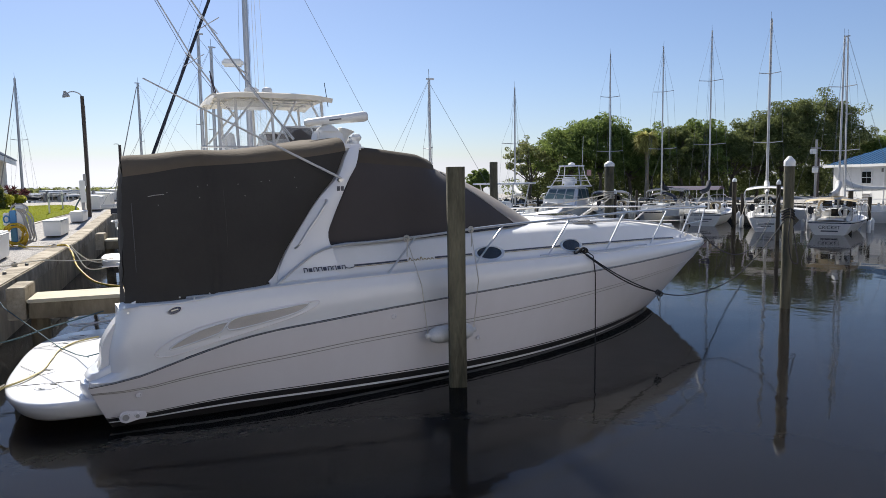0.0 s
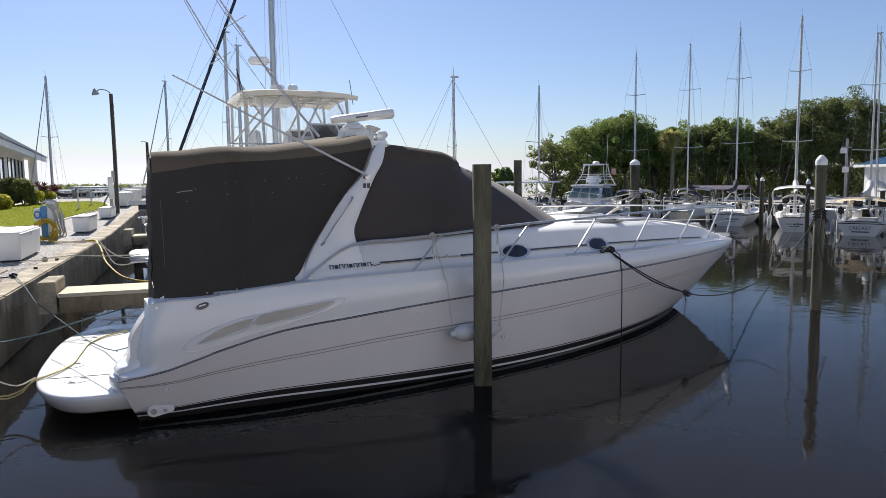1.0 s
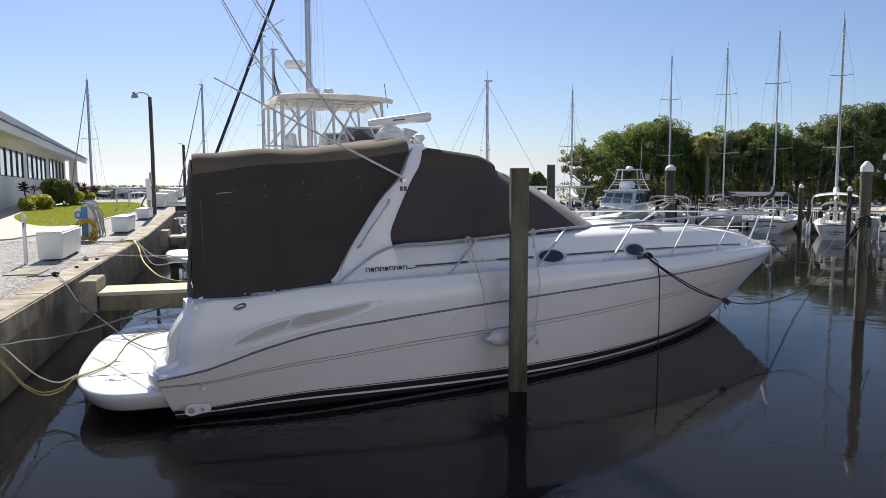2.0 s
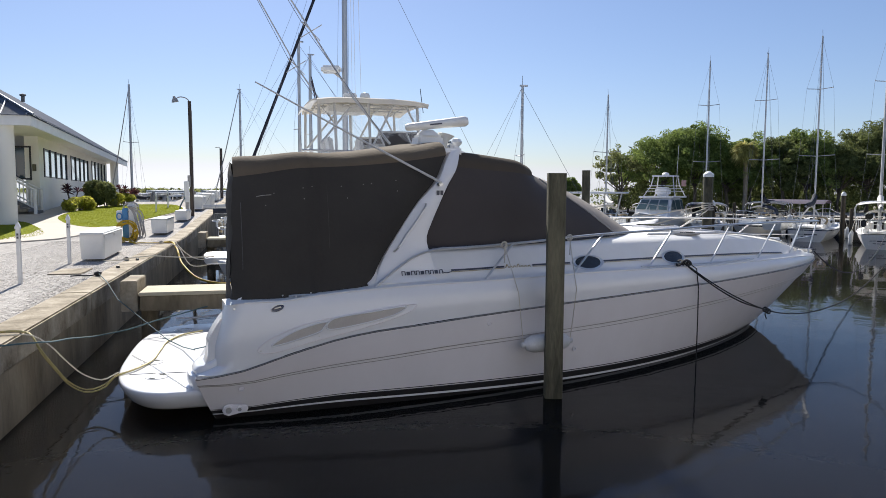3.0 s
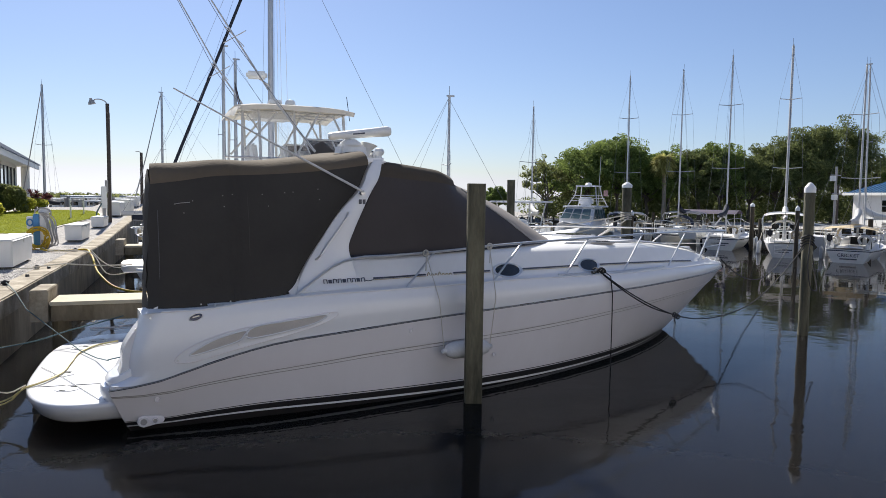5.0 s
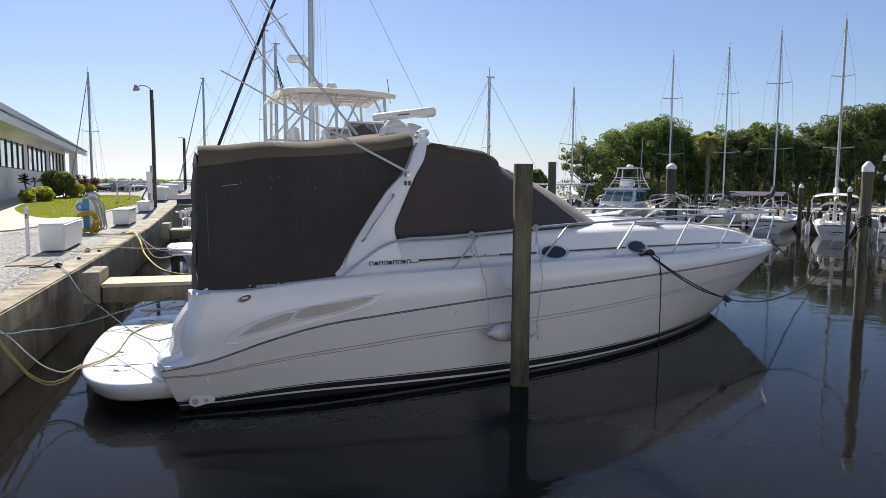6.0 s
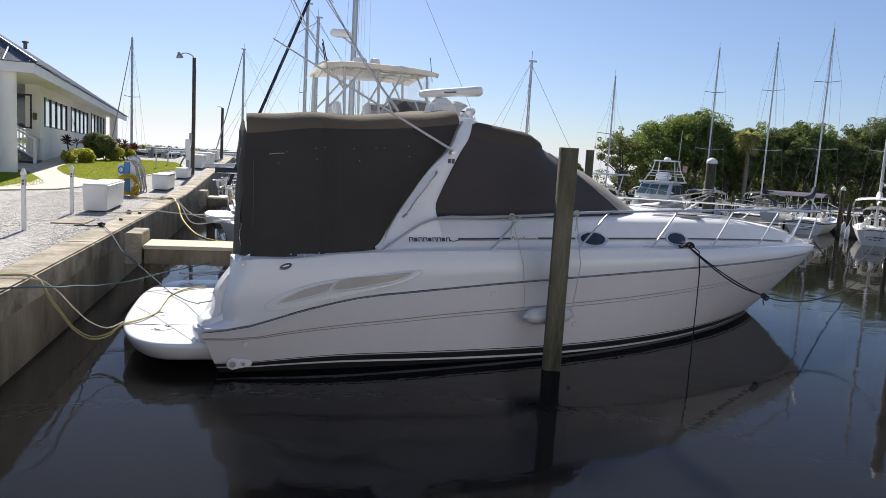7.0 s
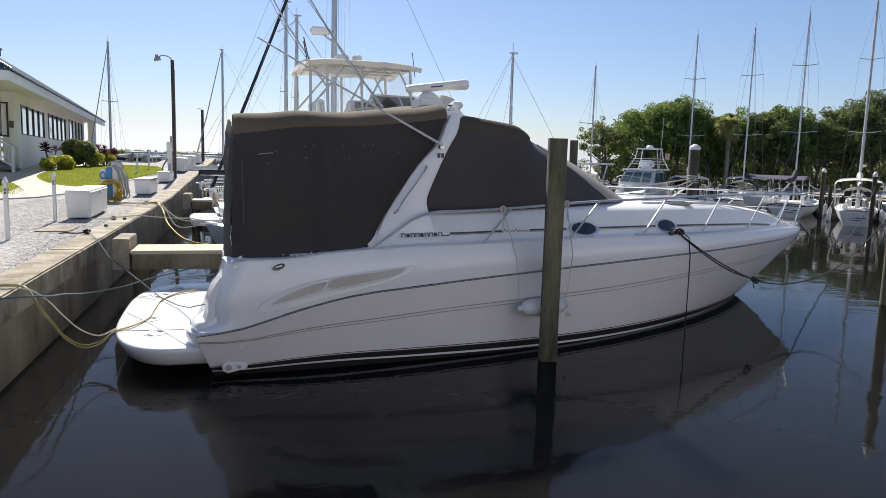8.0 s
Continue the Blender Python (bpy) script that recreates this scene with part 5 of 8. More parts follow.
    if bimini is not None:
        rr = [[(L * (0.04 + 0.28 * f), B * 0.42 * yy, fb + top_h - 0.10 * yy * yy - 0.08 * (2 * f - 1) ** 2) for yy in np.linspace(-1, 1, 9)] for f in np.linspace(0, 1, 7)]
        bb = part("bimini_top", grid(rr), bimini, s, "canvas sun top", True)
        for f in (0.06, 0.18, 0.30):
            part("bimini_bow", tube(path3([(L * 0.18, -B * 0.42, fb + 0.1), (L * f, -B * 0.42, fb + top_h - 0.12), (L * f, 0, fb + top_h - 0.02), (L * f, B * 0.42, fb + top_h - 0.12), (L * 0.18, B * 0.42, fb + 0.1)], 20), 0.012, 5), steel, bb)
    if wheel:
        part("steering_wheel", tube([(L * 0.13, 0.36 * math.cos(a), fb + 0.42 + 0.36 * math.sin(a)) for a in np.linspace(0, 2 * math.pi, 25)], 0.016, 5), steel, s, "large steering wheel", True)
        for a in range(3):
            part("wheel_spoke", tube([(L * 0.13, 0.36 * math.cos(a * 1.047), fb + 0.42 + 0.36 * math.sin(a * 1.047)), (L * 0.13, -0.36 * math.cos(a * 1.047), fb + 0.42 - 0.36 * math.sin(a * 1.047))], 0.009, 4), steel, s)
        part("binnacle", box((0.18, 0.18, 0.55), (L * 0.15, 0, fb + 0.28), 0, 0.05), white_plastic, s, "", True)
    part("companionway", box((0.03, B * 0.20, 0.42), (L * 0.388, 0, fb + 0.24), 0, 0.008), dark_hole, cab, "dark companionway opening")
    part("sliding_hatch", box((L * 0.09, B * 0.24, 0.05), (L * 0.45, 0, fb + 0.425), 0, 0.015), white_plastic, cab)
    part("fore_hatch", box((0.5, 0.5, 0.06), (L * 0.70, 0, fb + 0.41), 0, 0.02), tinted, cab, "smoked hatch")
    for sd in (-1, 1):
        for k in range(2):
            w_ = part("winch", lathe([(0.075, 0), (0.075, 0.05), (0.05, 0.08), (0.06, 0.15), (0.001, 0.16)], 10), steel, s)
            w_.matrix_local = Matrix.Translation((L * (0.16 + 0.12 * k), sd * B * 0.27, fb + 0.30))
        part("grab_rail", tube([(L * 0.44, sd * B * 0.2, fb + 0.45), (L * 0.66, sd * B * 0.2, fb + 0.45)], 0.018, 5), pile_mat, cab)
        for f in (0.30, 0.55):
            fd = part("boat_fender", lathe([(0.02, -0.30), (0.08, -0.24), (0.09, 0.18), (0.05, 0.26), (0.02, 0.30)], 10), fender_mat if sd > 0 else white_plastic, s, "hanging fender", True)
            fd.matrix_local = Matrix.Translation((L * f, sd * (B * 0.5 + 0.10), fb * 0.55))
            part("fender_cord", tube([(L * f, sd * (B * 0.5 + 0.10), fb * 0.55 + 0.28), (L * f, sd * B * 0.47, fb + 0.6)], 0.008, 4), rope_white, s)
    for k in (-0.15, 0.15) if name_bars else ():
        part("ladder_rail", tube([(0.0, k + B * 0.12, fb + 0.45), (-0.06, k + B * 0.12, fb * 0.35)], 0.014, 5), steel, s)
    for k in range(3 if name_bars else 0):
        part("ladder_rung", tube([(-0.05, -0.15 + B * 0.12, fb * (0.42 + 0.25 * k)), (-0.05, 0.15 + B * 0.12, fb * (0.42 + 0.25 * k))], 0.014, 5), steel, s)
    part("horseshoe_buoy", tube(path3([(0.03, -B * 0.30, fb + 0.28), (0.0, -B * 0.33, fb + 0.5), (0.0, -B * 0.24, fb + 0.62), (0.0, -B * 0.15, fb + 0.5), (0.03, -B * 0.18, fb + 0.28)], 12), 0.055, 7), tan_cloth if name_bars else white_cloth, s, "horseshoe life buoy", True)
    part("rope_coil", tube([(L * 0.05 + 0.02 * k, B * 0.22 + 0.12 * math.cos(k * 0.7), fb + 0.40 + 0.15 * math.sin(k * 0.7)) for k in range(24)], 0.014, 5), rope_teal if bimini is None else rope_white, s)
    part("outboard_motor", box((0.22, 0.20, 0.32), (0.02, B * 0.30, fb + 0.50), 0, 0.05), rubber if dodger is not None else white_plastic, s, "small outboard on the rail", True)
    part("topping_lift", tube([(mx - bl_, 0, fb + 1.2), (mx - 0.05, 0, mast_h - 0.1)], 0.005, 4), wire, boom)
    if gallows:
        for sd in (-1, 1):
            part("boom_crutch", tube([(L * 0.14, sd * 0.75, fb + 0.1), (L * 0.14, 0, fb + 1.15)], 0.035, 6), white_spar, s, "slanted boom crutch")
    if name_bars:
        for k in range(2):
            part("stern_lettering", box((0.004, B * (0.34 - 0.12 * k), 0.05 - 0.018 * k), (L * 0.02 * (0.40 + 0.15 * k) - 0.012, 0, fb * (0.66 - 0.16 * k)), 0, 0, ry=-11), dark_ink, s)
    return s


sailing_boat(30.0, 15.5, 33, 7.6, 2.45, 9.9, "white sailing boat, stern out, with a boom crutch and bare deck", cover=navy_cloth, gallows=True, spreaders=2, furled=None, mast_at=0.30, stripe=navy)
sailing_boat(28.85, 11.3, 36, 7.4, 1.9, 9.55, "white sailing boat with a white bimini and a large steering wheel", cover=white_cloth, bimini=white_cloth, dodger=white_cloth, wheel=True, spreaders=2, mast_mat=white_spar, mast_at=0.28, mast_r=0.065, furled=None)
cr = sailing_boat(30.0, 8.6, 25, 6.6, 2.3, 8.4, "white sailing boat with a tan awning and lettered stern", cover=white_cloth, bimini=tan_cloth, dodger=tan_cloth, name_bars=False, spreaders=2, fb=0.60, top_h=1.0, mast_at=0.42, furled=None, stripe=navy, mast_mat=white_spar)
sailing_boat(30.5, 19.2, 211, 7.6, 2.4, 9.75, "white sailing boat, bow out, with a folded navy sail", cover=navy_cloth, dodger=navy_cloth, spreaders=2, mast_at=0.42, stripe=navy, furled=None, bimini=navy_cloth, top_h=1.2)
sailing_boat(28.6, 21.4, 50, 7.0, 2.3, 9.55, "white sailing boat, stern out, with a dark awning", cover=navy_cloth, bimini=navy_cloth, top_h=1.15, dodger=navy_cloth, mast_at=0.35, spreaders=2, furled=None)
sailing_boat(22.15, 21.8, 62, 6.4, 2.2, 7.4, "white sailing boat with a slim mast", cover=white_cloth, mast_at=0.40, mast_r=0.05, furled=None, dodger=white_cloth)
sailing_boat(36.1, 11.9, 105, 5.2, 1.6, 9.6, "white sailing boat along the far dock with a slim mast", cover=white_cloth, mast_at=0.48, mast_mat=white_spar, furled=None, lean=1.0)

# the name on the stern of one sailing boat
fc = bpy.data.curves.new("stern_name", "FONT")
fc.body = "CRICKET"
fc.size = 0.20
fc.align_x = "CENTER"
fc.extrude = 0.003
name_ob = new("stern_name", fc)
fc.materials.append(dark_ink)
name_ob.parent = cr
name_ob.matrix_local = Matrix(((0, -0.201, -0.98, 0.046), (-1, 0, 0, 0), (0, 0.98, -0.201, 0.34), (0, 0, 0, 1)))
part("port_lettering", box((0.004, 0.62, 0.05), (0.065, 0, 0.25), 0, 0, ry=0), dark_ink, cr)


def motor_boat(x, y, yaw, label):
    s = thing("cabin_motorboat", label, "motorboat", pose(x, y, 0, 0, 0, yaw), group="far motorboats")
    L, B, fb = 6.4, 2.5, 0.95
    part("bottom", hull_mesh(L, B, fb, lo=-0.4, hi=0.10, transom=0.88, out=0.003), antifoul, s, "", True)
    part("hull", hull_mesh(L, B, fb, lo=0.08, hi=1.0, transom=0.88, sheer=0.35, bow_rake=0.2), white_paint, s, "", True)
    part("deck", deck_mesh(L, B, fb, transom=0.88, sheer=0.35), gel_deck, s, "", True)
    bm = box((2.9, 2.0, 1.10), (3.1, 0, fb + 0.55), 0, 0.10)
    for v_ in bm.verts:
        k_ = max(0.0, (v_.co.z - fb - 0.35) / 0.75)
        v_.co.x = v_.co.x - (0.85 * k_ if v_.co.x > 3.1 else -0.15 * k_)
        v_.co.y *= 1 - 0.16 * k_
    c = part("wheelhouse", bm, gel, s, "white wheelhouse with a raked windscreen", True)

    def house_pane(p0, p1, p2, p3):
        bm_ = grid([[p0, p1], [p3, p2]])
        bmesh.ops.solidify(bm_, geom=list(bm_.faces), thickness=0.02)
        part("window_pane", bm_, pale_pane, c, "pale teal pane")

    for k in (-1, 0, 1):
        ya, yb = k * 0.58 - 0.25, k * 0.58 + 0.25
        house_pane((4.46, ya, fb + 0.47), (4.46, yb, fb + 0.47), (3.90, yb * 0.88, fb + 0.99), (3.90, ya * 0.88, fb + 0.99))
    for sd in (-1, 1):
        for xa, xb, xc, xd in ((3.35, 4.15, 3.65, 3.35), (2.45, 3.25, 3.25, 2.45), (1.95, 2.35, 2.35, 2.0)):
            house_pane((xa, sd * 1.0, fb + 0.47), (xb, sd * 1.0, fb + 0.47), (xc, sd * 0.885, fb + 0.98), (xd, sd * 0.885, fb + 0.98))
    part("roof", box((2.6, 1.95, 0.09), (2.55, 0, fb + 1.13), 0, 0.04), gel, s, "", True)
    tower = part("tuna_tower", box((1.0, 1.25, 0.07), (2.2, 0, fb + 2.30), 0, 0.025), gel, s, "small tower top", True)
    for sx, sy in ((-0.42, -0.55), (0.42, -0.55), (-0.42, 0.55), (0.42, 0.55)):
        part("tower_leg", tube([(2.3 + sx * 2.3, sy * 1.6, fb + 1.15), (2.2 + sx * 1.3, sy * 1.15, fb + 1.75), (2.2 + sx, sy, fb + 2.28)], 0.030, 6), white_spar, tower)
    for z_, w_ in ((1.45, 0.85), (1.75, 0.66), (1.60, 0.76)):
        for sd in (-1, 1):
            part("tower_rail", tube([(1.55, sd * w_, fb + z_), (2.95, sd * w_, fb + z_)], 0.020, 6), white_spar, tower)
        part("tower_rail", tube([(2.95, -w_, fb + z_), (2.95, w_, fb + z_)], 0.020, 6), white_spar, tower)
    part("helm_pod", box((0.5, 0.8, 0.5), (2.6, 0, fb + 1.42), 0, 0.12), gel, s, "white upper helm", True)
    dome = part("radar_dome", lathe([(0.001, 0), (0.18, 0.01), (0.20, 0.09), (0.14, 0.16), (0.001, 0.19)], 16), white_plastic, s, "small radar dome", True)
    dome.matrix_local = Matrix.Translation((2.2, 0, fb + 2.32))
    part("antenna", tube([(2.2, 0.6, fb + 1.2), (2.1, 0.65, fb + 4.0)], 0.014, 5), white_spar, s)
    part("flag", box((0.02, 0.26, 0.34), (1.6, 0.85, fb + 1.9), 0), red_paint, s, "small faded flag")
    for sd in (-1, 1):
        part("bow_rail", tube(path3([(3.9, sd * 1.0, fb + 0.55), (5.4, sd * 0.7, fb + 0.72), (6.4, 0.0, fb + 0.85)], 10), 0.016, 5), steel, s)
        for f in (4.4, 5.2, 5.9):
            part("rail_post", tube([(f, sd * (1.02 - (f - 4.0) * 0.33), fb + 0.1), (f, sd * (1.0 - (f - 4.0) * 0.33), fb + 0.66)], 0.012, 5), steel, s)
    return s


motor_boat(28.5, 23.6, 212, "white cabin motorboat with a small tower, bow out")


def centre_console(x, y, yaw, label):
    s = thing("centre_console_boat", label, "motorboat", pose(x, y, 0, 0, 0, yaw), group="far motorboats")
    L, B, fb = 6.0, 2.2, 0.75
    part("bottom", hull_mesh(L, B, fb, lo=-0.4, hi=0.12, transom=0.9, out=0.003), antifoul, s, "", True)
    part("hull", hull_mesh(L, B, fb, lo=0.10, hi=1.0, transom=0.9, sheer=0.3, bow_rake=0.18), white_paint, s, "", True)
    part("deck", deck_mesh(L, B, fb - 0.1, transom=0.9, sheer=0.3), gel_deck, s, "", True)
    part("console", box((0.7, 0.8, 0.95), (3.0, 0, fb + 0.40), 0, 0.08), gel, s, "", True)
    t = part("hard_top", box((2.2, 1.9, 0.07), (2.7, 0, fb + 1.62), 0, 0.03), gel, s, "flat white top", True)
    for sx, sy in ((-0.7, -0.8), (0.7, -0.8), (-0.7, 0.8), (0.7, 0.8)):
        part("top_leg", tube([(2.7 + sx * 0.6, sy * 0.7, fb), (2.7 + sx, sy, fb + 1.60)], 0.03, 6), white_spar, t)
    part("cloth", box((0.5, 0.9, 0.6), (3.6, 0, fb + 0.6), 10, 0.15), white_cloth, s, "folded white cover", True)
    for k in (-0.35, 0.35):
        part("outboard_motor", box((0.5, 0.34, 0.75), (-0.18, k, fb + 0.18), 0, 0.1), white_plastic, s, "white outboard", True)
    return s


centre_console(19.3, 16.3, 205, "white open motorboat with a flat hard top")

# boat under a maroon awning between the sailing boats
aw = thing("awning_boat", "low dark boat under a maroon awning at the dock", "motorboat", pose(35.6, 18.4, 0, 0, 0, 118))
part("hull", hull_mesh(5.0, 2.0, 0.6), navy_cloth, aw, "", True)
part("deck", deck_mesh(5.0, 2.0, 0.6), gel_deck, aw, "", True)
rr = [[(0.6 + 3.4 * f, 1.05 * yy, 1.95 - 0.22 * yy * yy) for yy in np.linspace(-1, 1, 9)] for f in np.linspace(0, 1, 6)]
part("awning", grid(rr), maroon_cloth, aw, "maroon awning", True)
for sx in (0.7, 2.3, 3.9):
    for sd in (-1, 1):
        part("awning_pole", tube([(sx, sd * 0.9, 0.6), (sx, sd * 1.0, 1.75)], 0.015, 5), steel, aw)

# tender at the stern of one boat
tn = thing("tender", "small pale dinghy hanging beside a sailing boat", "dinghy", pose(27.6, 15.9, 0.55, 0, 0, 20))
part("hull", hull_mesh(2.4, 1.2, 0.38, transom=0.8), white_paint, tn, "", True)
part("thwart", box((0.3, 1.0, 0.04), (1.0, 0, 0.28)), pile_mat, tn)

# white cottage with a blue metal roof
HX, HY, HR = 45.5, 18.3, -115.0
cot = thing("cottage", "white cottage with a blue standing-seam metal roof on the far shore", "house", pose(HX, HY, 0, 0, 0, HR))
part("wall", box((12.0, 0.25, 2.6), (6.0, 0.125, 1.85), 0), white_paint, cot, "white front wall")
part("wall", box((0.25, 9.0, 2.6), (0.125, 4.6, 1.85), 0), white_paint, cot, "white end wall")
part("wall", box((0.25, 9.0, 2.6), (11.9, 4.6, 1.85), 0), white_paint, cot)
part("wall", box((12.0, 0.25, 2.6), (6.0, 9.1, 1.85), 0), white_paint, cot)
bm = bmesh.new()
ev = [(-0.45, -0.45, 3.1), (12.4, -0.45, 3.1), (12.4, 9.6, 3.1), (-0.45, 9.6, 3.1)]
rg = [(4.6, 4.6, 5.3), (7.6, 4.6, 5.3)]
v = [bm.verts.new(p) for p in ev + rg]
for f in ((0, 1, 5, 4), (1, 2, 5), (2, 3, 4, 5), (3, 0, 4)):
    bm.faces.new([v[i] for i in f])
bmesh.ops.solidify(bm, geom=list(bm.faces), thickness=0.08)
roof_c = part("roof", bm, blue_metal, cot, "blue metal hip roof")
for i in range(31):
    x = -0.4 + i * 0.42
    k = min(1.0, (x + 0.45) / 5.05, (12.4 - x) / 4.8)
    k = max(0.02, k)
    part("roof_seam", tube([(x, -0.45, 3.12), (x, -0.45 + 5.05 * k, 3.12 + 2.2 * k)], 0.022, 4), blue_metal, roof_c)
for i in range(20):
    y_ = -0.3 + i * 0.5
    k = max(0.02, min(1.0, (y_ + 0.45) / 5.05, (9.6 - y_) / 5.0))
    part("roof_seam", tube([(-0.45, y_, 3.12), (-0.45 + 5.05 * k, y_, 3.12 + 2.2 * k)], 0.022, 4), blue_metal, roof_c)
part("fascia", box((12.9, 0.05, 0.16), (5.97, -0.47, 3.06)), white_paint, cot)
part("fascia", box((0.05, 10.1, 0.16), (-0.47, 4.57, 3.06)), white_paint, cot)
for wx, wz, ww, wh in ((3.3, 2.32, 0.85, 0.74),):
    wn = part("window", box((ww + 0.14, 0.06, wh + 0.14), (wx, -0.02, wz), 0, 0.01), white_paint, cot, "small four-pane window")
    for a in (-1, 1):
        for b in (-1, 1):
            part("pane", box((ww / 2 - 0.04, 0.02, wh / 2 - 0.04), (wx + a * ww / 4, -0.055, wz + b * wh / 4)), tinted, wn)
part("louvre_frame", box((0.80, 0.05, 0.86), (3.3, -0.015, 0.95)), white_paint, cot, "louvred vent")
for i in range(8):
    part("slat", box((0.68, 0.03, 0.05), (3.3, -0.05, 0.62 + i * 0.095), 0, 0, rx=35), step_mat, cot)
part("door", box((0.95, 0.06, 2.1), (6.4, -0.02, 1.75), 0, 0.01), white_paint, cot, "white door")
part("wall_lamp", box((0.16, 0.12, 0.22), (4.75, -0.06, 2.75), 0, 0.02), step_mat, cot)
part("downpipe", tube([(4.9, -0.08, 0.6), (4.9, -0.08, 3.0)], 0.05, 8), white_paint, cot)

# utility poles by the far dock
for x, y, h in ((38.9, 15.2, 3.5), (39.6, 15.8, 4.6)):
    up_ = thing("utility_pole", "thin grey utility pole by the far dock", "pole", pose(x, y, 0.7), group="utility poles")
    part("shaft", tube([(0, 0, -0.2), (0, 0, h - 0.7)], 0.07, 8), pole_wood if h < 4 else hose_grey, up_, "", True)
    part("box", box((0.34, 0.2, 0.3), (-0.3, 0, h - 1.4), 0, 0.02), white_plastic, up_)
    part("arm", tube([(-0.5, 0, h - 1.2), (0.4, 0, h - 1.2)], 0.03, 6), hose_grey, up_)


# ---- trees ----
def leaf_cloud(bm, centre, radii, count, size, rng_, inner=0.55):
    """Small bent leaves scattered through a lumpy shell."""
    for _ in range(count):
        d = Vector((rng_.gauss(0, 1), rng_.gauss(0, 1), rng_.gauss(0, 1))).normalized()
        r = rng_.uniform(inner, 1.0) ** 0.5
        p = Vector((centre[0] + d.x * radii[0] * r, centre[1] + d.y * radii[1] * r, centre[2] + d.z * radii[2] * r))
        nrm = (d + Vector((rng_.uniform(-1, 1), rng_.uniform(-1, 1), rng_.uniform(-0.4, 1.2)))).normalized()
        a = nrm.cross(Vector((rng_.uniform(-1, 1), rng_.uniform(-1, 1), rng_.uniform(-1, 1)))).normalized()
        b = nrm.cross(a)
        s = size * rng_.uniform(0.6, 1.35)
        tip, left, right, base = p + a * s, p + b * s * 0.42 + nrm * s * 0.12, p - b * s * 0.42 + nrm * s * 0.12, p - a * s * 0.8
        vs = [bm.verts.new(q) for q in (base, right, tip, left)]
        bm.faces.new(vs)


def tree(x, y, z, height, spread, label, leaf, seed, clumps=26, per=95, size=0.115, trunk_r=0.16, low=0.30):
    rng_ = random.Random(seed)
    t = thing("tree", label, "tree", pose(x, y, z, 0, 0, rng_.uniform(0, 360)), group="trees on the far shore")
    tb = bmesh.new()
    fork = height * low * 0.8
    tube(path3([(0, 0, -0.3), (0.1, 0.05, fork * 0.5), (0.05, -0.1, fork), (0.1, 0, height * 0.7)], 10), trunk_r, 8, tb, r2=trunk_r * 0.3)
    crown = bmesh.new()
    for i in range(clumps):
        a = rng_.uniform(0, 2 * math.pi)
        f = rng_.uniform(0, 1) ** 0.8
        hz = low + (0.96 - low) * f
        rad = spread * (1 - 0.80 * max(0, (hz - 0.50) / 0.50) ** 1.7) * rng_.uniform(0.30, 1.0) ** 0.6 * (0.6 + 0.4 * min(1, (hz - low + 0.1) / 0.25))
        c = (rad * math.cos(a), rad * math.sin(a), height * hz)
        k = spread * rng_.uniform(0.15, 0.33)
        flat = rng_.uniform(0.5, 0.8)
        for j in range(5):
            d = Vector((rng_.gauss(0, 0.5), rng_.gauss(0, 0.5), rng_.gauss(0, 0.4)))
            q = k * rng_.uniform(0.45, 0.8)
            leaf_cloud(crown, (c[0] + d.x * k, c[1] + d.y * k, c[2] + d.z * k), (q, q, q * flat), per // 5, size, rng_, 0.45)
        if i % 3 == 0:
            tube([(0.05, 0, fork * rng_.uniform(0.8, 1.3)), (c[0] * 0.5, c[1] * 0.5, (fork + c[2]) * 0.5), c], trunk_r * 0.35, 5, tb, r2=0.02)
    part("trunk", tb, bark, t, "grey trunk and limbs", True)
    part("crown", crown, leaf, t, "", False, False)
    return t


def palm(x, y, z, h, seed):
    rng_ = random.Random(seed)
    t = thing("cabbage_palm", "cabbage palm with a ragged round head among the trees", "palm", pose(x, y, z))
    part("trunk", tube(path3([(0, 0, -0.3), (0.08, 0.05, h * 0.4), (0.0, 0.12, h * 0.8)], 10), 0.17, 9, r2=0.14), palm_bark, t, "", True)
    bm = bmesh.new()
    for i in range(190):
        a = rng_.uniform(0, 2 * math.pi)
        el = rng_.uniform(-1.0, 0.95)
        d = Vector((math.cos(a) * math.cos(el), math.sin(a) * math.cos(el), math.sin(el)))
        base = Vector((0, 0.12, h * 0.8)) + d * 0.25
        tipc = base + d * rng_.uniform(0.45, 1.0) - Vector((0, 0, rng_.uniform(0.2, 0.6)))
        sidev = d.cross(Vector((0, 0, 1))).normalized()
        for k in range(-4, 5):
            e = tipc + sidev * k * 0.12 + Vector((0, 0, -abs(k) * 0.07 - rng_.uniform(0, 0.15)))
            m_ = base.lerp(e, 0.5)
            vs = [bm.verts.new(q) for q in (base, m_ + sidev * 0.045, e, m_ - sidev * 0.045)]
            bm.faces.new(vs)
    part("fronds", bm, leaf_mats[3], t, "drooping fan leaves", False, False)
    return t


T = [(36.0, 46.5, 3.4, 1.3, 0), (35.6, 38.4, 6.0, 2.3, 2), (38.2, 36.5, 7.0, 3.2, 0), (40.2, 35.0, 7.6, 3.3, 0), (42.0, 33.4, 6.3, 2.6, 0), (43.8, 32.6, 6.6, 2.6, 0), (45.8, 31.4, 6.7, 2.7, 1), (47.4, 30.6, 7.3, 2.8, 0), (49.4, 29.3, 6.2, 2.7, 1), (51.4, 28.4, 7.3, 3.1, 1), (53.2, 27.4, 8.3, 3.3, 1), (55.6, 26.2, 9.3, 3.6, 1), (57.6, 25.0, 8.2, 3.0, 2), (59.6, 22.6, 5.6, 2.4, 0), (64.0, 22.0, 6.4, 3.2, 0)]
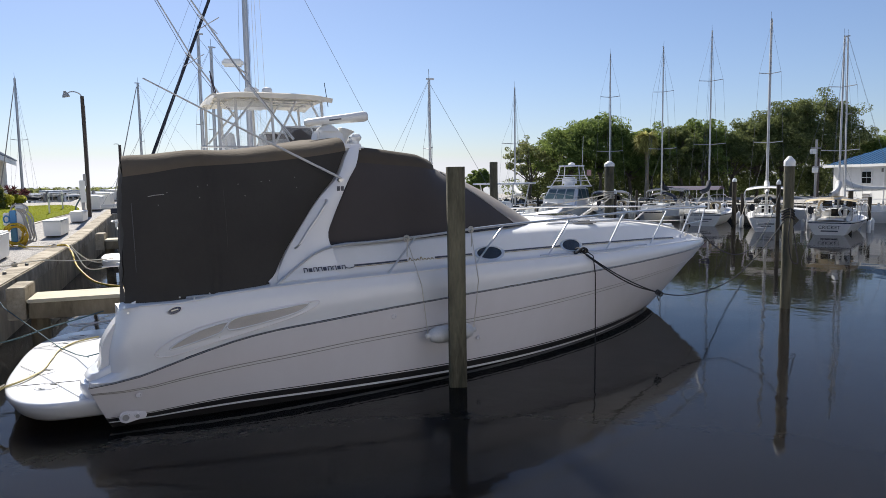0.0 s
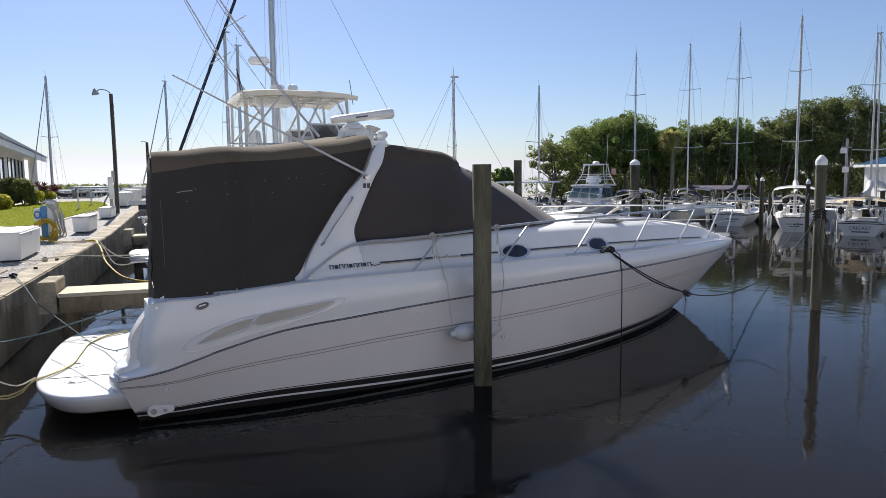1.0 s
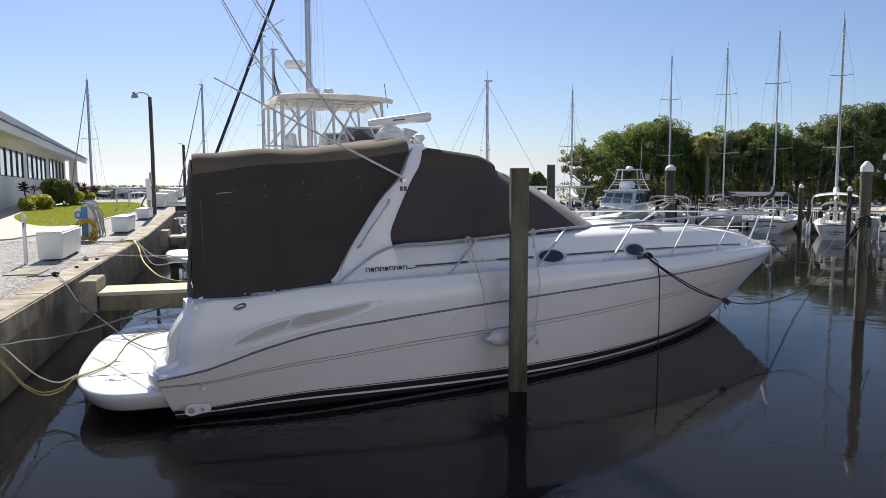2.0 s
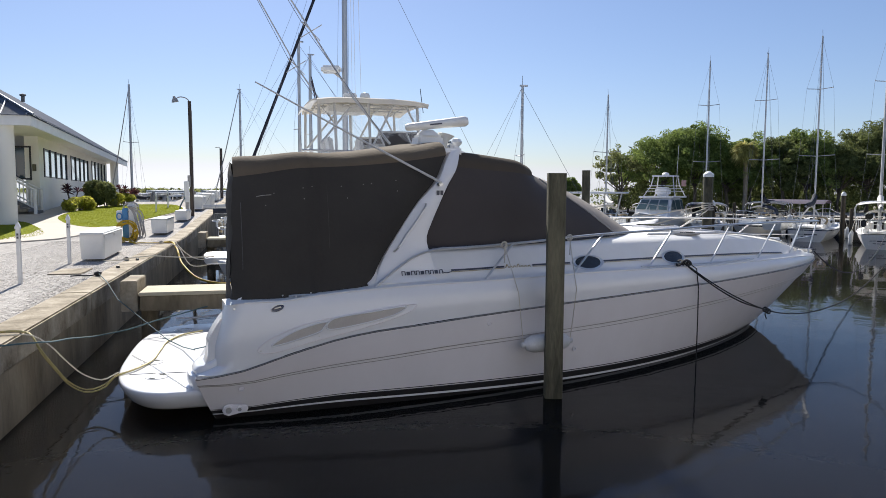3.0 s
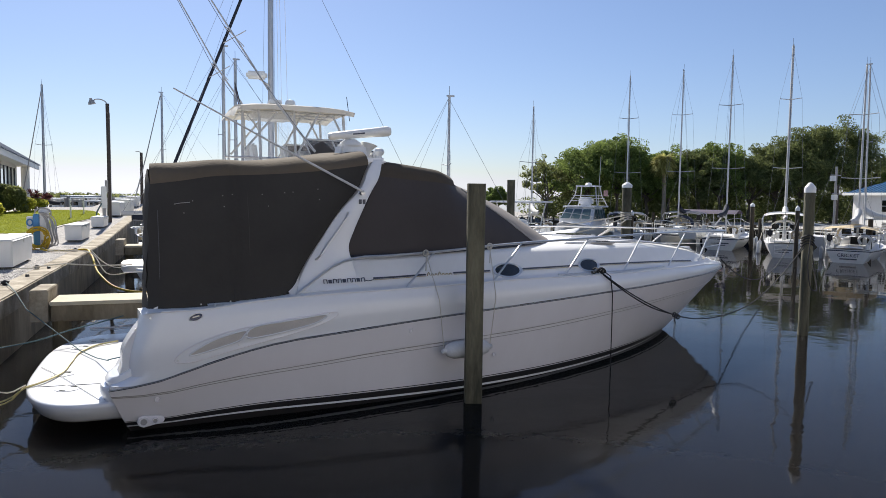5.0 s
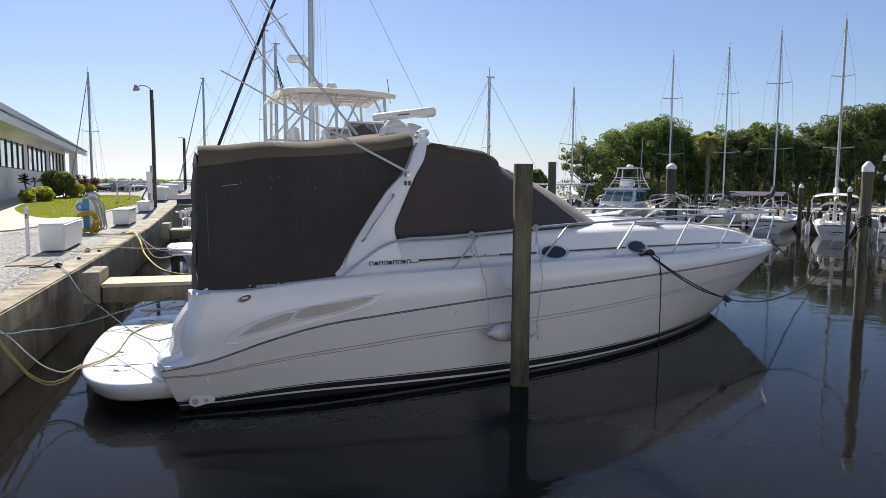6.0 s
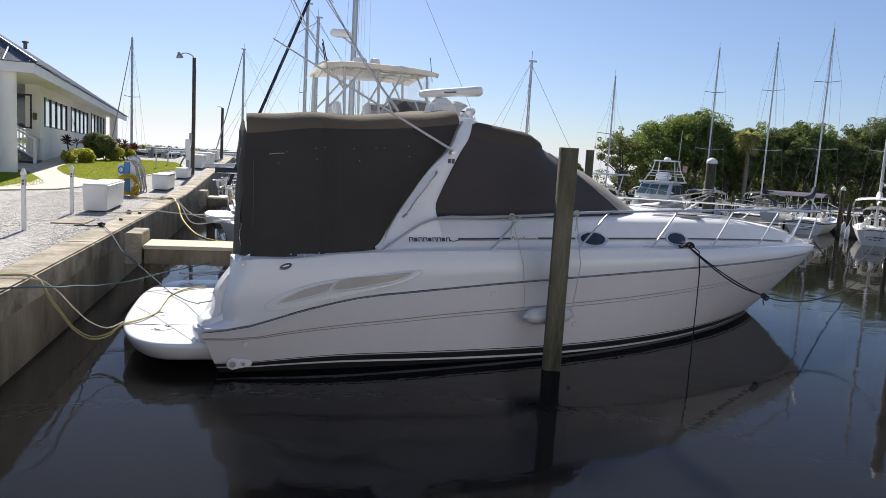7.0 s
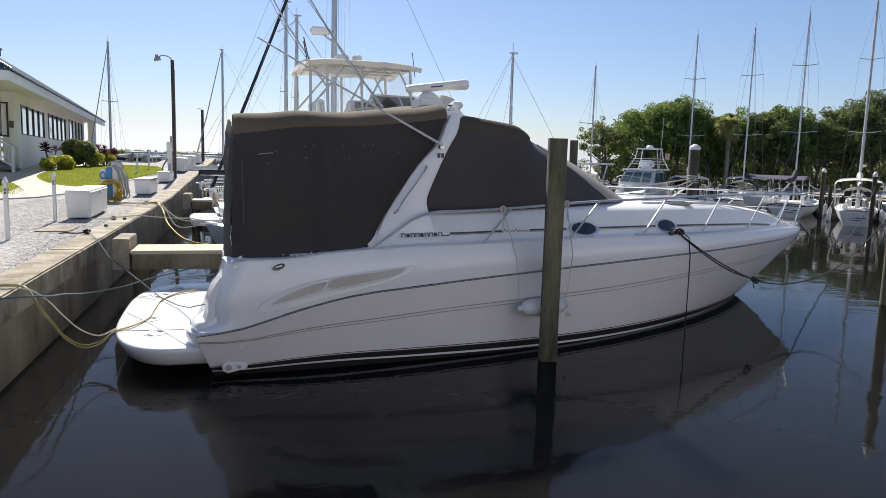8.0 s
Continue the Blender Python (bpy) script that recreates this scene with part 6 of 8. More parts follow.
for i, (x, y, h, sp, lf) in enumerate(T):
    tree(x, y, 0.7, (h - 0.7) * 0.95, sp, ("broad dense green tree on the far shore" if lf == 0 else "dark oak-like tree with an uneven crown" if lf == 1 else "thin dull-green tree with an open crown"), leaf_mats[lf], 20 + i, clumps=62 if lf != 2 else 30, per=480 if lf != 2 else 240, size=0.10, low=0.40)
palm(40.95, 30.5, 0.7, 6.2, 5)
# shaded understorey and far woods behind
rng2 = random.Random(77)
bm = bmesh.new()
for i in range(120):
    f = i / 120
    c = Vector((35.0 + 25 * f, 39.0 - 17.5 * f, 0)) + Vector((rng2.uniform(-0.5, 1.5), rng2.uniform(0, 2.0), rng2.uniform(0.9, 2.6)))
    leaf_cloud(bm, c, (1.0, 1.0, 0.8), 220, 0.13, rng2)
tagged(link("understorey", bm, leaf_mats[1], recalc=False), "dark shrubs in the shade under the trees", "shrubs", kind="stuff")
bm = bmesh.new()
for i in range(150):
    f = i / 150
    c = Vector((41.5 + 31 * f, 42.2 - 19 * f, 0)) + Vector((rng2.uniform(-1.5, 1.5), rng2.uniform(0, 4.0), rng2.uniform(1.2, 5.6)))
    leaf_cloud(bm, c, (1.7, 1.7, 1.3), 200, 0.22, rng2)
tagged(link("far_woods", bm, leaf_mats[1], recalc=False), "dense dark woods behind the shore trees", "woods", kind="stuff")

# ---- quay side: ground, lawn, path ----
def slope_z(y):
    return 1.0 + max(0.0, y - 14.0) * 0.03


def sheet(outline, lift, n=5):
    """A thin sheet laid on the gently rising ground."""
    bm = bmesh.new()
    top = [bm.verts.new((x, y, slope_z(y) + lift)) for x, y in outline]
    bot = [bm.verts.new((x, y, slope_z(y) - 0.25)) for x, y in outline]
    bm.faces.new(top)
    for i in range(len(top)):
        k = (i + 1) % len(top)
        bm.faces.new((top[i], top[k], bot[k], bot[i]))
    return bm


rows_g = []
for y in list(np.arange(-60, 14, 6.0)) + list(np.arange(14, 46, 2.0)):
    wide = 1.0 if y <= 34 else 0.045
    rows_g.append([(quay_x(y) - 0.36 - d * wide, y, slope_z(y) - 0.03 + 0.012 * noise.noise(Vector((d, y, 0)))) for d in (0.0, 0.5, 1.2, 2.4, 4.5, 9.0, 20.0, 60.0)])
solo("gravel_ground", grid(rows_g), gravel_mat, "pale crushed-shell gravel behind the quay edge", "gravel", kind="structure")
walk_out = [(-6.5, 12.0), (-4.2, 12.9), (-2.9, 14.1), (-1.4, 16.9), (-0.3, 21.5), (1.0, 26.0), (1.6, 29.0), (1.2, 31.5), (-1.0, 33.0), (-6.0, 34.0), (-12.0, 30.0), (-12.0, 12.0)]
solo("concrete_path", sheet(walk_out, 0.004), paving, "pale concrete path curving to the building steps", "path", kind="structure")
lawn_a = smooth_loop([(-3.70, 22.7), (-3.34, 20.4), (-2.96, 19.0), (-2.4, 17.9), (-1.75, 17.8), (-1.25, 18.7), (-0.22, 22.1), (1.0, 26.2), (1.30, 28.5), (0.96, 31.5), (-0.7, 32.0), (-2.2, 31.0), (-3.1, 28.0), (-3.6, 25.2)], 4)
solo("lawn", sheet(lawn_a, 0.03), grass_mat, "mown yellow-green lawn with a rounded edge", "lawn", kind="structure")
lawn_b = smooth_loop([(-3.40, 15.7), (-4.0, 18.5), (-4.8, 20.8), (-6.2, 20.6), (-8.5, 18.5), (-8.0, 14.2), (-5.0, 13.6), (-3.7, 14.3)], 4)
solo("lawn", sheet(lawn_b, 0.03), grass_mat, "mown yellow-green lawn beside the path", "lawn", kind="structure")
rng3 = random.Random(9)


def blades(outline, count, size):
    bm = bmesh.new()
    xs, ys = [p[0] for p in outline], [p[1] for p in outline]
    made = 0
    while made < count:
        x, y = rng3.uniform(min(xs), max(xs)), rng3.uniform(min(ys), max(ys))
        inside = False
        for (x0, y0), (x1, y1) in zip(outline, outline[1:] + outline[:1]):
            if (y0 > y) != (y1 > y) and x < (x1 - x0) * (y - y0) / (y1 - y0) + x0:
                inside = not inside
        if not inside:
            continue
        z = slope_z(y) + 0.03
        a = rng3.uniform(0, math.pi)
        w, h = 0.012, size * rng3.uniform(0.5, 1.2)
        vs = [bm.verts.new(q) for q in ((x - w * math.cos(a), y - w * math.sin(a), z), (x + w * math.cos(a), y + w * math.sin(a), z), (x + rng3.uniform(-0.03, 0.03), y + rng3.uniform(-0.03, 0.03), z + h))]
        bm.faces.new(vs)
        made += 1
    return bm


tagged(link("grass", blades(lawn_a, 14000, 0.03), grass_blade, recalc=False), "short mown grass blades", "grass", kind="stuff")
tagged(link("grass", blades(lawn_b, 6000, 0.03), grass_blade, recalc=False), "short mown grass blades", "grass", kind="stuff")
# loose stones on the near gravel
bm = bmesh.new()
for _ in range(20000):
    y = -2.0 + 15.5 * rng3.random() ** 1.2
    d = 0.40 + 3.1 * rng3.random() ** 1.3
    x = quay_x(y) - d
    s = rng3.uniform(0.006, 0.018)
    c = Vector((x, y, slope_z(y) - 0.028 + s * 0.06))
    q = Euler((rng3.uniform(-0.2, 0.2), rng3.uniform(-0.2, 0.2), rng3.uniform(0, 6))).to_matrix()
    vs = [bm.verts.new(c + q @ Vector(v_) * s) for v_ in ((1, 0, 0), (-0.8, 0.3, 0), (0, 1.1, 0.1), (0.1, -0.9, 0), (0, 0.1, 0.38), (0, 0, -0.6))]
    for f in ((0, 2, 4), (2, 1, 4), (1, 3, 4), (3, 0, 4), (2, 0, 5), (1, 2, 5), (3, 1, 5), (0, 3, 5)):
        bm.faces.new([vs[k] for k in f])
tagged(link("gravel", bm, stone_mat, recalc=False), "loose pale shell and stone chips", "gravel", kind="stuff")


def dock_box(x, y, w, l, h, rz, label):
    z = slope_z(y) - 0.02
    d = thing("dock_box", label, "dock box", pose(x, y, z, 0, 0, rz), group="dock boxes along the quay")
    bm = bmesh.new()
    rr = []
    for f, g in ((0.06, 0.88), (0.09, 0.90), (0.88, 0.985), (0.90, 0.985)):
        rr.append([(sx * w / 2 * g, sy * l / 2 * (1 - (1 - g) * w / l), h * f) for sx, sy in ((-1, -1), (1, -1), (1, 1), (-1, 1))])
    grid(rr, bm, close=True)
    bm.faces.new([bm.verts.new(p) for p in reversed(rr[0])])
    bmesh.ops.bevel(bm, geom=[e for e in bm.edges if abs(e.verts[0].co.z - e.verts[1].co.z) > 0.1], offset=0.03, segments=2, affect="EDGES")
    part("tub", bm, white_plastic, d, "", True)
    lid = part("lid", box((w * 1.06, l * 1.03, h * 0.13), (0, 0, h * 0.94), 0, 0.035), white_plastic, d, "overhanging white lid", True)
    part("lid_panel", box((w * 0.78, l * 0.86, h * 0.03), (0, 0, h * 1.005), 0, 0.015), white_plastic, lid, "", True)
    for s_ in (-1, 1):
        part("skid", box((w * 0.8, 0.09, h * 0.07), (0, s_ * l * 0.34, h * 0.03)), pile_dark, d)
    part("latch", box((0.02, 0.08, 0.07), (w * 0.51, 0, h * 0.84), 0, 0.004), steel, d)
    return d


RZ = -math.degrees(math.atan(QK))
dock_box(-1.40, 8.15, 0.50, 2.25, 0.60, RZ + 2, "white fibreglass dock box on the gravel")
dock_box(0.06, 15.6, 0.50, 1.75, 0.50, RZ, "white dock box beside the power pedestal")
dock_box(0.96, 21.0, 0.46, 1.6, 0.40, RZ, "white dock box near the lamp post")
dock_box(2.0, 28.0, 0.62, 2.4, 0.66, RZ, "white dock box past the lamp post")
dock_box(2.72, 31.2, 0.62, 2.4, 0.66, RZ, "white dock box past the lamp post")
dock_box(3.5, 36.5, 0.62, 2.2, 0.62, RZ, "white dock box far along the quay")


def stake(x, y, h):
    z = slope_z(y)
    s = thing("marker_post", "slim white plastic post with a pointed top in the gravel", "post", pose(x, y, z, 0, 0, RZ), group="white marker posts")
    bm = box((0.062, 0.062, h), (0, 0, h / 2 - 0.05), 0, 0.008)
    part("shaft", bm, white_plastic, s)
    bm = bmesh.new()
    grid([[(a * r, b * r, zz) for a, b in ((-1, -1), (1, -1), (1, 1), (-1, 1))] for r, zz in ((0.038, h - 0.05), (0.038, h - 0.02), (0.016, h + 0.045), (0.004, h + 0.065))], bm, close=True)
    part("cap", bm, white_plastic, s)
    for k in range(2):
        part("lettering", box((0.004, 0.03, 0.035), (0.037, 0.0, h - 0.14 - 0.05 * k)), dark_ink, s)
        part("lettering", box((0.03, 0.004, 0.035), (0.0, -0.037, h - 0.14 - 0.05 * k)), dark_ink, s)
    return s


for x, y, h in ((-1.95, 6.75, 0.92), (-2.40, 3.65, 0.92), (-2.75, 0.7, 0.92), (0.02, 25.6, 0.85), (0.62, 28.6, 0.85)):
    stake(x, y, h)

# power and water pedestal with coiled hose and cords
pd = thing("power_pedestal", "blue and white dock power pedestal with coiled hose and yellow cord", "pedestal", pose(-0.93, 12.6, 0.98, 0, 0, RZ))
part("post", box((0.20, 0.20, 1.0), (0.12, 0, 0.5), 0, 0.02), white_plastic, pd, "", True)
part("cap", lathe([(0.13, 0.98), (0.15, 1.02), (0.10, 1.10), (0.001, 1.13)], 14), white_plastic, pd).matrix_local = Matrix.Translation((0.12, 0, 0))
part("blue_panel", box((0.16, 0.10, 0.92), (-0.06, -0.06, 0.50), 0, 0.02), blue_plastic, pd, "blue cover panel")
part("meter_box", box((0.17, 0.12, 0.34), (-0.22, 0.0, 0.72), 0, 0.02), white_plastic, pd, "white meter box")
part("hose_reel", tube([(-0.22 + 0.07 * math.cos(a), -0.085, 0.72 + 0.09 * math.sin(a)) for a in np.linspace(0, 6.28, 16)], 0.02, 6), blue_plastic, pd)
for i in range(7):
    o = 0.045 * i
    part("hose_coil", tube(path3([(0.02 + o * 0.4, -0.13 - 0.02 * i, 1.0), (0.13 + o * 0.8, -0.15, 0.88 - 0.03 * (i % 3)), (0.24 + o * 0.8, -0.16 - 0.02 * i, 0.45 + 0.05 * (i % 2)), (0.30 + o * 0.5, -0.2, 0.10 + 0.04 * (i % 3)), (0.20 + o * 0.4, -0.22, 0.0 + 0.02 * i), (0.12 - o * 0.2, -0.20, 0.2 + 0.05 * (i % 2))], 18), 0.018, 6), hose_grey, pd, "grey water hose loop" if i == 0 else "")
part("hose_loop", tube([(0.10 + 0.20 * math.cos(a), -0.12 + 0.01 * a, 0.98 + 0.14 * math.sin(a)) for a in np.linspace(0, 9.0, 26)], 0.02, 6), hose_grey, pd)
for i in range(8):
    part("cord_coil", tube([(0.05 * math.sin(i * 2.1) + (0.30 + 0.03 * math.cos(i * 1.7)) * math.cos(a) * 0.8, -0.20 - 0.028 * i + 0.02 * math.sin(2 * a + i), 0.30 + 0.05 * math.cos(i * 2.7) + (0.26 + 0.03 * math.sin(i * 1.3)) * math.sin(a)) for a in np.linspace(0.3, 6.4, 22)], 0.02, 6), yellow_cord, pd, "yellow shore-power cord" if i == 0 else "")

# yellow cord along the coping to the next boat
bm = tube(path3([(-0.95, 12.2, 1.06), (-0.7, 11.2, 1.03), (-0.25, 11.0, 1.03), (0.12, 11.2, 1.04), (0.24, 10.6, 0.95), (0.38, 9.4, 0.55), (0.75, 8.6, 0.28), (1.35, 8.2, 0.22), (2.0, 8.1, 0.35), (2.6, 8.2, 0.6)], 50), 0.026, 7)
solo("shore_cable", bm, yellow_cord, "thick yellow shore-power cord over the quay edge", "cord", smooth=True)
bm = tube(path3([(-0.9, 12.3, 1.05), (-0.5, 10.9, 1.03), (0.05, 10.8, 1.03), (0.30, 10.2, 0.95), (0.55, 9.6, 0.55), (1.0, 9.0, 0.62), (1.6, 8.8, 0.80)], 30), 0.014, 6)
solo("mooring_line", bm, rope_white, "pale line over the quay edge", "rope", smooth=True)

# lamp post with a bracket lamp
LX, LY = 1.45, 23.4
lp = thing("lamp_post", "dark wooden lamp post with a curved bracket and a small lamp", "street lamp", pose(LX, LY, slope_z(LY) - 0.05))
part("pole", tube([(0, 0, -0.3), (0.02, 0.0, 2.5), (0.0, 0.0, 5.0)], 0.088, 10, r2=0.072), pole_wood, lp, "", True)
part("bracket", tube(path3([(0, 0, 4.82), (-0.05, 0, 5.05), (-0.25, 0.02, 5.16), (-0.46, 0.04, 5.14), (-0.56, 0.05, 5.06)], 14), 0.022, 6), hose_grey, lp, "curved metal bracket", True)
head = part("lamp_head", lathe([(0.001, 0.12), (0.05, 0.11), (0.06, 0.05), (0.13, -0.06), (0.15, -0.14), (0.13, -0.14), (0.001, -0.10)], 14), hose_grey, lp, "small bell-shaped lamp", True)
head.matrix_local = pose(-0.60, 0.05, 5.08, 0, -12, 0)
part("conduit", tube([(0.085, -0.05, 0.2), (0.075, -0.05, 4.6)], 0.014, 6), hose_grey, lp)
part("meter", box((0.12, 0.14, 0.5), (-0.10, -0.08, 1.55), 0, 0.01), hose_grey, lp)
wp = thing("meter_cabinet", "tall white electric meter cabinet beside the lamp post", "cabinet", pose(1.22, 22.9, slope_z(23)))
part("cabinet", box((0.20, 0.22, 0.9), (0, 0, 1.05), 0, 0.02), white_plastic, wp)
part("leg", box((0.13, 0.14, 0.7), (0, 0, 0.33), 0, 0.01), hose_grey, wp)
part("cable", tube(path3([(-0.1, -0.16, 0.8), (-0.3, -0.2, 0.3), (-0.15, -0.22, 0.0)], 10), 0.03, 6), rope_teal, wp)
lp2 = thing("lamp_post", "dark wooden lamp post far along the quay", "street lamp", pose(4.4, 40.5, 1.4))
part("pole", tube([(0, 0, -0.3), (0, 0, 3.7)], 0.11, 8, r2=0.09), pole_wood, lp2, "", True)
part("bracket", tube(path3([(0, 0, 3.6), (-0.1, 0, 3.75), (-0.35, 0, 3.75)], 8), 0.022, 6), hose_grey, lp2)

# mooring gear on the quay edge
for i, (y, dx) in enumerate(((3.99, -0.30), (6.56, -0.32), (11.0, -0.28), (17.0, -0.28))):
    rg_ = thing("mooring_ring", "black line made fast to a ring on the coping", "mooring ring", pose(quay_x(y) + dx, y, 1.01), group="mooring rings")
    part("ring", tube([(0.038 * math.cos(a), 0.0, 0.035 + 0.038 * math.sin(a)) for a in np.linspace(0, 6.28, 17)], 0.012, 6), rubber, rg_)
    for k in range(3):
        part("turn", tube([((0.036 + 0.010 * k) * math.cos(a), (0.034 + 0.008 * k) * math.sin(a), 0.02 + 0.018 * k) for a in np.linspace(0, 6.28, 15)], 0.013, 6), rope_black if i == 0 else rope_white, rg_)
    part("tail", tube(path3([(0.0, 0.0, 0.03), (-0.18, -0.05, 0.02), (-0.30, 0.04, 0.02), (-0.42, -0.02, 0.02)], 10), 0.012, 6), rope_black if i == 0 else rope_white, rg_)
for y, dx in ((6.6, -0.12), (5.2, -0.22)):
    bm = lathe([(0.001, 0.05), (0.03, 0.045), (0.035, 0.0)], 8)
    solo("old_bolt", bm, rubber, "rusty stud in the concrete coping", "stud", m=pose(quay_x(y) + dx, y, 1.01))

solo("paving_slab", box((0.56, 0.86, 0.10), (-1.80, 5.15, 0.942), RZ, 0.008), concrete, "pale concrete slab set in the gravel", "paving slab")
bm = bmesh.new()
for k in range(9):
    rr_k = 0.10 + 0.018 * (k % 4)
    tube([(-2.28 + rr_k * math.cos(a), -0.80 + rr_k * math.sin(a) * 1.1, 1.03 + 0.022 * k + 0.012 * math.sin(3 * a + k)) for a in np.linspace(0.2 * k, 6.3 + 0.2 * k, 22)], 0.014, 6, bm)
solo("rope_coil", bm, rope_blue, "heap of coiled blue rope on the coping", "rope", smooth=True)
# lines from the yacht's stern
b_hook = YM @ Vector((-0.10, -1.06, 0.74))
solo("stern_line", tube([(quay_x(3.99) - 0.29, 3.99, 1.06), (quay_x(2.9) + 0.07, 2.9, 1.03), (quay_x(2.18) + 0.36, 2.18, 0.85), (-0.27, 0.82, 0.456), (-0.10, 0.25, 0.46), (0.01, -0.35, 0.54), (-0.02, -0.8, 0.65), b_hook], 0.007, 6), rope_teal, "dark stern line from the quay to the yacht", "rope", smooth=True)
solo("stern_line", tube(path3([(-2.3, -1.7, 1.0), (-1.75, -1.62, 1.02), (-1.58, -1.5, 1.0), (-1.46, -1.0, 0.90), (-1.37, -0.44, 0.81), (-1.27, 0.3, 0.67), (-1.13, 0.92, 0.56), (-0.78, 1.15, 0.57), (-0.40, 1.41, 0.63), (0.01, 1.69, 0.67), (0.46, 2.0, 0.72), (0.9, 2.0, 0.80), (1.5, 1.9, 0.95)], 44), 0.010, 6), rope_teal, "teal mooring line sagging over the water", "rope", smooth=True)
for k, mt in ((0.0, hose_mat), (0.03, hose_mat)):
    solo("water_hose", tube(path3([(-2.9, -0.75 + k, 1.0), (-2.03, -0.89 + k, 1.015), (-1.83, -0.90 + k, 1.02), (-1.67, -1.02 + k, 1.0), (-1.57, -1.10, 0.85 - k), (-1.44, -1.04, 0.62 - k), (-1.31, -0.97, 0.42 - k), (-1.15, -0.94, 0.32 - k), (-0.98, -0.90, 0.35 - k), (-0.86, -0.87 + k, 0.43), (-0.76, -0.81 + k, 0.443), (-0.52, -0.43 + k, 0.443), (-0.38, 0.21 + k, 0.443), (-0.25, 0.81 + k, 0.443), (-0.04, 1.16 + k, 0.443), (0.23, 1.31 + k, 0.45)], 70), 0.009, 6), mt, "faded yellow hose from the quay over the swim platform", "hose", smooth=True)
solo("stern_line", tube(path3([(-2.6, -1.0, 1.0), (-1.9, -1.08, 1.015), (-1.62, -1.13, 1.0), (-1.49, -1.13, 0.90), (-1.33, -1.08, 0.69), (-1.17, -1.02, 0.51), (-1.0, -0.95, 0.42), (-0.84, -0.84, 0.46)], 30), 0.008, 6), rope_white, "thin pale line hanging off the quay", "rope", smooth=True)
solo("thin_line", tube([(YM @ Vector((-0.48, -1.72, 0.432))), (YM @ Vector((-0.80, -0.55, 0.434))), (YM @ Vector((-1.02, 0.1, 0.434)))], 0.004, 5), hose_grey, "thin grey cord lying over the swim platform", "rope", smooth=True)
# spring line from the bow cleat
c_bow = YM @ Vector((6.08, -1.86, 1.54))
solo("bow_spring_line", tube(path3([c_bow, YM @ Vector((6.25, -2.0, 1.38)), (7.35, -1.95, 0.98), (8.2, -1.85, 0.72), (8.9, -1.75, 0.66), (9.9, -1.65, 0.80), (10.9, -1.52, 1.25), (11.62, -1.45, 1.75)], 50), 0.009, 6), rope_black, "black spring line from the yacht to the capped pile", "rope", smooth=True)
solo("bow_spring_splice", tube(path3([c_bow + Vector((0.02, 0, -0.02)), YM @ Vector((6.3, -2.0, 1.33)), (7.3, -1.96, 0.965), (7.9, -1.90, 0.79)], 24), 0.010, 6), rope_black, "doubled spliced eye of the black spring line", "rope", smooth=True)
solo("hanging_line", tube([YM @ Vector((6.16, -1.88, 1.53)), YM @ Vector((6.25, -1.94, 1.45)), YM @ Vector((6.30, -1.935, 1.18)), YM @ Vector((6.31, -1.93, 0.8)), YM @ Vector((6.31, -1.93, 0.3)), YM @ Vector((6.31, -1.93, -0.1))], 0.008, 6), rope_black, "black line end hanging down the hull", "rope", smooth=True)
kn = bmesh.new()
for k in range(4):
    tube([(6.08 + 0.05 * k - 0.07 + 0.03 * math.cos(a), -1.86 + 0.05 * math.sin(a), 1.535 + 0.035 * math.cos(a + k)) for a in np.linspace(0, 6.28, 13)], 0.016, 6, kn)
bmesh.ops.transform(kn, matrix=YM, verts=kn.verts)
sk = bmesh.new()
for k in range(3):
    tube([(7.85 + 0.04 * k + 0.012 * math.cos(a), -1.905 + 0.030 * math.sin(a), 0.805 - 0.02 * k + 0.030 * math.cos(a)) for a in np.linspace(0, 6.28, 11)], 0.012, 6, sk)
tube([(7.86, -1.91, 0.80), (7.83, -1.93, 0.73), (7.85, -1.94, 0.67)], 0.009, 5, sk)
solo("rope_knot", sk, rope_black, "knot in the black spring line", "rope", smooth=True)
solo("cleat_hitch", kn, rope_black, "black rope hitched round the deck cleat", "rope", smooth=True)
solo("bow_line", tube(sag(YM @ Vector((10.75, -0.20, 1.40)), (23.9, 7.2, 1.9), 1.15, 24), 0.013, 6), rope_black, "black bow line to a far pile", "rope", smooth=True)
solo("pile_line", tube(path3([(11.60, -1.58, 1.95), (11.45, -1.66, 1.3), (11.50, -1.70, 1.0), (11.72, -1.66, 0.95), (11.9, -1.5, 1.2), (11.84, -1.42, 1.8)], 24), 0.011, 6), rope_black, "black line looped down the capped pile", "rope", smooth=True)
for k in range(4):
    solo("pile_wrap", tube([(11.70 + 0.106 * math.cos(a), -1.45 + 0.106 * math.sin(a), 1.78 + 0.05 * k + 0.03 * math.sin(a * 2)) for a in np.linspace(0, 6.28, 20)], 0.014, 6), rope_black, "turn of black rope round the capped pile", "rope", smooth=True)
for k in range(4):
    solo("pile_wrap", tube([(16.40 + 0.172 * math.cos(a), 8.34 + 0.172 * math.sin(a), 1.88 + 0.07 * k) for a in np.linspace(0, 6.28, 20)], 0.022, 6), rope_white, "turn of pale rope round the thick pile", "rope", smooth=True)
for a, b, d in (((16.4, 8.2, 2.0), (13.2, 8.2, 1.35), 0.1), ((16.4, 8.2, 1.95), (12.6, 6.8, 1.2), 0.2), ((16.4, 8.2, 2.05), (12.0, 8.4, 1.55), 0.05), ((16.5, 8.4, 1.9), (18.6, 11.0, 1.1), 0.3)):
    solo("mooring_line", tube(sag(a, b, d), 0.02, 6), rope_white, "pale mooring line on the thick pile", "rope", smooth=True)
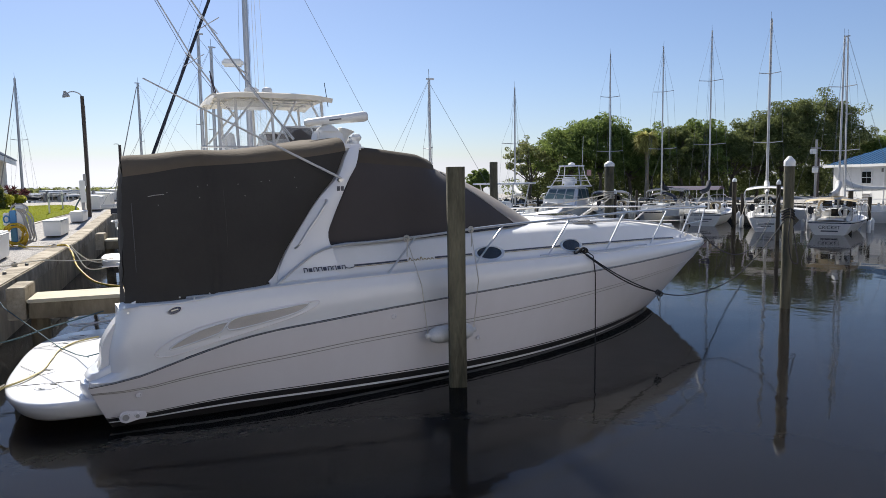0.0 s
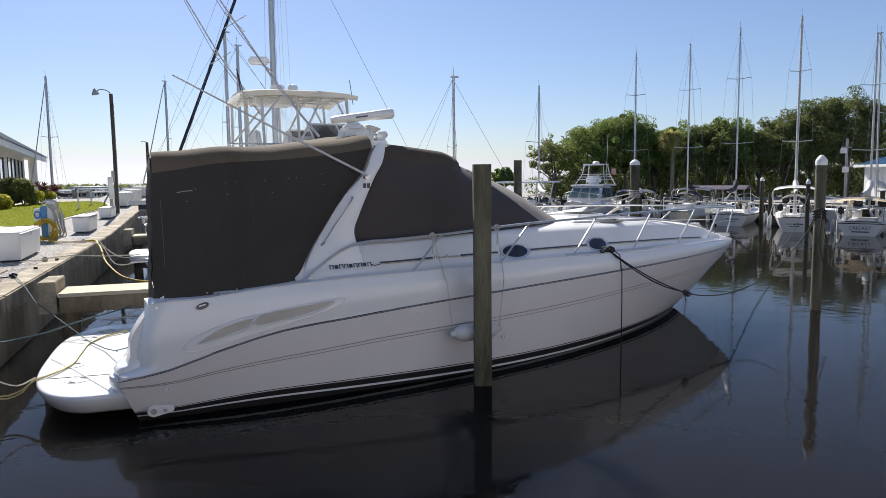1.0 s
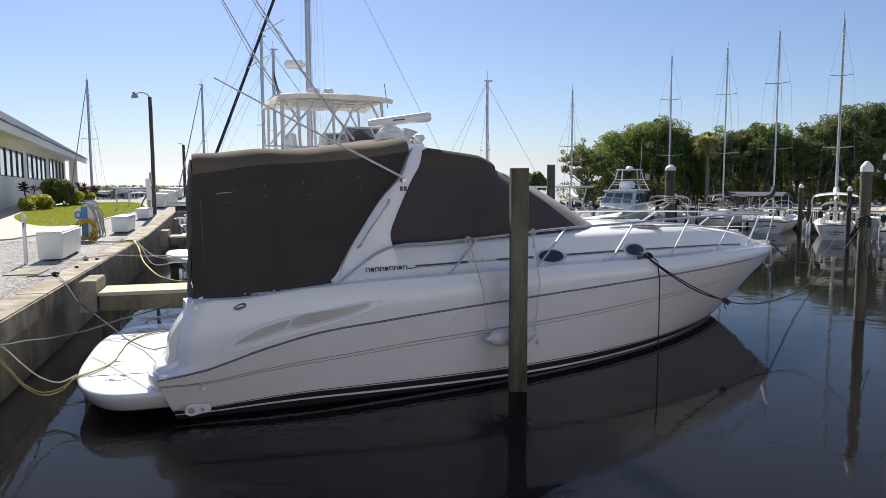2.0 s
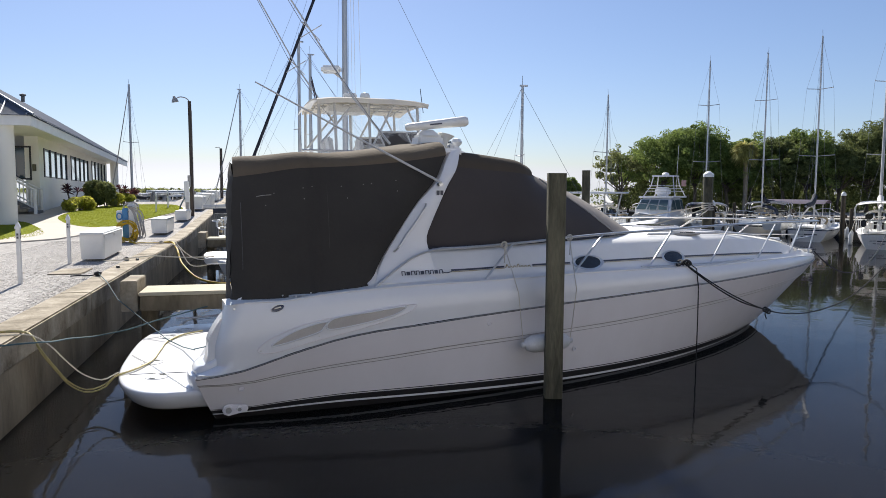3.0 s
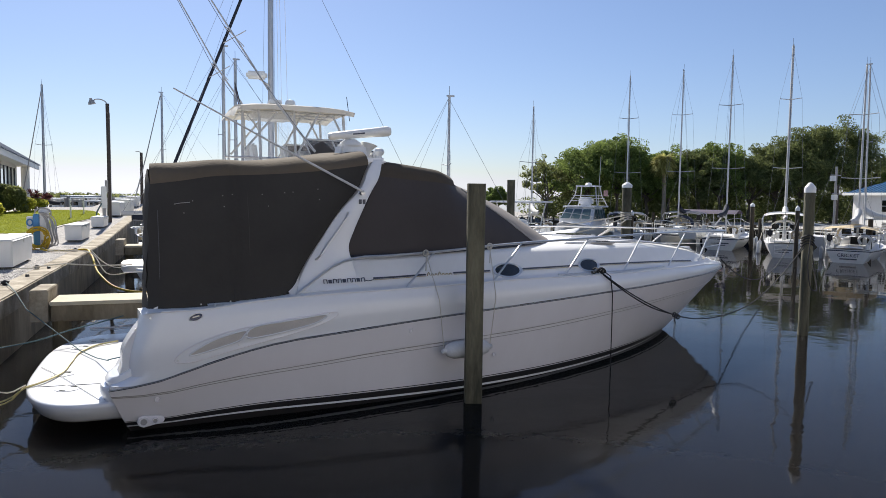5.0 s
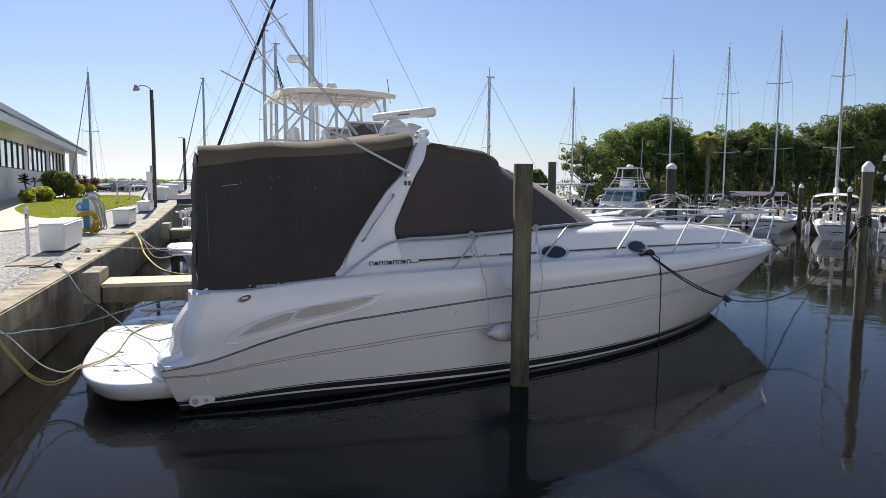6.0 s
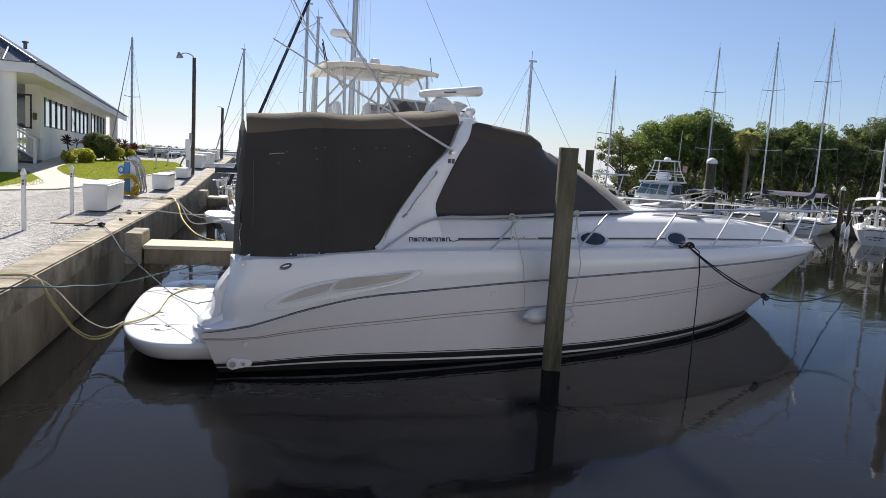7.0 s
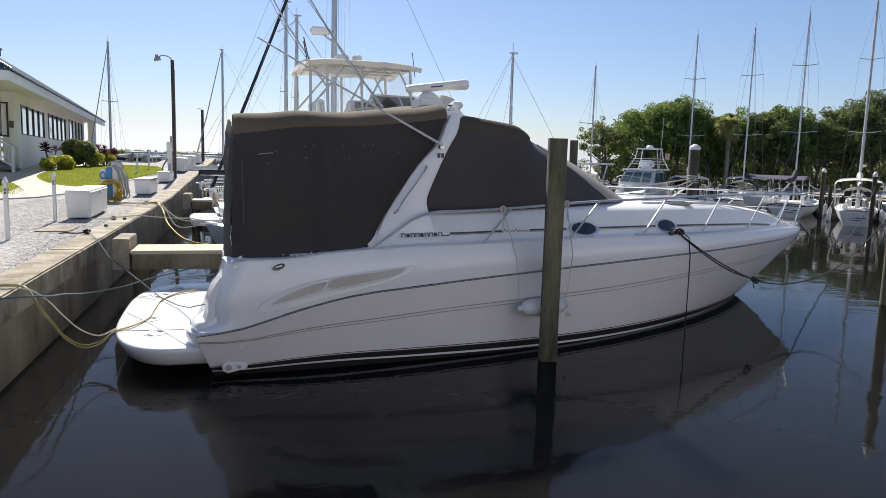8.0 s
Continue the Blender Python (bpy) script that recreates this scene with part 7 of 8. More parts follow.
solo("mooring_line", tube([(quay_x(6.56) - 0.30, 6.56, 1.06), (quay_x(7.3) + 0.06, 7.3, 1.035)] + list(sag((quay_x(7.32) + 0.07, 7.32, 1.032), (1.12, 9.55, 0.76), 0.03)), 0.015, 6), rope_white, "taut pale line to the neighbouring boat", "rope", smooth=True)
solo("mooring_line", tube(sag((0.25, 10.9, 1.05), (1.14, 9.7, 0.76), 0.25), 0.015, 6), rope_white, "pale line to the neighbouring boat", "rope", smooth=True)

# ---- harbour building ----
solo("building_ground", prism([(-30, 33), (-2.4, 33), (-1.6, 57), (-30, 57)], -1.5, 1.25), gravel_mat, "ground under the harbour building", "ground", kind="structure")
BM_ = Matrix(((0.06498, -0.99789, 0.0, -4.13), (0.99780, 0.06498, 0.0132, 18.99), (-0.01319, -0.00086, 0.99991, 4.8), (0, 0, 0, 1)))
hb = thing("harbour_building", "cream single-storey harbour building with black window frames and a metal roof", "building", BM_)
W = 1.1
CX = 7.56
GZ = -3.6


def wall_with_openings(x0, x1, y0, z0, z1, holes, material, parent, thick=0.2):
    """A wall along x with openings left free."""
    xs = sorted({x0, x1, *[h[0] for h in holes], *[h[1] for h in holes]})
    for a, b in zip(xs, xs[1:]):
        hole = [h for h in holes if h[0] <= a and b <= h[1]]
        if hole:
            h = hole[0]
            part("wall", box((b - a, thick, h[2] - z0), ((a + b) / 2, y0 + thick / 2, (z0 + h[2]) / 2)), material, parent, "cream stucco wall below a window")
            part("wall", box((b - a, thick, z1 - h[3]), ((a + b) / 2, y0 + thick / 2, (z1 + h[3]) / 2)), material, parent, "cream stucco wall over a window")
        else:
            part("wall", box((b - a, thick, z1 - z0), ((a + b) / 2, y0 + thick / 2, (z0 + z1) / 2)), material, parent, "cream stucco pier between windows")


holes = [(8.6, 14.75, -1.74, -0.42), (16.05, 22.8, -1.74, -0.36), (24.4, 31.7, -1.74, -0.26)]
wall_with_openings(CX, 33.0, W, GZ, 0.1, holes, stucco, hb)
for x0, x1, z0, z1 in holes:
    wn = part("window", box((x1 - x0, 0.06, 0.10), ((x0 + x1) / 2, W + 0.06, z1 - 0.05)), black_frame, hb, "black-framed window of four panes")
    part("sill", box((x1 - x0, 0.10, 0.08), ((x0 + x1) / 2, W + 0.06, z0 + 0.04)), black_frame, wn)
    n = 4
    for i in range(n + 1):
        part("mullion", box((0.15, 0.12, z1 - z0), (x0 + 0.09 + (x1 - x0 - 0.18) * i / n, W + 0.02, (z0 + z1) / 2)), black_frame, wn)
    for i in range(n):
        xa = x0 + (x1 - x0) * i / n
        part("pane", box(((x1 - x0) / n - 0.1, 0.02, z1 - z0 - 0.1), (xa + (x1 - x0) / n / 2, W + 0.018, (z0 + z1) / 2)), window_glass, wn)
for size, at_ in (((0.2, 0.35, 4.0), (CX + 0.1, W + 0.377, -1.6)), ((0.2, 6.0, 1.7), (CX + 0.1, W + 5.0, -2.75)), ((0.2, 6.0, 0.6), (CX + 0.1, W + 5.0, -0.2)), ((0.2, 0.5, 4.0), (CX + 0.1, W + 1.2, -1.6))):
    part("wall", box(size, at_), stucco, hb, "cream stucco end wall")
part("door_glass", box((0.04, 0.62, 1.34), (CX + 0.06, W + 0.64, -1.15)), dark_glass, hb, "wide glass panel by the entrance")
for y_ in (W + 0.33, W + 0.95):
    part("door_frame", box((0.12, 0.07, 1.5), (CX + 0.02, y_, -1.15)), black_frame, hb)
part("door_frame", box((0.12, 0.7, 0.07), (CX + 0.02, W + 0.64, -0.44)), black_frame, hb)
part("door_frame", box((0.12, 0.7, 0.07), (CX + 0.02, W + 0.64, -1.85)), black_frame, hb)
part("mail_box", box((0.12, 0.14, 0.30), (CX - 0.05, W + 0.18, -1.35), 0, 0.01), pile_mat, hb)
part("soffit", box((36.2, 9.0, 0.10), (18.0, 4.45, 0.08)), stucco, hb, "cream soffit under the eaves")
part("fascia", box((36.4, 0.10, 0.34), (18.1, -0.06, 0.0)), white_paint, hb, "white fascia board")
part("fascia", box((0.10, 9.2, 0.34), (-0.06, 4.5, 0.0)), white_paint, hb, "white fascia board")
bm = bmesh.new()
v = [bm.verts.new(p) for p in ((-0.2, -0.2, 0.18), (36.4, -0.2, 0.18), (36.4, 9.2, 0.18), (-0.2, 9.2, 0.18), (4.5, 4.5, 3.15), (32, 4.5, 3.15))]
for f in ((0, 1, 5, 4), (1, 2, 5), (2, 3, 4, 5), (3, 0, 4)):
    bm.faces.new([v[i] for i in f])
bmesh.ops.solidify(bm, geom=list(bm.faces), thickness=0.08)
roof_b = part("roof", bm, grey_metal, hb, "grey metal hip roof")
for i in range(46):
    x = -0.1 + i * 0.8
    k = max(0.03, min(1.0, (x + 0.2) / 4.7, (36.4 - x) / 4.4))
    part("roof_seam", tube([(x, -0.2, 0.20), (x, -0.2 + 4.7 * k, 0.20 + 2.97 * k)], 0.03, 4), grey_metal, roof_b)
for i in range(11):
    y_ = 0.0 + i * 0.8
    k = max(0.03, min(1.0, (y_ + 0.2) / 4.7, (9.2 - y_) / 4.7))
    part("roof_seam", tube([(-0.2, y_, 0.20), (-0.2 + 4.7 * k, y_, 0.20 + 2.97 * k)], 0.03, 4), grey_metal, roof_b)
part("hip_cap", tube([(-0.2, -0.2, 0.22), (4.5, 4.5, 3.17)], 0.04, 6), grey_metal, roof_b, "hip capping")
for x, y_, z0 in ((0.35, 0.80, -3.6), (33.6, 0.62, -3.4), (0.35, 4.6, -3.6)):
    part("column", tube([(x, y_, z0), (x, y_, 0.04)], 0.29, 18), stucco, hb, "round white porch column", True)
part("roof_vent", lathe([(0.08, 0), (0.08, 0.25), (0.14, 0.27), (0.14, 0.33), (0.001, 0.38)], 10), step_mat, hb).matrix_local = Matrix.Translation((9.5, 2.0, 1.75))
# entrance steps with white railings, going down from the landing towards the quay
part("landing", box((1.6, 1.6, 0.14), (CX - 0.82, W + 1.85, -2.69), 0, 0.01), step_mat, hb, "grey landing")
part("landing_base", box((1.5, 1.5, 0.95), (CX - 0.82, W + 1.85, -3.23)), stucco, hb)
for i in range(5):
    part("step", box((1.5, 0.32, 0.06), (CX - 0.90, W + 0.92 - 0.30 * i, -2.79 - 0.16 * i), 0, 0.01), step_mat, hb, "grey step")
    part("riser", box((1.44, 0.05, 0.15), (CX - 0.90, W + 1.05 - 0.30 * i, -2.74 - 0.16 * i)), step_mat, hb)
for x in (CX - 1.62, CX - 0.18):
    rl = part("handrail", tube([(x, W + 1.05, -1.70), (x, W - 0.10, -2.36)], 0.05, 6), white_paint, hb, "white stair railing")
    part("bottom_rail", tube([(x, W + 1.05, -2.48), (x, W - 0.10, -3.14)], 0.035, 6), white_paint, rl)
    part("newel", box((0.12, 0.12, 1.15), (x, W - 0.10, -2.88), 0, 0.01), white_paint, rl)
    part("newel", box((0.12, 0.12, 1.05), (x, W + 1.05, -2.15), 0, 0.01), white_paint, rl)
    for i in range(7):
        y_ = W + 0.91 - i * 0.145
        part("baluster", box((0.04, 0.04, 0.76), (x, y_, -2.09 - (W + 1.05 - y_) * 0.574)), white_paint, rl)


def shrub(x, y, r, h, label, leaf, seed, per=420, size=0.10):
    rng_ = random.Random(seed)
    s = thing("shrub", label, "shrub", pose(x, y, slope_z(y)), group="shrubs by the building")
    st, lf = bmesh.new(), bmesh.new()
    for i in range(7):
        a, k = rng_.uniform(0, 6.28), rng_.uniform(0.1, 0.6) * r
        c = (k * math.cos(a), k * math.sin(a), h * rng_.uniform(0.35, 0.8))
        leaf_cloud(lf, c, (r * 0.55, r * 0.55, h * 0.32), per // 7, size, rng_)
        tube([(0, 0, -0.1), c], 0.025, 5, st, r2=0.008)
    part("stems", st, bark, s)
    part("leaves", lf, leaf, s, "", False, False)
    return s


def spiky(x, y, h, label, seed):
    rng_ = random.Random(seed)
    s = thing("ti_plant", label, "plant", pose(x, y, slope_z(y)), group="red-leaved plants by the building")
    st, lf = bmesh.new(), bmesh.new()
    for k in range(4):
        bx, by, bh = rng_.uniform(-0.3, 0.3), rng_.uniform(-0.3, 0.3), h * rng_.uniform(0.5, 0.8)
        tube([(0, 0, -0.1), (bx, by, bh)], 0.03, 5, st)
        for i in range(26):
            a, el = rng_.uniform(0, 6.28), rng_.uniform(-0.2, 1.3)
            d = Vector((math.cos(a) * math.cos(el), math.sin(a) * math.cos(el), math.sin(el)))
            sd = d.cross(Vector((0, 0, 1.01))).normalized() * 0.03
            b0 = Vector((bx, by, bh))
            vs = [lf.verts.new(q) for q in (b0, b0 + d * 0.18 + sd, b0 + d * 0.36 - Vector((0, 0, 0.06)), b0 + d * 0.18 - sd)]
            lf.faces.new(vs)
    part("stems", st, bark, s)
    part("leaves", lf, leaf_mats[5], s, "long dark red leaves", False, False)
    return s


shrub(-2.72, 30.3, 0.60, 1.32, "large rounded dark green shrub against the wall", leaf_mats[1], 1, 2200, 0.11)
shrub(-2.28, 30.1, 0.52, 1.2, "rounded green shrub against the wall", leaf_mats[2], 2, 1500, 0.11)
shrub(-1.85, 30.2, 0.5, 0.7, "low bright green shrub by the lawn", leaf_mats[4], 3, 700, 0.09)
shrub(-3.62, 26.6, 0.50, 0.60, "low yellow-green shrub by the steps", leaf_mats[4], 4, 800, 0.09)
shrub(-3.22, 27.2, 0.55, 0.62, "low yellow-green shrub by the steps", leaf_mats[4], 5, 800, 0.09)
shrub(-2.95, 27.8, 0.45, 0.6, "low yellow-green shrub by the path", leaf_mats[4], 6, 800, 0.09)
shrub(-1.3, 31.4, 0.5, 0.6, "low bright green shrub by the lawn", leaf_mats[4], 7, 700, 0.09)
spiky(-1.45, 31.6, 1.2, "dark red spiky plant by the building corner", 1)
spiky(-1.2, 32.4, 1.1, "dark red spiky plant by the building corner", 2)
spiky(-3.7, 28.9, 1.25, "dark red spiky plant beside the steps", 3)

# small motorboat lying between the sport-fishing boat and the next pier
nb = thing("small_motorboat", "small white motorboat with a rounded swim platform at the quay", "motorboat", pose(1.65, 10.35, 0, 0, 0, -4))
part("bottom", hull_mesh(4.4, 2.3, 0.95, lo=-0.4, hi=0.10, transom=0.9, out=0.003), antifoul, nb, "", True)
part("hull", hull_mesh(4.4, 2.3, 0.95, lo=0.08, hi=1.0, transom=0.9, sheer=0.3, bow_rake=0.2), gel, nb, "", True)
part("deck", deck_mesh(4.4, 2.3, 0.95, transom=0.9, sheer=0.3), gel_deck, nb, "", True)
part("swim_platform", prism([(0.05, -1.0), (-0.45, -0.98), (-0.60, -0.88), (-0.68, -0.66), (-0.72, 0.0), (-0.68, 0.66), (-0.60, 0.88), (-0.45, 0.98), (0.05, 1.0)], 0.56, 0.73, None, 0.03), gel_deck, nb, "white swim platform", True)
part("platform_underside", prism([(0.05, -0.9), (-0.45, -0.86), (-0.58, 0.0), (-0.45, 0.86), (0.05, 0.9)], 0.40, 0.555), rubber, nb, "dark underside of the platform")

# ---- behind the yacht: sport-fishing boat with tower, masts, neighbour ----
sf = thing("sport_fishing_boat", "white sport-fishing boat with a flybridge hardtop and outriggers", "motorboat", pose(0.9, 6.75, 0, 0, 0, -4))
SFX = Matrix.Translation((0.55, 0, 0))
part("bottom", hull_mesh(11.0, 3.9, 1.15, lo=-0.4, hi=0.10, transom=0.9, out=0.003), antifoul, sf, "", True).matrix_local = SFX
part("hull", hull_mesh(11.0, 3.9, 1.15, lo=0.08, hi=1.0, transom=0.9, sheer=0.6, bow_rake=0.2), gel, sf, "", True).matrix_local = SFX
part("deck", deck_mesh(11.0, 3.9, 1.12, transom=0.9, sheer=0.6), gel_deck, sf, "", True).matrix_local = SFX
part("deckhouse", box((4.6, 3.0, 1.35), (4.6, 0, 1.75), 0, 0.22), gel, sf, "", True)
part("house_window", box((3.4, 0.04, 0.55), (4.5, -1.5, 2.0), 0, 0.01), tinted, sf)
part("flybridge", box((3.0, 2.7, 0.55), (3.7, 0, 2.65), 0, 0.16), gel, sf, "white flybridge coaming", True)
part("console", box((0.7, 1.3, 0.75), (4.4, -0.1, 3.15), 0, 0.12, ry=-12), gel, sf, "white helm console", True)
bm = box((1.25, 1.7, 0.66), (3.75, -0.15, 3.20), 0, 0.04)
for v_ in bm.verts:
    if v_.co.z > 3.2:
        v_.co.x = 3.72 + (v_.co.x - 3.75) * 0.62
        v_.co.y = -0.15 + (v_.co.y + 0.15) * 0.80
part("console_cover", bm, white_cloth, sf, "white fabric cover over the helm console", True)


def screen_line(k, z):
    """The curved wind screen of the flybridge: k from one side round the front to the other."""
    lean_ = (z - 3.2) * 0.42
    fx = 4.95 - 0.25 * abs(k) ** 2 if abs(k) < 0.6 else 4.86 - (abs(k) - 0.6) * 2.9
    fy = 1.10 * min(1.0, abs(k) / 0.6) * (1 if k > 0 else -1)
    return (fx - lean_, fy * (1 - 0.12 * (z - 3.2)), z)


ks = np.linspace(-1, 1, 25)
bm = grid([[screen_line(k, z) for k in ks] for z in (2.95, 3.3, 3.6, 3.76)])
bmesh.ops.solidify(bm, geom=list(bm.faces), thickness=0.02)
screen = part("flybridge_screen", bm, screen_mesh, sf, "dark curved wind screen", True)
for z in (3.0, 3.78):
    part("screen_frame", tube([screen_line(k, z) for k in ks], 0.022, 6), white_spar, screen, "white frame", True)
for k in (-1, -0.78, -0.6, -0.3, 0, 0.3, 0.6, 0.78, 1):
    part("screen_post", tube([screen_line(k, 2.95), screen_line(k, 3.78)], 0.020, 6), white_spar, screen)
part("visor", grid([[(2.14, 1.22 * yy, 4.49 - 0.09 * abs(yy) ** 2.5) for yy in np.linspace(-1, 1, 11)], [(2.02, 1.24 * yy, 4.40 - 0.09 * abs(yy) ** 2.5) for yy in np.linspace(-1, 1, 11)], [(1.95, 1.25 * yy, 4.26 - 0.09 * abs(yy) ** 2.5) for yy in np.linspace(-1, 1, 11)]]), shell_white, sf, "drooping aft edge of the hardtop", True)
for sx, sy in ((2.7, -0.5), (2.7, 0.5), (3.4, -0.4)):
    ch = part("helm_seat", box((0.45, 0.5, 0.12), (sx, sy, 3.15), 0, 0.04), white_plastic, sf, "white helm seat", True)
    part("seat_back", box((0.10, 0.5, 0.5), (sx - 0.22, sy, 3.42), 0, 0.04, ry=-8), white_plastic, ch, "", True)
    part("seat_post", tube([(sx, sy, 2.8), (sx, sy, 3.1)], 0.05, 8), alu, ch)
bm = bmesh.new()
rr = []
for f in np.linspace(0, 1, 9):
    rr.append([(2.10 + 2.48 * f, 1.25 * yy * (1 - 0.25 * max(0, f - 0.75) ** 2 * 4), 4.56 - 0.10 * abs(yy) ** 2.5 - 0.06 * (2 * f - 1) ** 4) for yy in np.linspace(-1, 1, 13)])
grid(rr, bm)
bmesh.ops.recalc_face_normals(bm, faces=bm.faces)
bmesh.ops.solidify(bm, geom=list(bm.faces), thickness=0.10)
ht = part("hardtop", bm, shell_white, sf, "cream-white hardtop with pipe frame", True)
for sy in (-1.0, 1.0):
    for x0, x1 in ((2.15, 2.16), (2.55, 2.50), (3.3, 3.25), (4.45, 4.35)):
        part("hardtop_post", tube([(x0, sy * 1.05, 2.7), (x1, sy, 4.40)], 0.032, 7), white_spar, ht, "", True)
    part("hardtop_brace", tube([(2.2, sy * 1.02, 3.5), (2.9, sy, 4.35)], 0.024, 6), white_spar, ht)
    part("hardtop_brace", tube([(4.85, sy * 1.0, 2.9), (4.1, sy, 4.35)], 0.024, 6), white_spar, ht)
    part("hardtop_brace", tube([(3.3, sy * 1.02, 3.4), (3.8, sy, 4.35)], 0.024, 6), white_spar, ht)
    part("side_rail", tube([(1.75, sy * 1.3, 3.15), (3.3, sy * 1.32, 3.15)], 0.022, 6), steel, sf)
    part("side_rail", tube([(1.75, sy * 1.3, 3.33), (3.3, sy * 1.32, 3.33)], 0.022, 6), steel, sf)
    for x in (1.75, 2.3, 2.8, 3.3):
        part("rail_post", tube([(x, sy * 1.3, 2.75), (x, sy * 1.3, 3.35)], 0.02, 6), steel, sf)
for x in (2.3, 2.8, 3.3, 3.8, 4.3):
    part("roof_beam", tube([(x, -1.15, 4.34), (x, 0, 4.43), (x, 1.15, 4.34)], 0.022, 6), white_spar, ht)
for y_ in (-0.6, 0.0, 0.6):
    part("roof_beam", tube([(2.2, y_, 4.39), (4.45, y_, 4.39)], 0.018, 6), white_spar, ht)
part("spreader_light", box((0.3, 0.2, 0.12), (3.0, -0.2, 4.63), 0, 0.03), white_plastic, ht, "", True)
part("radio_box", box((0.9, 0.8, 0.14), (2.9, 0, 4.32), 0, 0.03), white_plastic, ht, "", True)
dm = part("camera_dome", lathe([(0.12, 0), (0.12, 0.05), (0.09, 0.10), (0.001, 0.12)], 12), white_plastic, ht, "", True)
dm.matrix_local = Matrix.Translation((3.35, -0.2, 4.60))
for pts in (((2.20, -1.04), (3.22, -1.05)), ((3.34, -1.05), (4.40, -1.04)), ((4.45, -1.0), (4.62, 0.0)), ((4.62, 0.0), (4.45, 1.0))):
    (xa, ya), (xb, yb) = pts
    bm = grid([[(xa + (xb - xa) * f, ya + (yb - ya) * f + 0.02 * math.sin(f * 9 + z_), z_) for f in np.linspace(0, 1, 7)] for z_ in np.linspace(3.0, 4.34, 6)])
    part("clear_curtain", bm, clear_vinyl, ht, "clear vinyl curtain", True)
# outriggers (world points turned into the boat's frame)
SFI = sf.matrix_world.inverted()
for pts, rr_ in ((((4.19, 4.43, 3.45), (3.53, 4.85, 4.41), (2.79, 5.36, 5.78), (1.6, 6.1, 7.9)), 0.032), (((3.55, 6.45, 4.0), (3.2, 6.71, 4.65), (2.8, 6.98, 5.31), (1.5, 7.85, 8.0)), 0.028)):
    o = part("outrigger", tube([SFI @ Vector(p) for p in pts], rr_ * 0.85, 7, r2=0.014), white_spar, sf, "long slanted outrigger pole", True)
    p2 = SFI @ Vector(pts[2])
    for dv in ((0.22, -0.05, 0.14), (0.2, 0.1, -0.16)):
        part("outrigger_spreader", tube([p2 - Vector(dv), p2 + Vector(dv)], 0.010, 5), alu, o)
    part("outrigger_line", tube([SFI @ Vector(pts[0]) + Vector((-0.05, 0, 0.05)), p2 + Vector((-0.12, 0.0, 0.05)), SFI @ Vector(pts[3])], 0.006, 4), wire, o)
part("fishing_rods", tube([(2.15, -0.9, 4.4), (2.02, -0.95, 4.90)], 0.012, 5), rubber, sf)
part("fishing_rods", tube([(2.15, -0.7, 4.4), (2.06, -0.7, 4.85)], 0.012, 5), maroon_cloth, sf)
part("whip_antenna", tube([(5.0, 0.6, 4.4), (4.95, 0.7, 5.0)], 0.009, 5), rubber, sf)

# sailing boats beyond with their masts
thick = sailing_boat(5.42, 12.45, -4, 9.5, 3.1, 11.8, "white sailing boat with a thick mast beyond the sport-fishing boat", cover=navy_cloth, mast_at=0.38, mast_r=0.10, spreaders=2, furled=None)
for dx in (0.28, 0.40, 0.62):
    part("halyard", tube([(9.5 * 0.38 + dx, 0.05, 1.5), (9.5 * 0.38 + dx * 0.6, 0.02, 11.6)], 0.005, 4), rope_white, thick)
mr = thing("mast_radar", "small white radar box on the thick mast", "radar", pose(5.25, 12.35, 6.1, 0, 0, -20))
part("housing", box((0.62, 0.35, 0.22), (-0.28, 0, 0.1), 0, 0.06), white_plastic, mr, "", True)
part("bracket", tube([(0.15, 0.08, -0.25), (-0.2, 0, 0.0)], 0.03, 6), alu, mr)
solo("furled_staysail", tube([(1.98, 14.72, 1.2), (2.89, 14.54, 3.58), (4.71, 14.19, 8.32), (5.54, 14.03, 10.5)], 0.055, 7, r2=0.045), navy_cloth, "navy sail rolled on a stay beyond the yacht", "sail", smooth=True)
sailing_boat(4.95, 17.2, -3, 8.2, 2.7, 7.9, "white sailing boat with a slim mast along the quay", cover=white_cloth, mast_at=0.36, mast_r=0.07, furled=None)
sailing_boat(5.9, 19.6, -3, 8.0, 2.7, 7.9, "white sailing boat with a bare mast along the quay", cover=white_cloth, mast_at=0.42, mast_r=0.075, furled=None)
sailing_boat(11.3, 11.6, -10, 5.2, 1.5, 5.95, "white sailing boat with a short mast beyond the windscreen", mast_at=0.42, mast_r=0.055, furled=None)
sailing_boat(-1.15, 40.6, 104, 8.5, 1.5, 9.0, "white sailing boat with a furled sail far along the quay", mast_at=0.2, mast_r=0.085, furled=hose_grey, cover=navy_cloth)
sailing_boat(5.25, 36.9, 184, 8.0, 2.0, 8.6, "white sailing boat far along the quay with a rolled sail", mast_at=0.76, mast_r=0.08, furled=hose_grey)

# neighbouring dinghy at the next finger pier
dg = thing("motor_dinghy", "small white motorboat with its bow to the quay", "motorboat", pose(5.25, 8.45, 0.05, 0, 0, 186))
part("bottom", hull_mesh(4.2, 1.75, 0.55, lo=-0.5, hi=0.35, out=0.003, transom=0.85), antifoul, dg, "dark lower hull", True)
part("hull", hull_mesh(4.2, 1.75, 0.55, lo=0.33, hi=1.0, transom=0.85, bow_rake=0.1), white_plastic, dg, "", True)
part("deck", deck_mesh(4.2, 1.75, 0.55, transom=0.85), white_plastic, dg, "", True)
part("console", box((0.6, 0.7, 0.5), (2.4, 0, 0.85), 0, 0.1), white_plastic, dg, "", True)
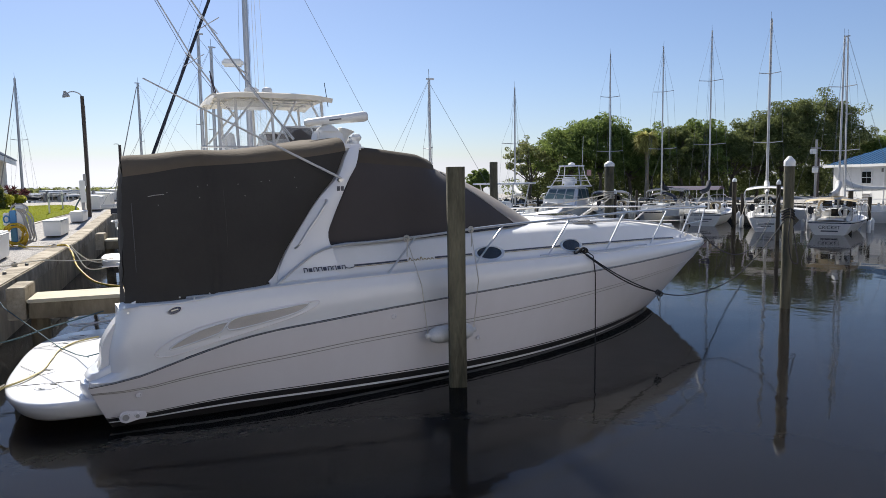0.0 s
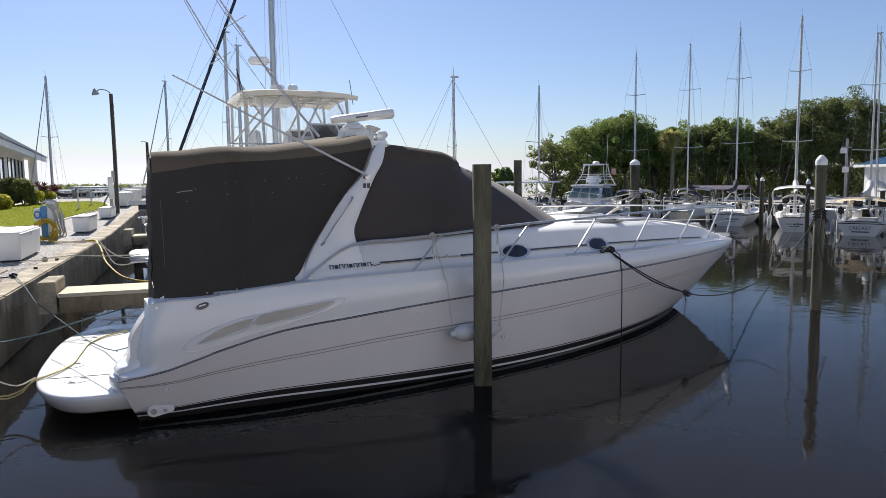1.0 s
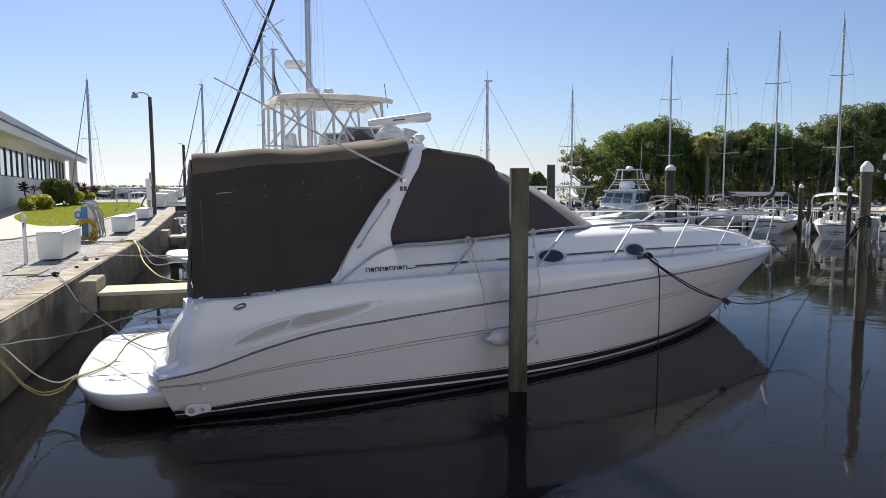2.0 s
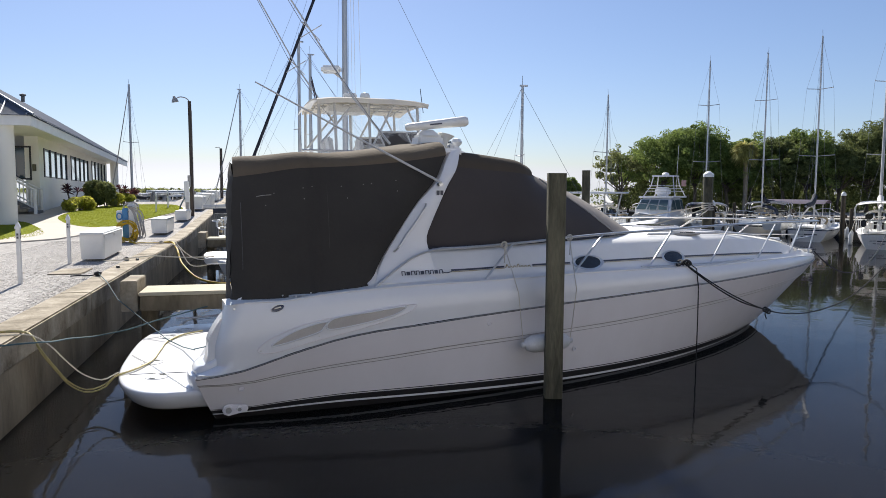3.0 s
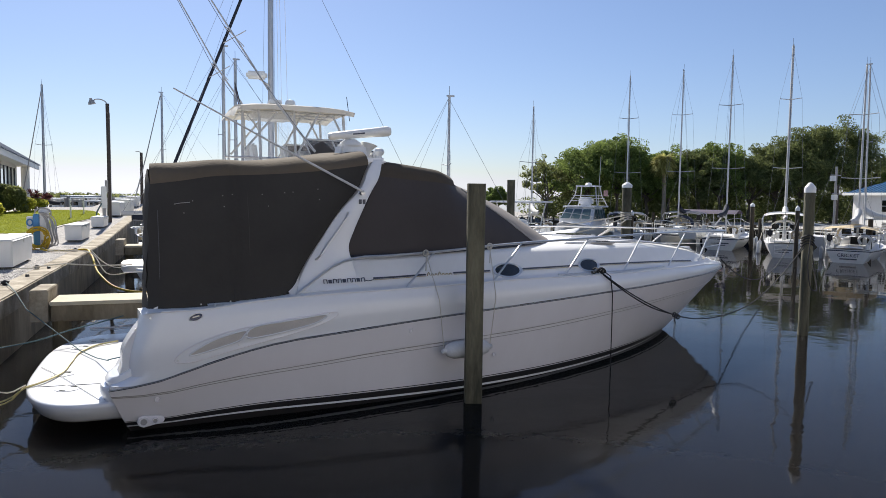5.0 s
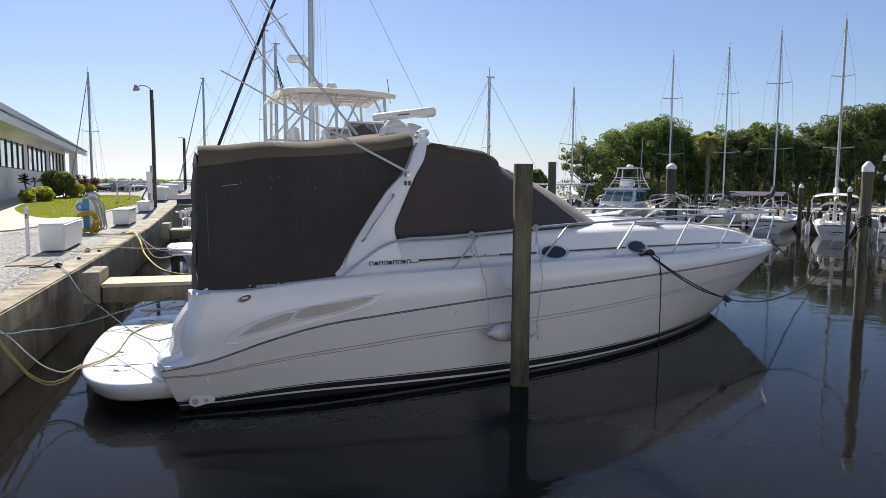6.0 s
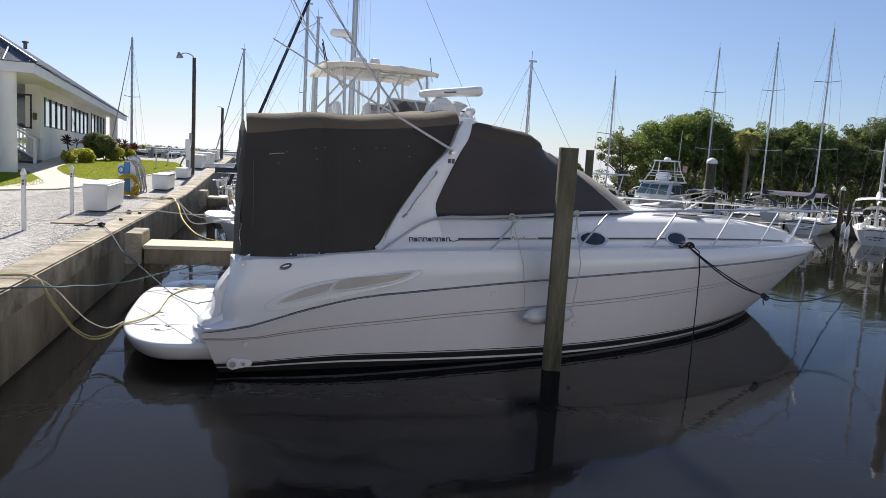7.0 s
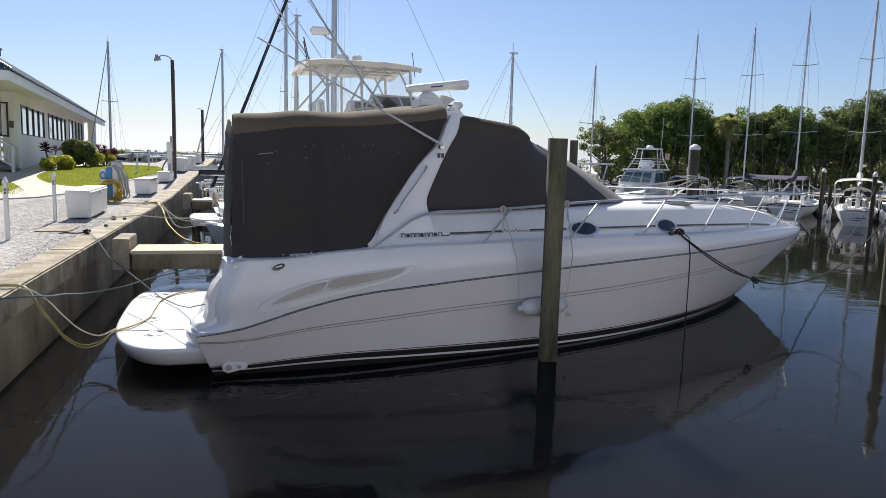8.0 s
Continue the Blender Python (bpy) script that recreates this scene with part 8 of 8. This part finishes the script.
part("grab_rail", tube(path3([(3.2, -0.5, 0.62), (3.7, -0.25, 0.82), (3.95, 0, 0.85), (3.7, 0.25, 0.82), (3.2, 0.5, 0.62)], 12), 0.013, 6), steel, dg)
bw = thing("neighbour_bow", "white rounded swim step of a boat across the finger pier", "motorboat", pose(1.62, 4.35, 0))
part("step", box((1.0, 1.0, 0.26), (0.1, 0, 0.62), 0, 0.11), gel, bw, "", True)

# ---- far side of the basin along the quay ----
pole_pale = mat("bleached_pile_wood", (0.36, 0.34, 0.31), 0.9, second=(0.24, 0.22, 0.20), scale=3, stretch=(3, 3, 0.3))
for i, (x, y, yaw) in enumerate(((-0.8, 55.0, 20), (1.6, 56.0, 15), (3.8, 53.5, 10), (6.2, 54.0, 5), (5.6, 46.0, 8), (4.6, 36.0, -5), (6.2, 31.0, -5), (-2.8, 56.0, 12), (0.5, 47.5, 8), (2.4, 49.0, 4), (-1.6, 62.0, 20), (3.0, 60.0, 12), (8.2, 50.0, 0), (8.8, 57.0, 10), (1.2, 66.0, 14), (5.2, 67.0, 8), (-4.4, 66.0, 16))):
    b = thing("moored_motorboat", "distant white motorboat under a pale top at the quay", "motorboat", pose(x, y, 0, 0, 0, yaw), group="distant motorboats")
    L = 6.5
    part("hull", hull_mesh(L, 2.4, 1.05, transom=0.88, sheer=0.4), white_paint, b, "", True)
    part("deck", deck_mesh(L, 2.4, 1.05, transom=0.88, sheer=0.4), gel_deck, b, "", True)
    part("cabin", box((2.4, 1.8, 0.8), (3.2, 0, 1.4), 0, 0.15), gel, b, "", True)
    part("cabin_window", box((1.9, 1.84, 0.3), (3.2, 0, 1.5), 0, 0.02), tinted, b)
    part("top", box((2.6, 2.0, 0.07), (2.2, 0, 1.98 if i < 5 else 1.85), 0, 0.03), gel, b, "", True)
    for sx in (1.2, 3.2):
        for sy in (-0.85, 0.85):
            part("top_post", tube([(sx, sy, 1.0), (sx, sy, 1.98 if i < 5 else 1.85)], 0.03, 6), white_spar, b)
for i in range(14):
    x = -2.0 + i * 0.75
    pile(x + (i % 3) * 0.3, 50.0 + (i * 7) % 5, 1.6 + 0.35 * ((i * 5) % 4) * 0.5, 0.10, pole_pale, False, "bleached mooring pile far along the quay")
for i, (x, y, w) in enumerate(((1.4, 61.0, 2.6), (6.5, 62.0, 3.0))):
    s = thing("boat_shelter", "pale flat-roofed boat shelter on posts in the distance", "boat shelter", pose(x, y, 0, 0, 0, 10), group="boat shelters")
    part("roof", box((w, 4.0, 0.14), (0, 0, 2.08), 0, 0.02), grey_metal, s)
    for k in range(5):
        for sy in (-1.8, 1.8):
            part("post", tube([(-w / 2 + 0.2 + (w - 0.4) * k / 4, sy, -1), (-w / 2 + 0.2 + (w - 0.4) * k / 4, sy, 2.03)], 0.07, 6), white_paint if k % 2 else pile_dark, s)
# far wooded shore
bm = bmesh.new()
rngf = random.Random(5)
for i in range(420):
    x = -190 + i * 0.9 + rngf.uniform(-1, 1)
    y = 330 + rngf.uniform(-12, 25)
    leaf_cloud(bm, (x, y, -0.9 + rngf.uniform(-0.5, 0.7)), (3.5, 3.0, 1.6), 26, 1.6, rngf)
tagged(link("far_shore_woods", bm, leaf_mats[2], recalc=False), "low wooded shore across the open water", "woods", kind="stuff")

# ---- closing the place behind the viewpoint ----
# unseen, added pier and wall; their grey sets the bounce on the hull
plain_grey = mat("plain_grey_concrete", (0.53, 0.51, 0.49), 0.9, second=(0.46, 0.445, 0.425), scale=0.8, detail_scale=20)
solo("rear_pier", box((60, 6.0, 0.35), (0, -12.1, 0.72)), plain_grey, "plain unseen pier added behind the viewpoint, bouncing light", "pier", kind="structure")
solo("bounce_wall", box((90, 0.4, 7.0), (5, -19.0, 3.5)), plain_grey, "plain unseen wall added behind the viewpoint, bouncing light onto the yacht", "wall", kind="structure")
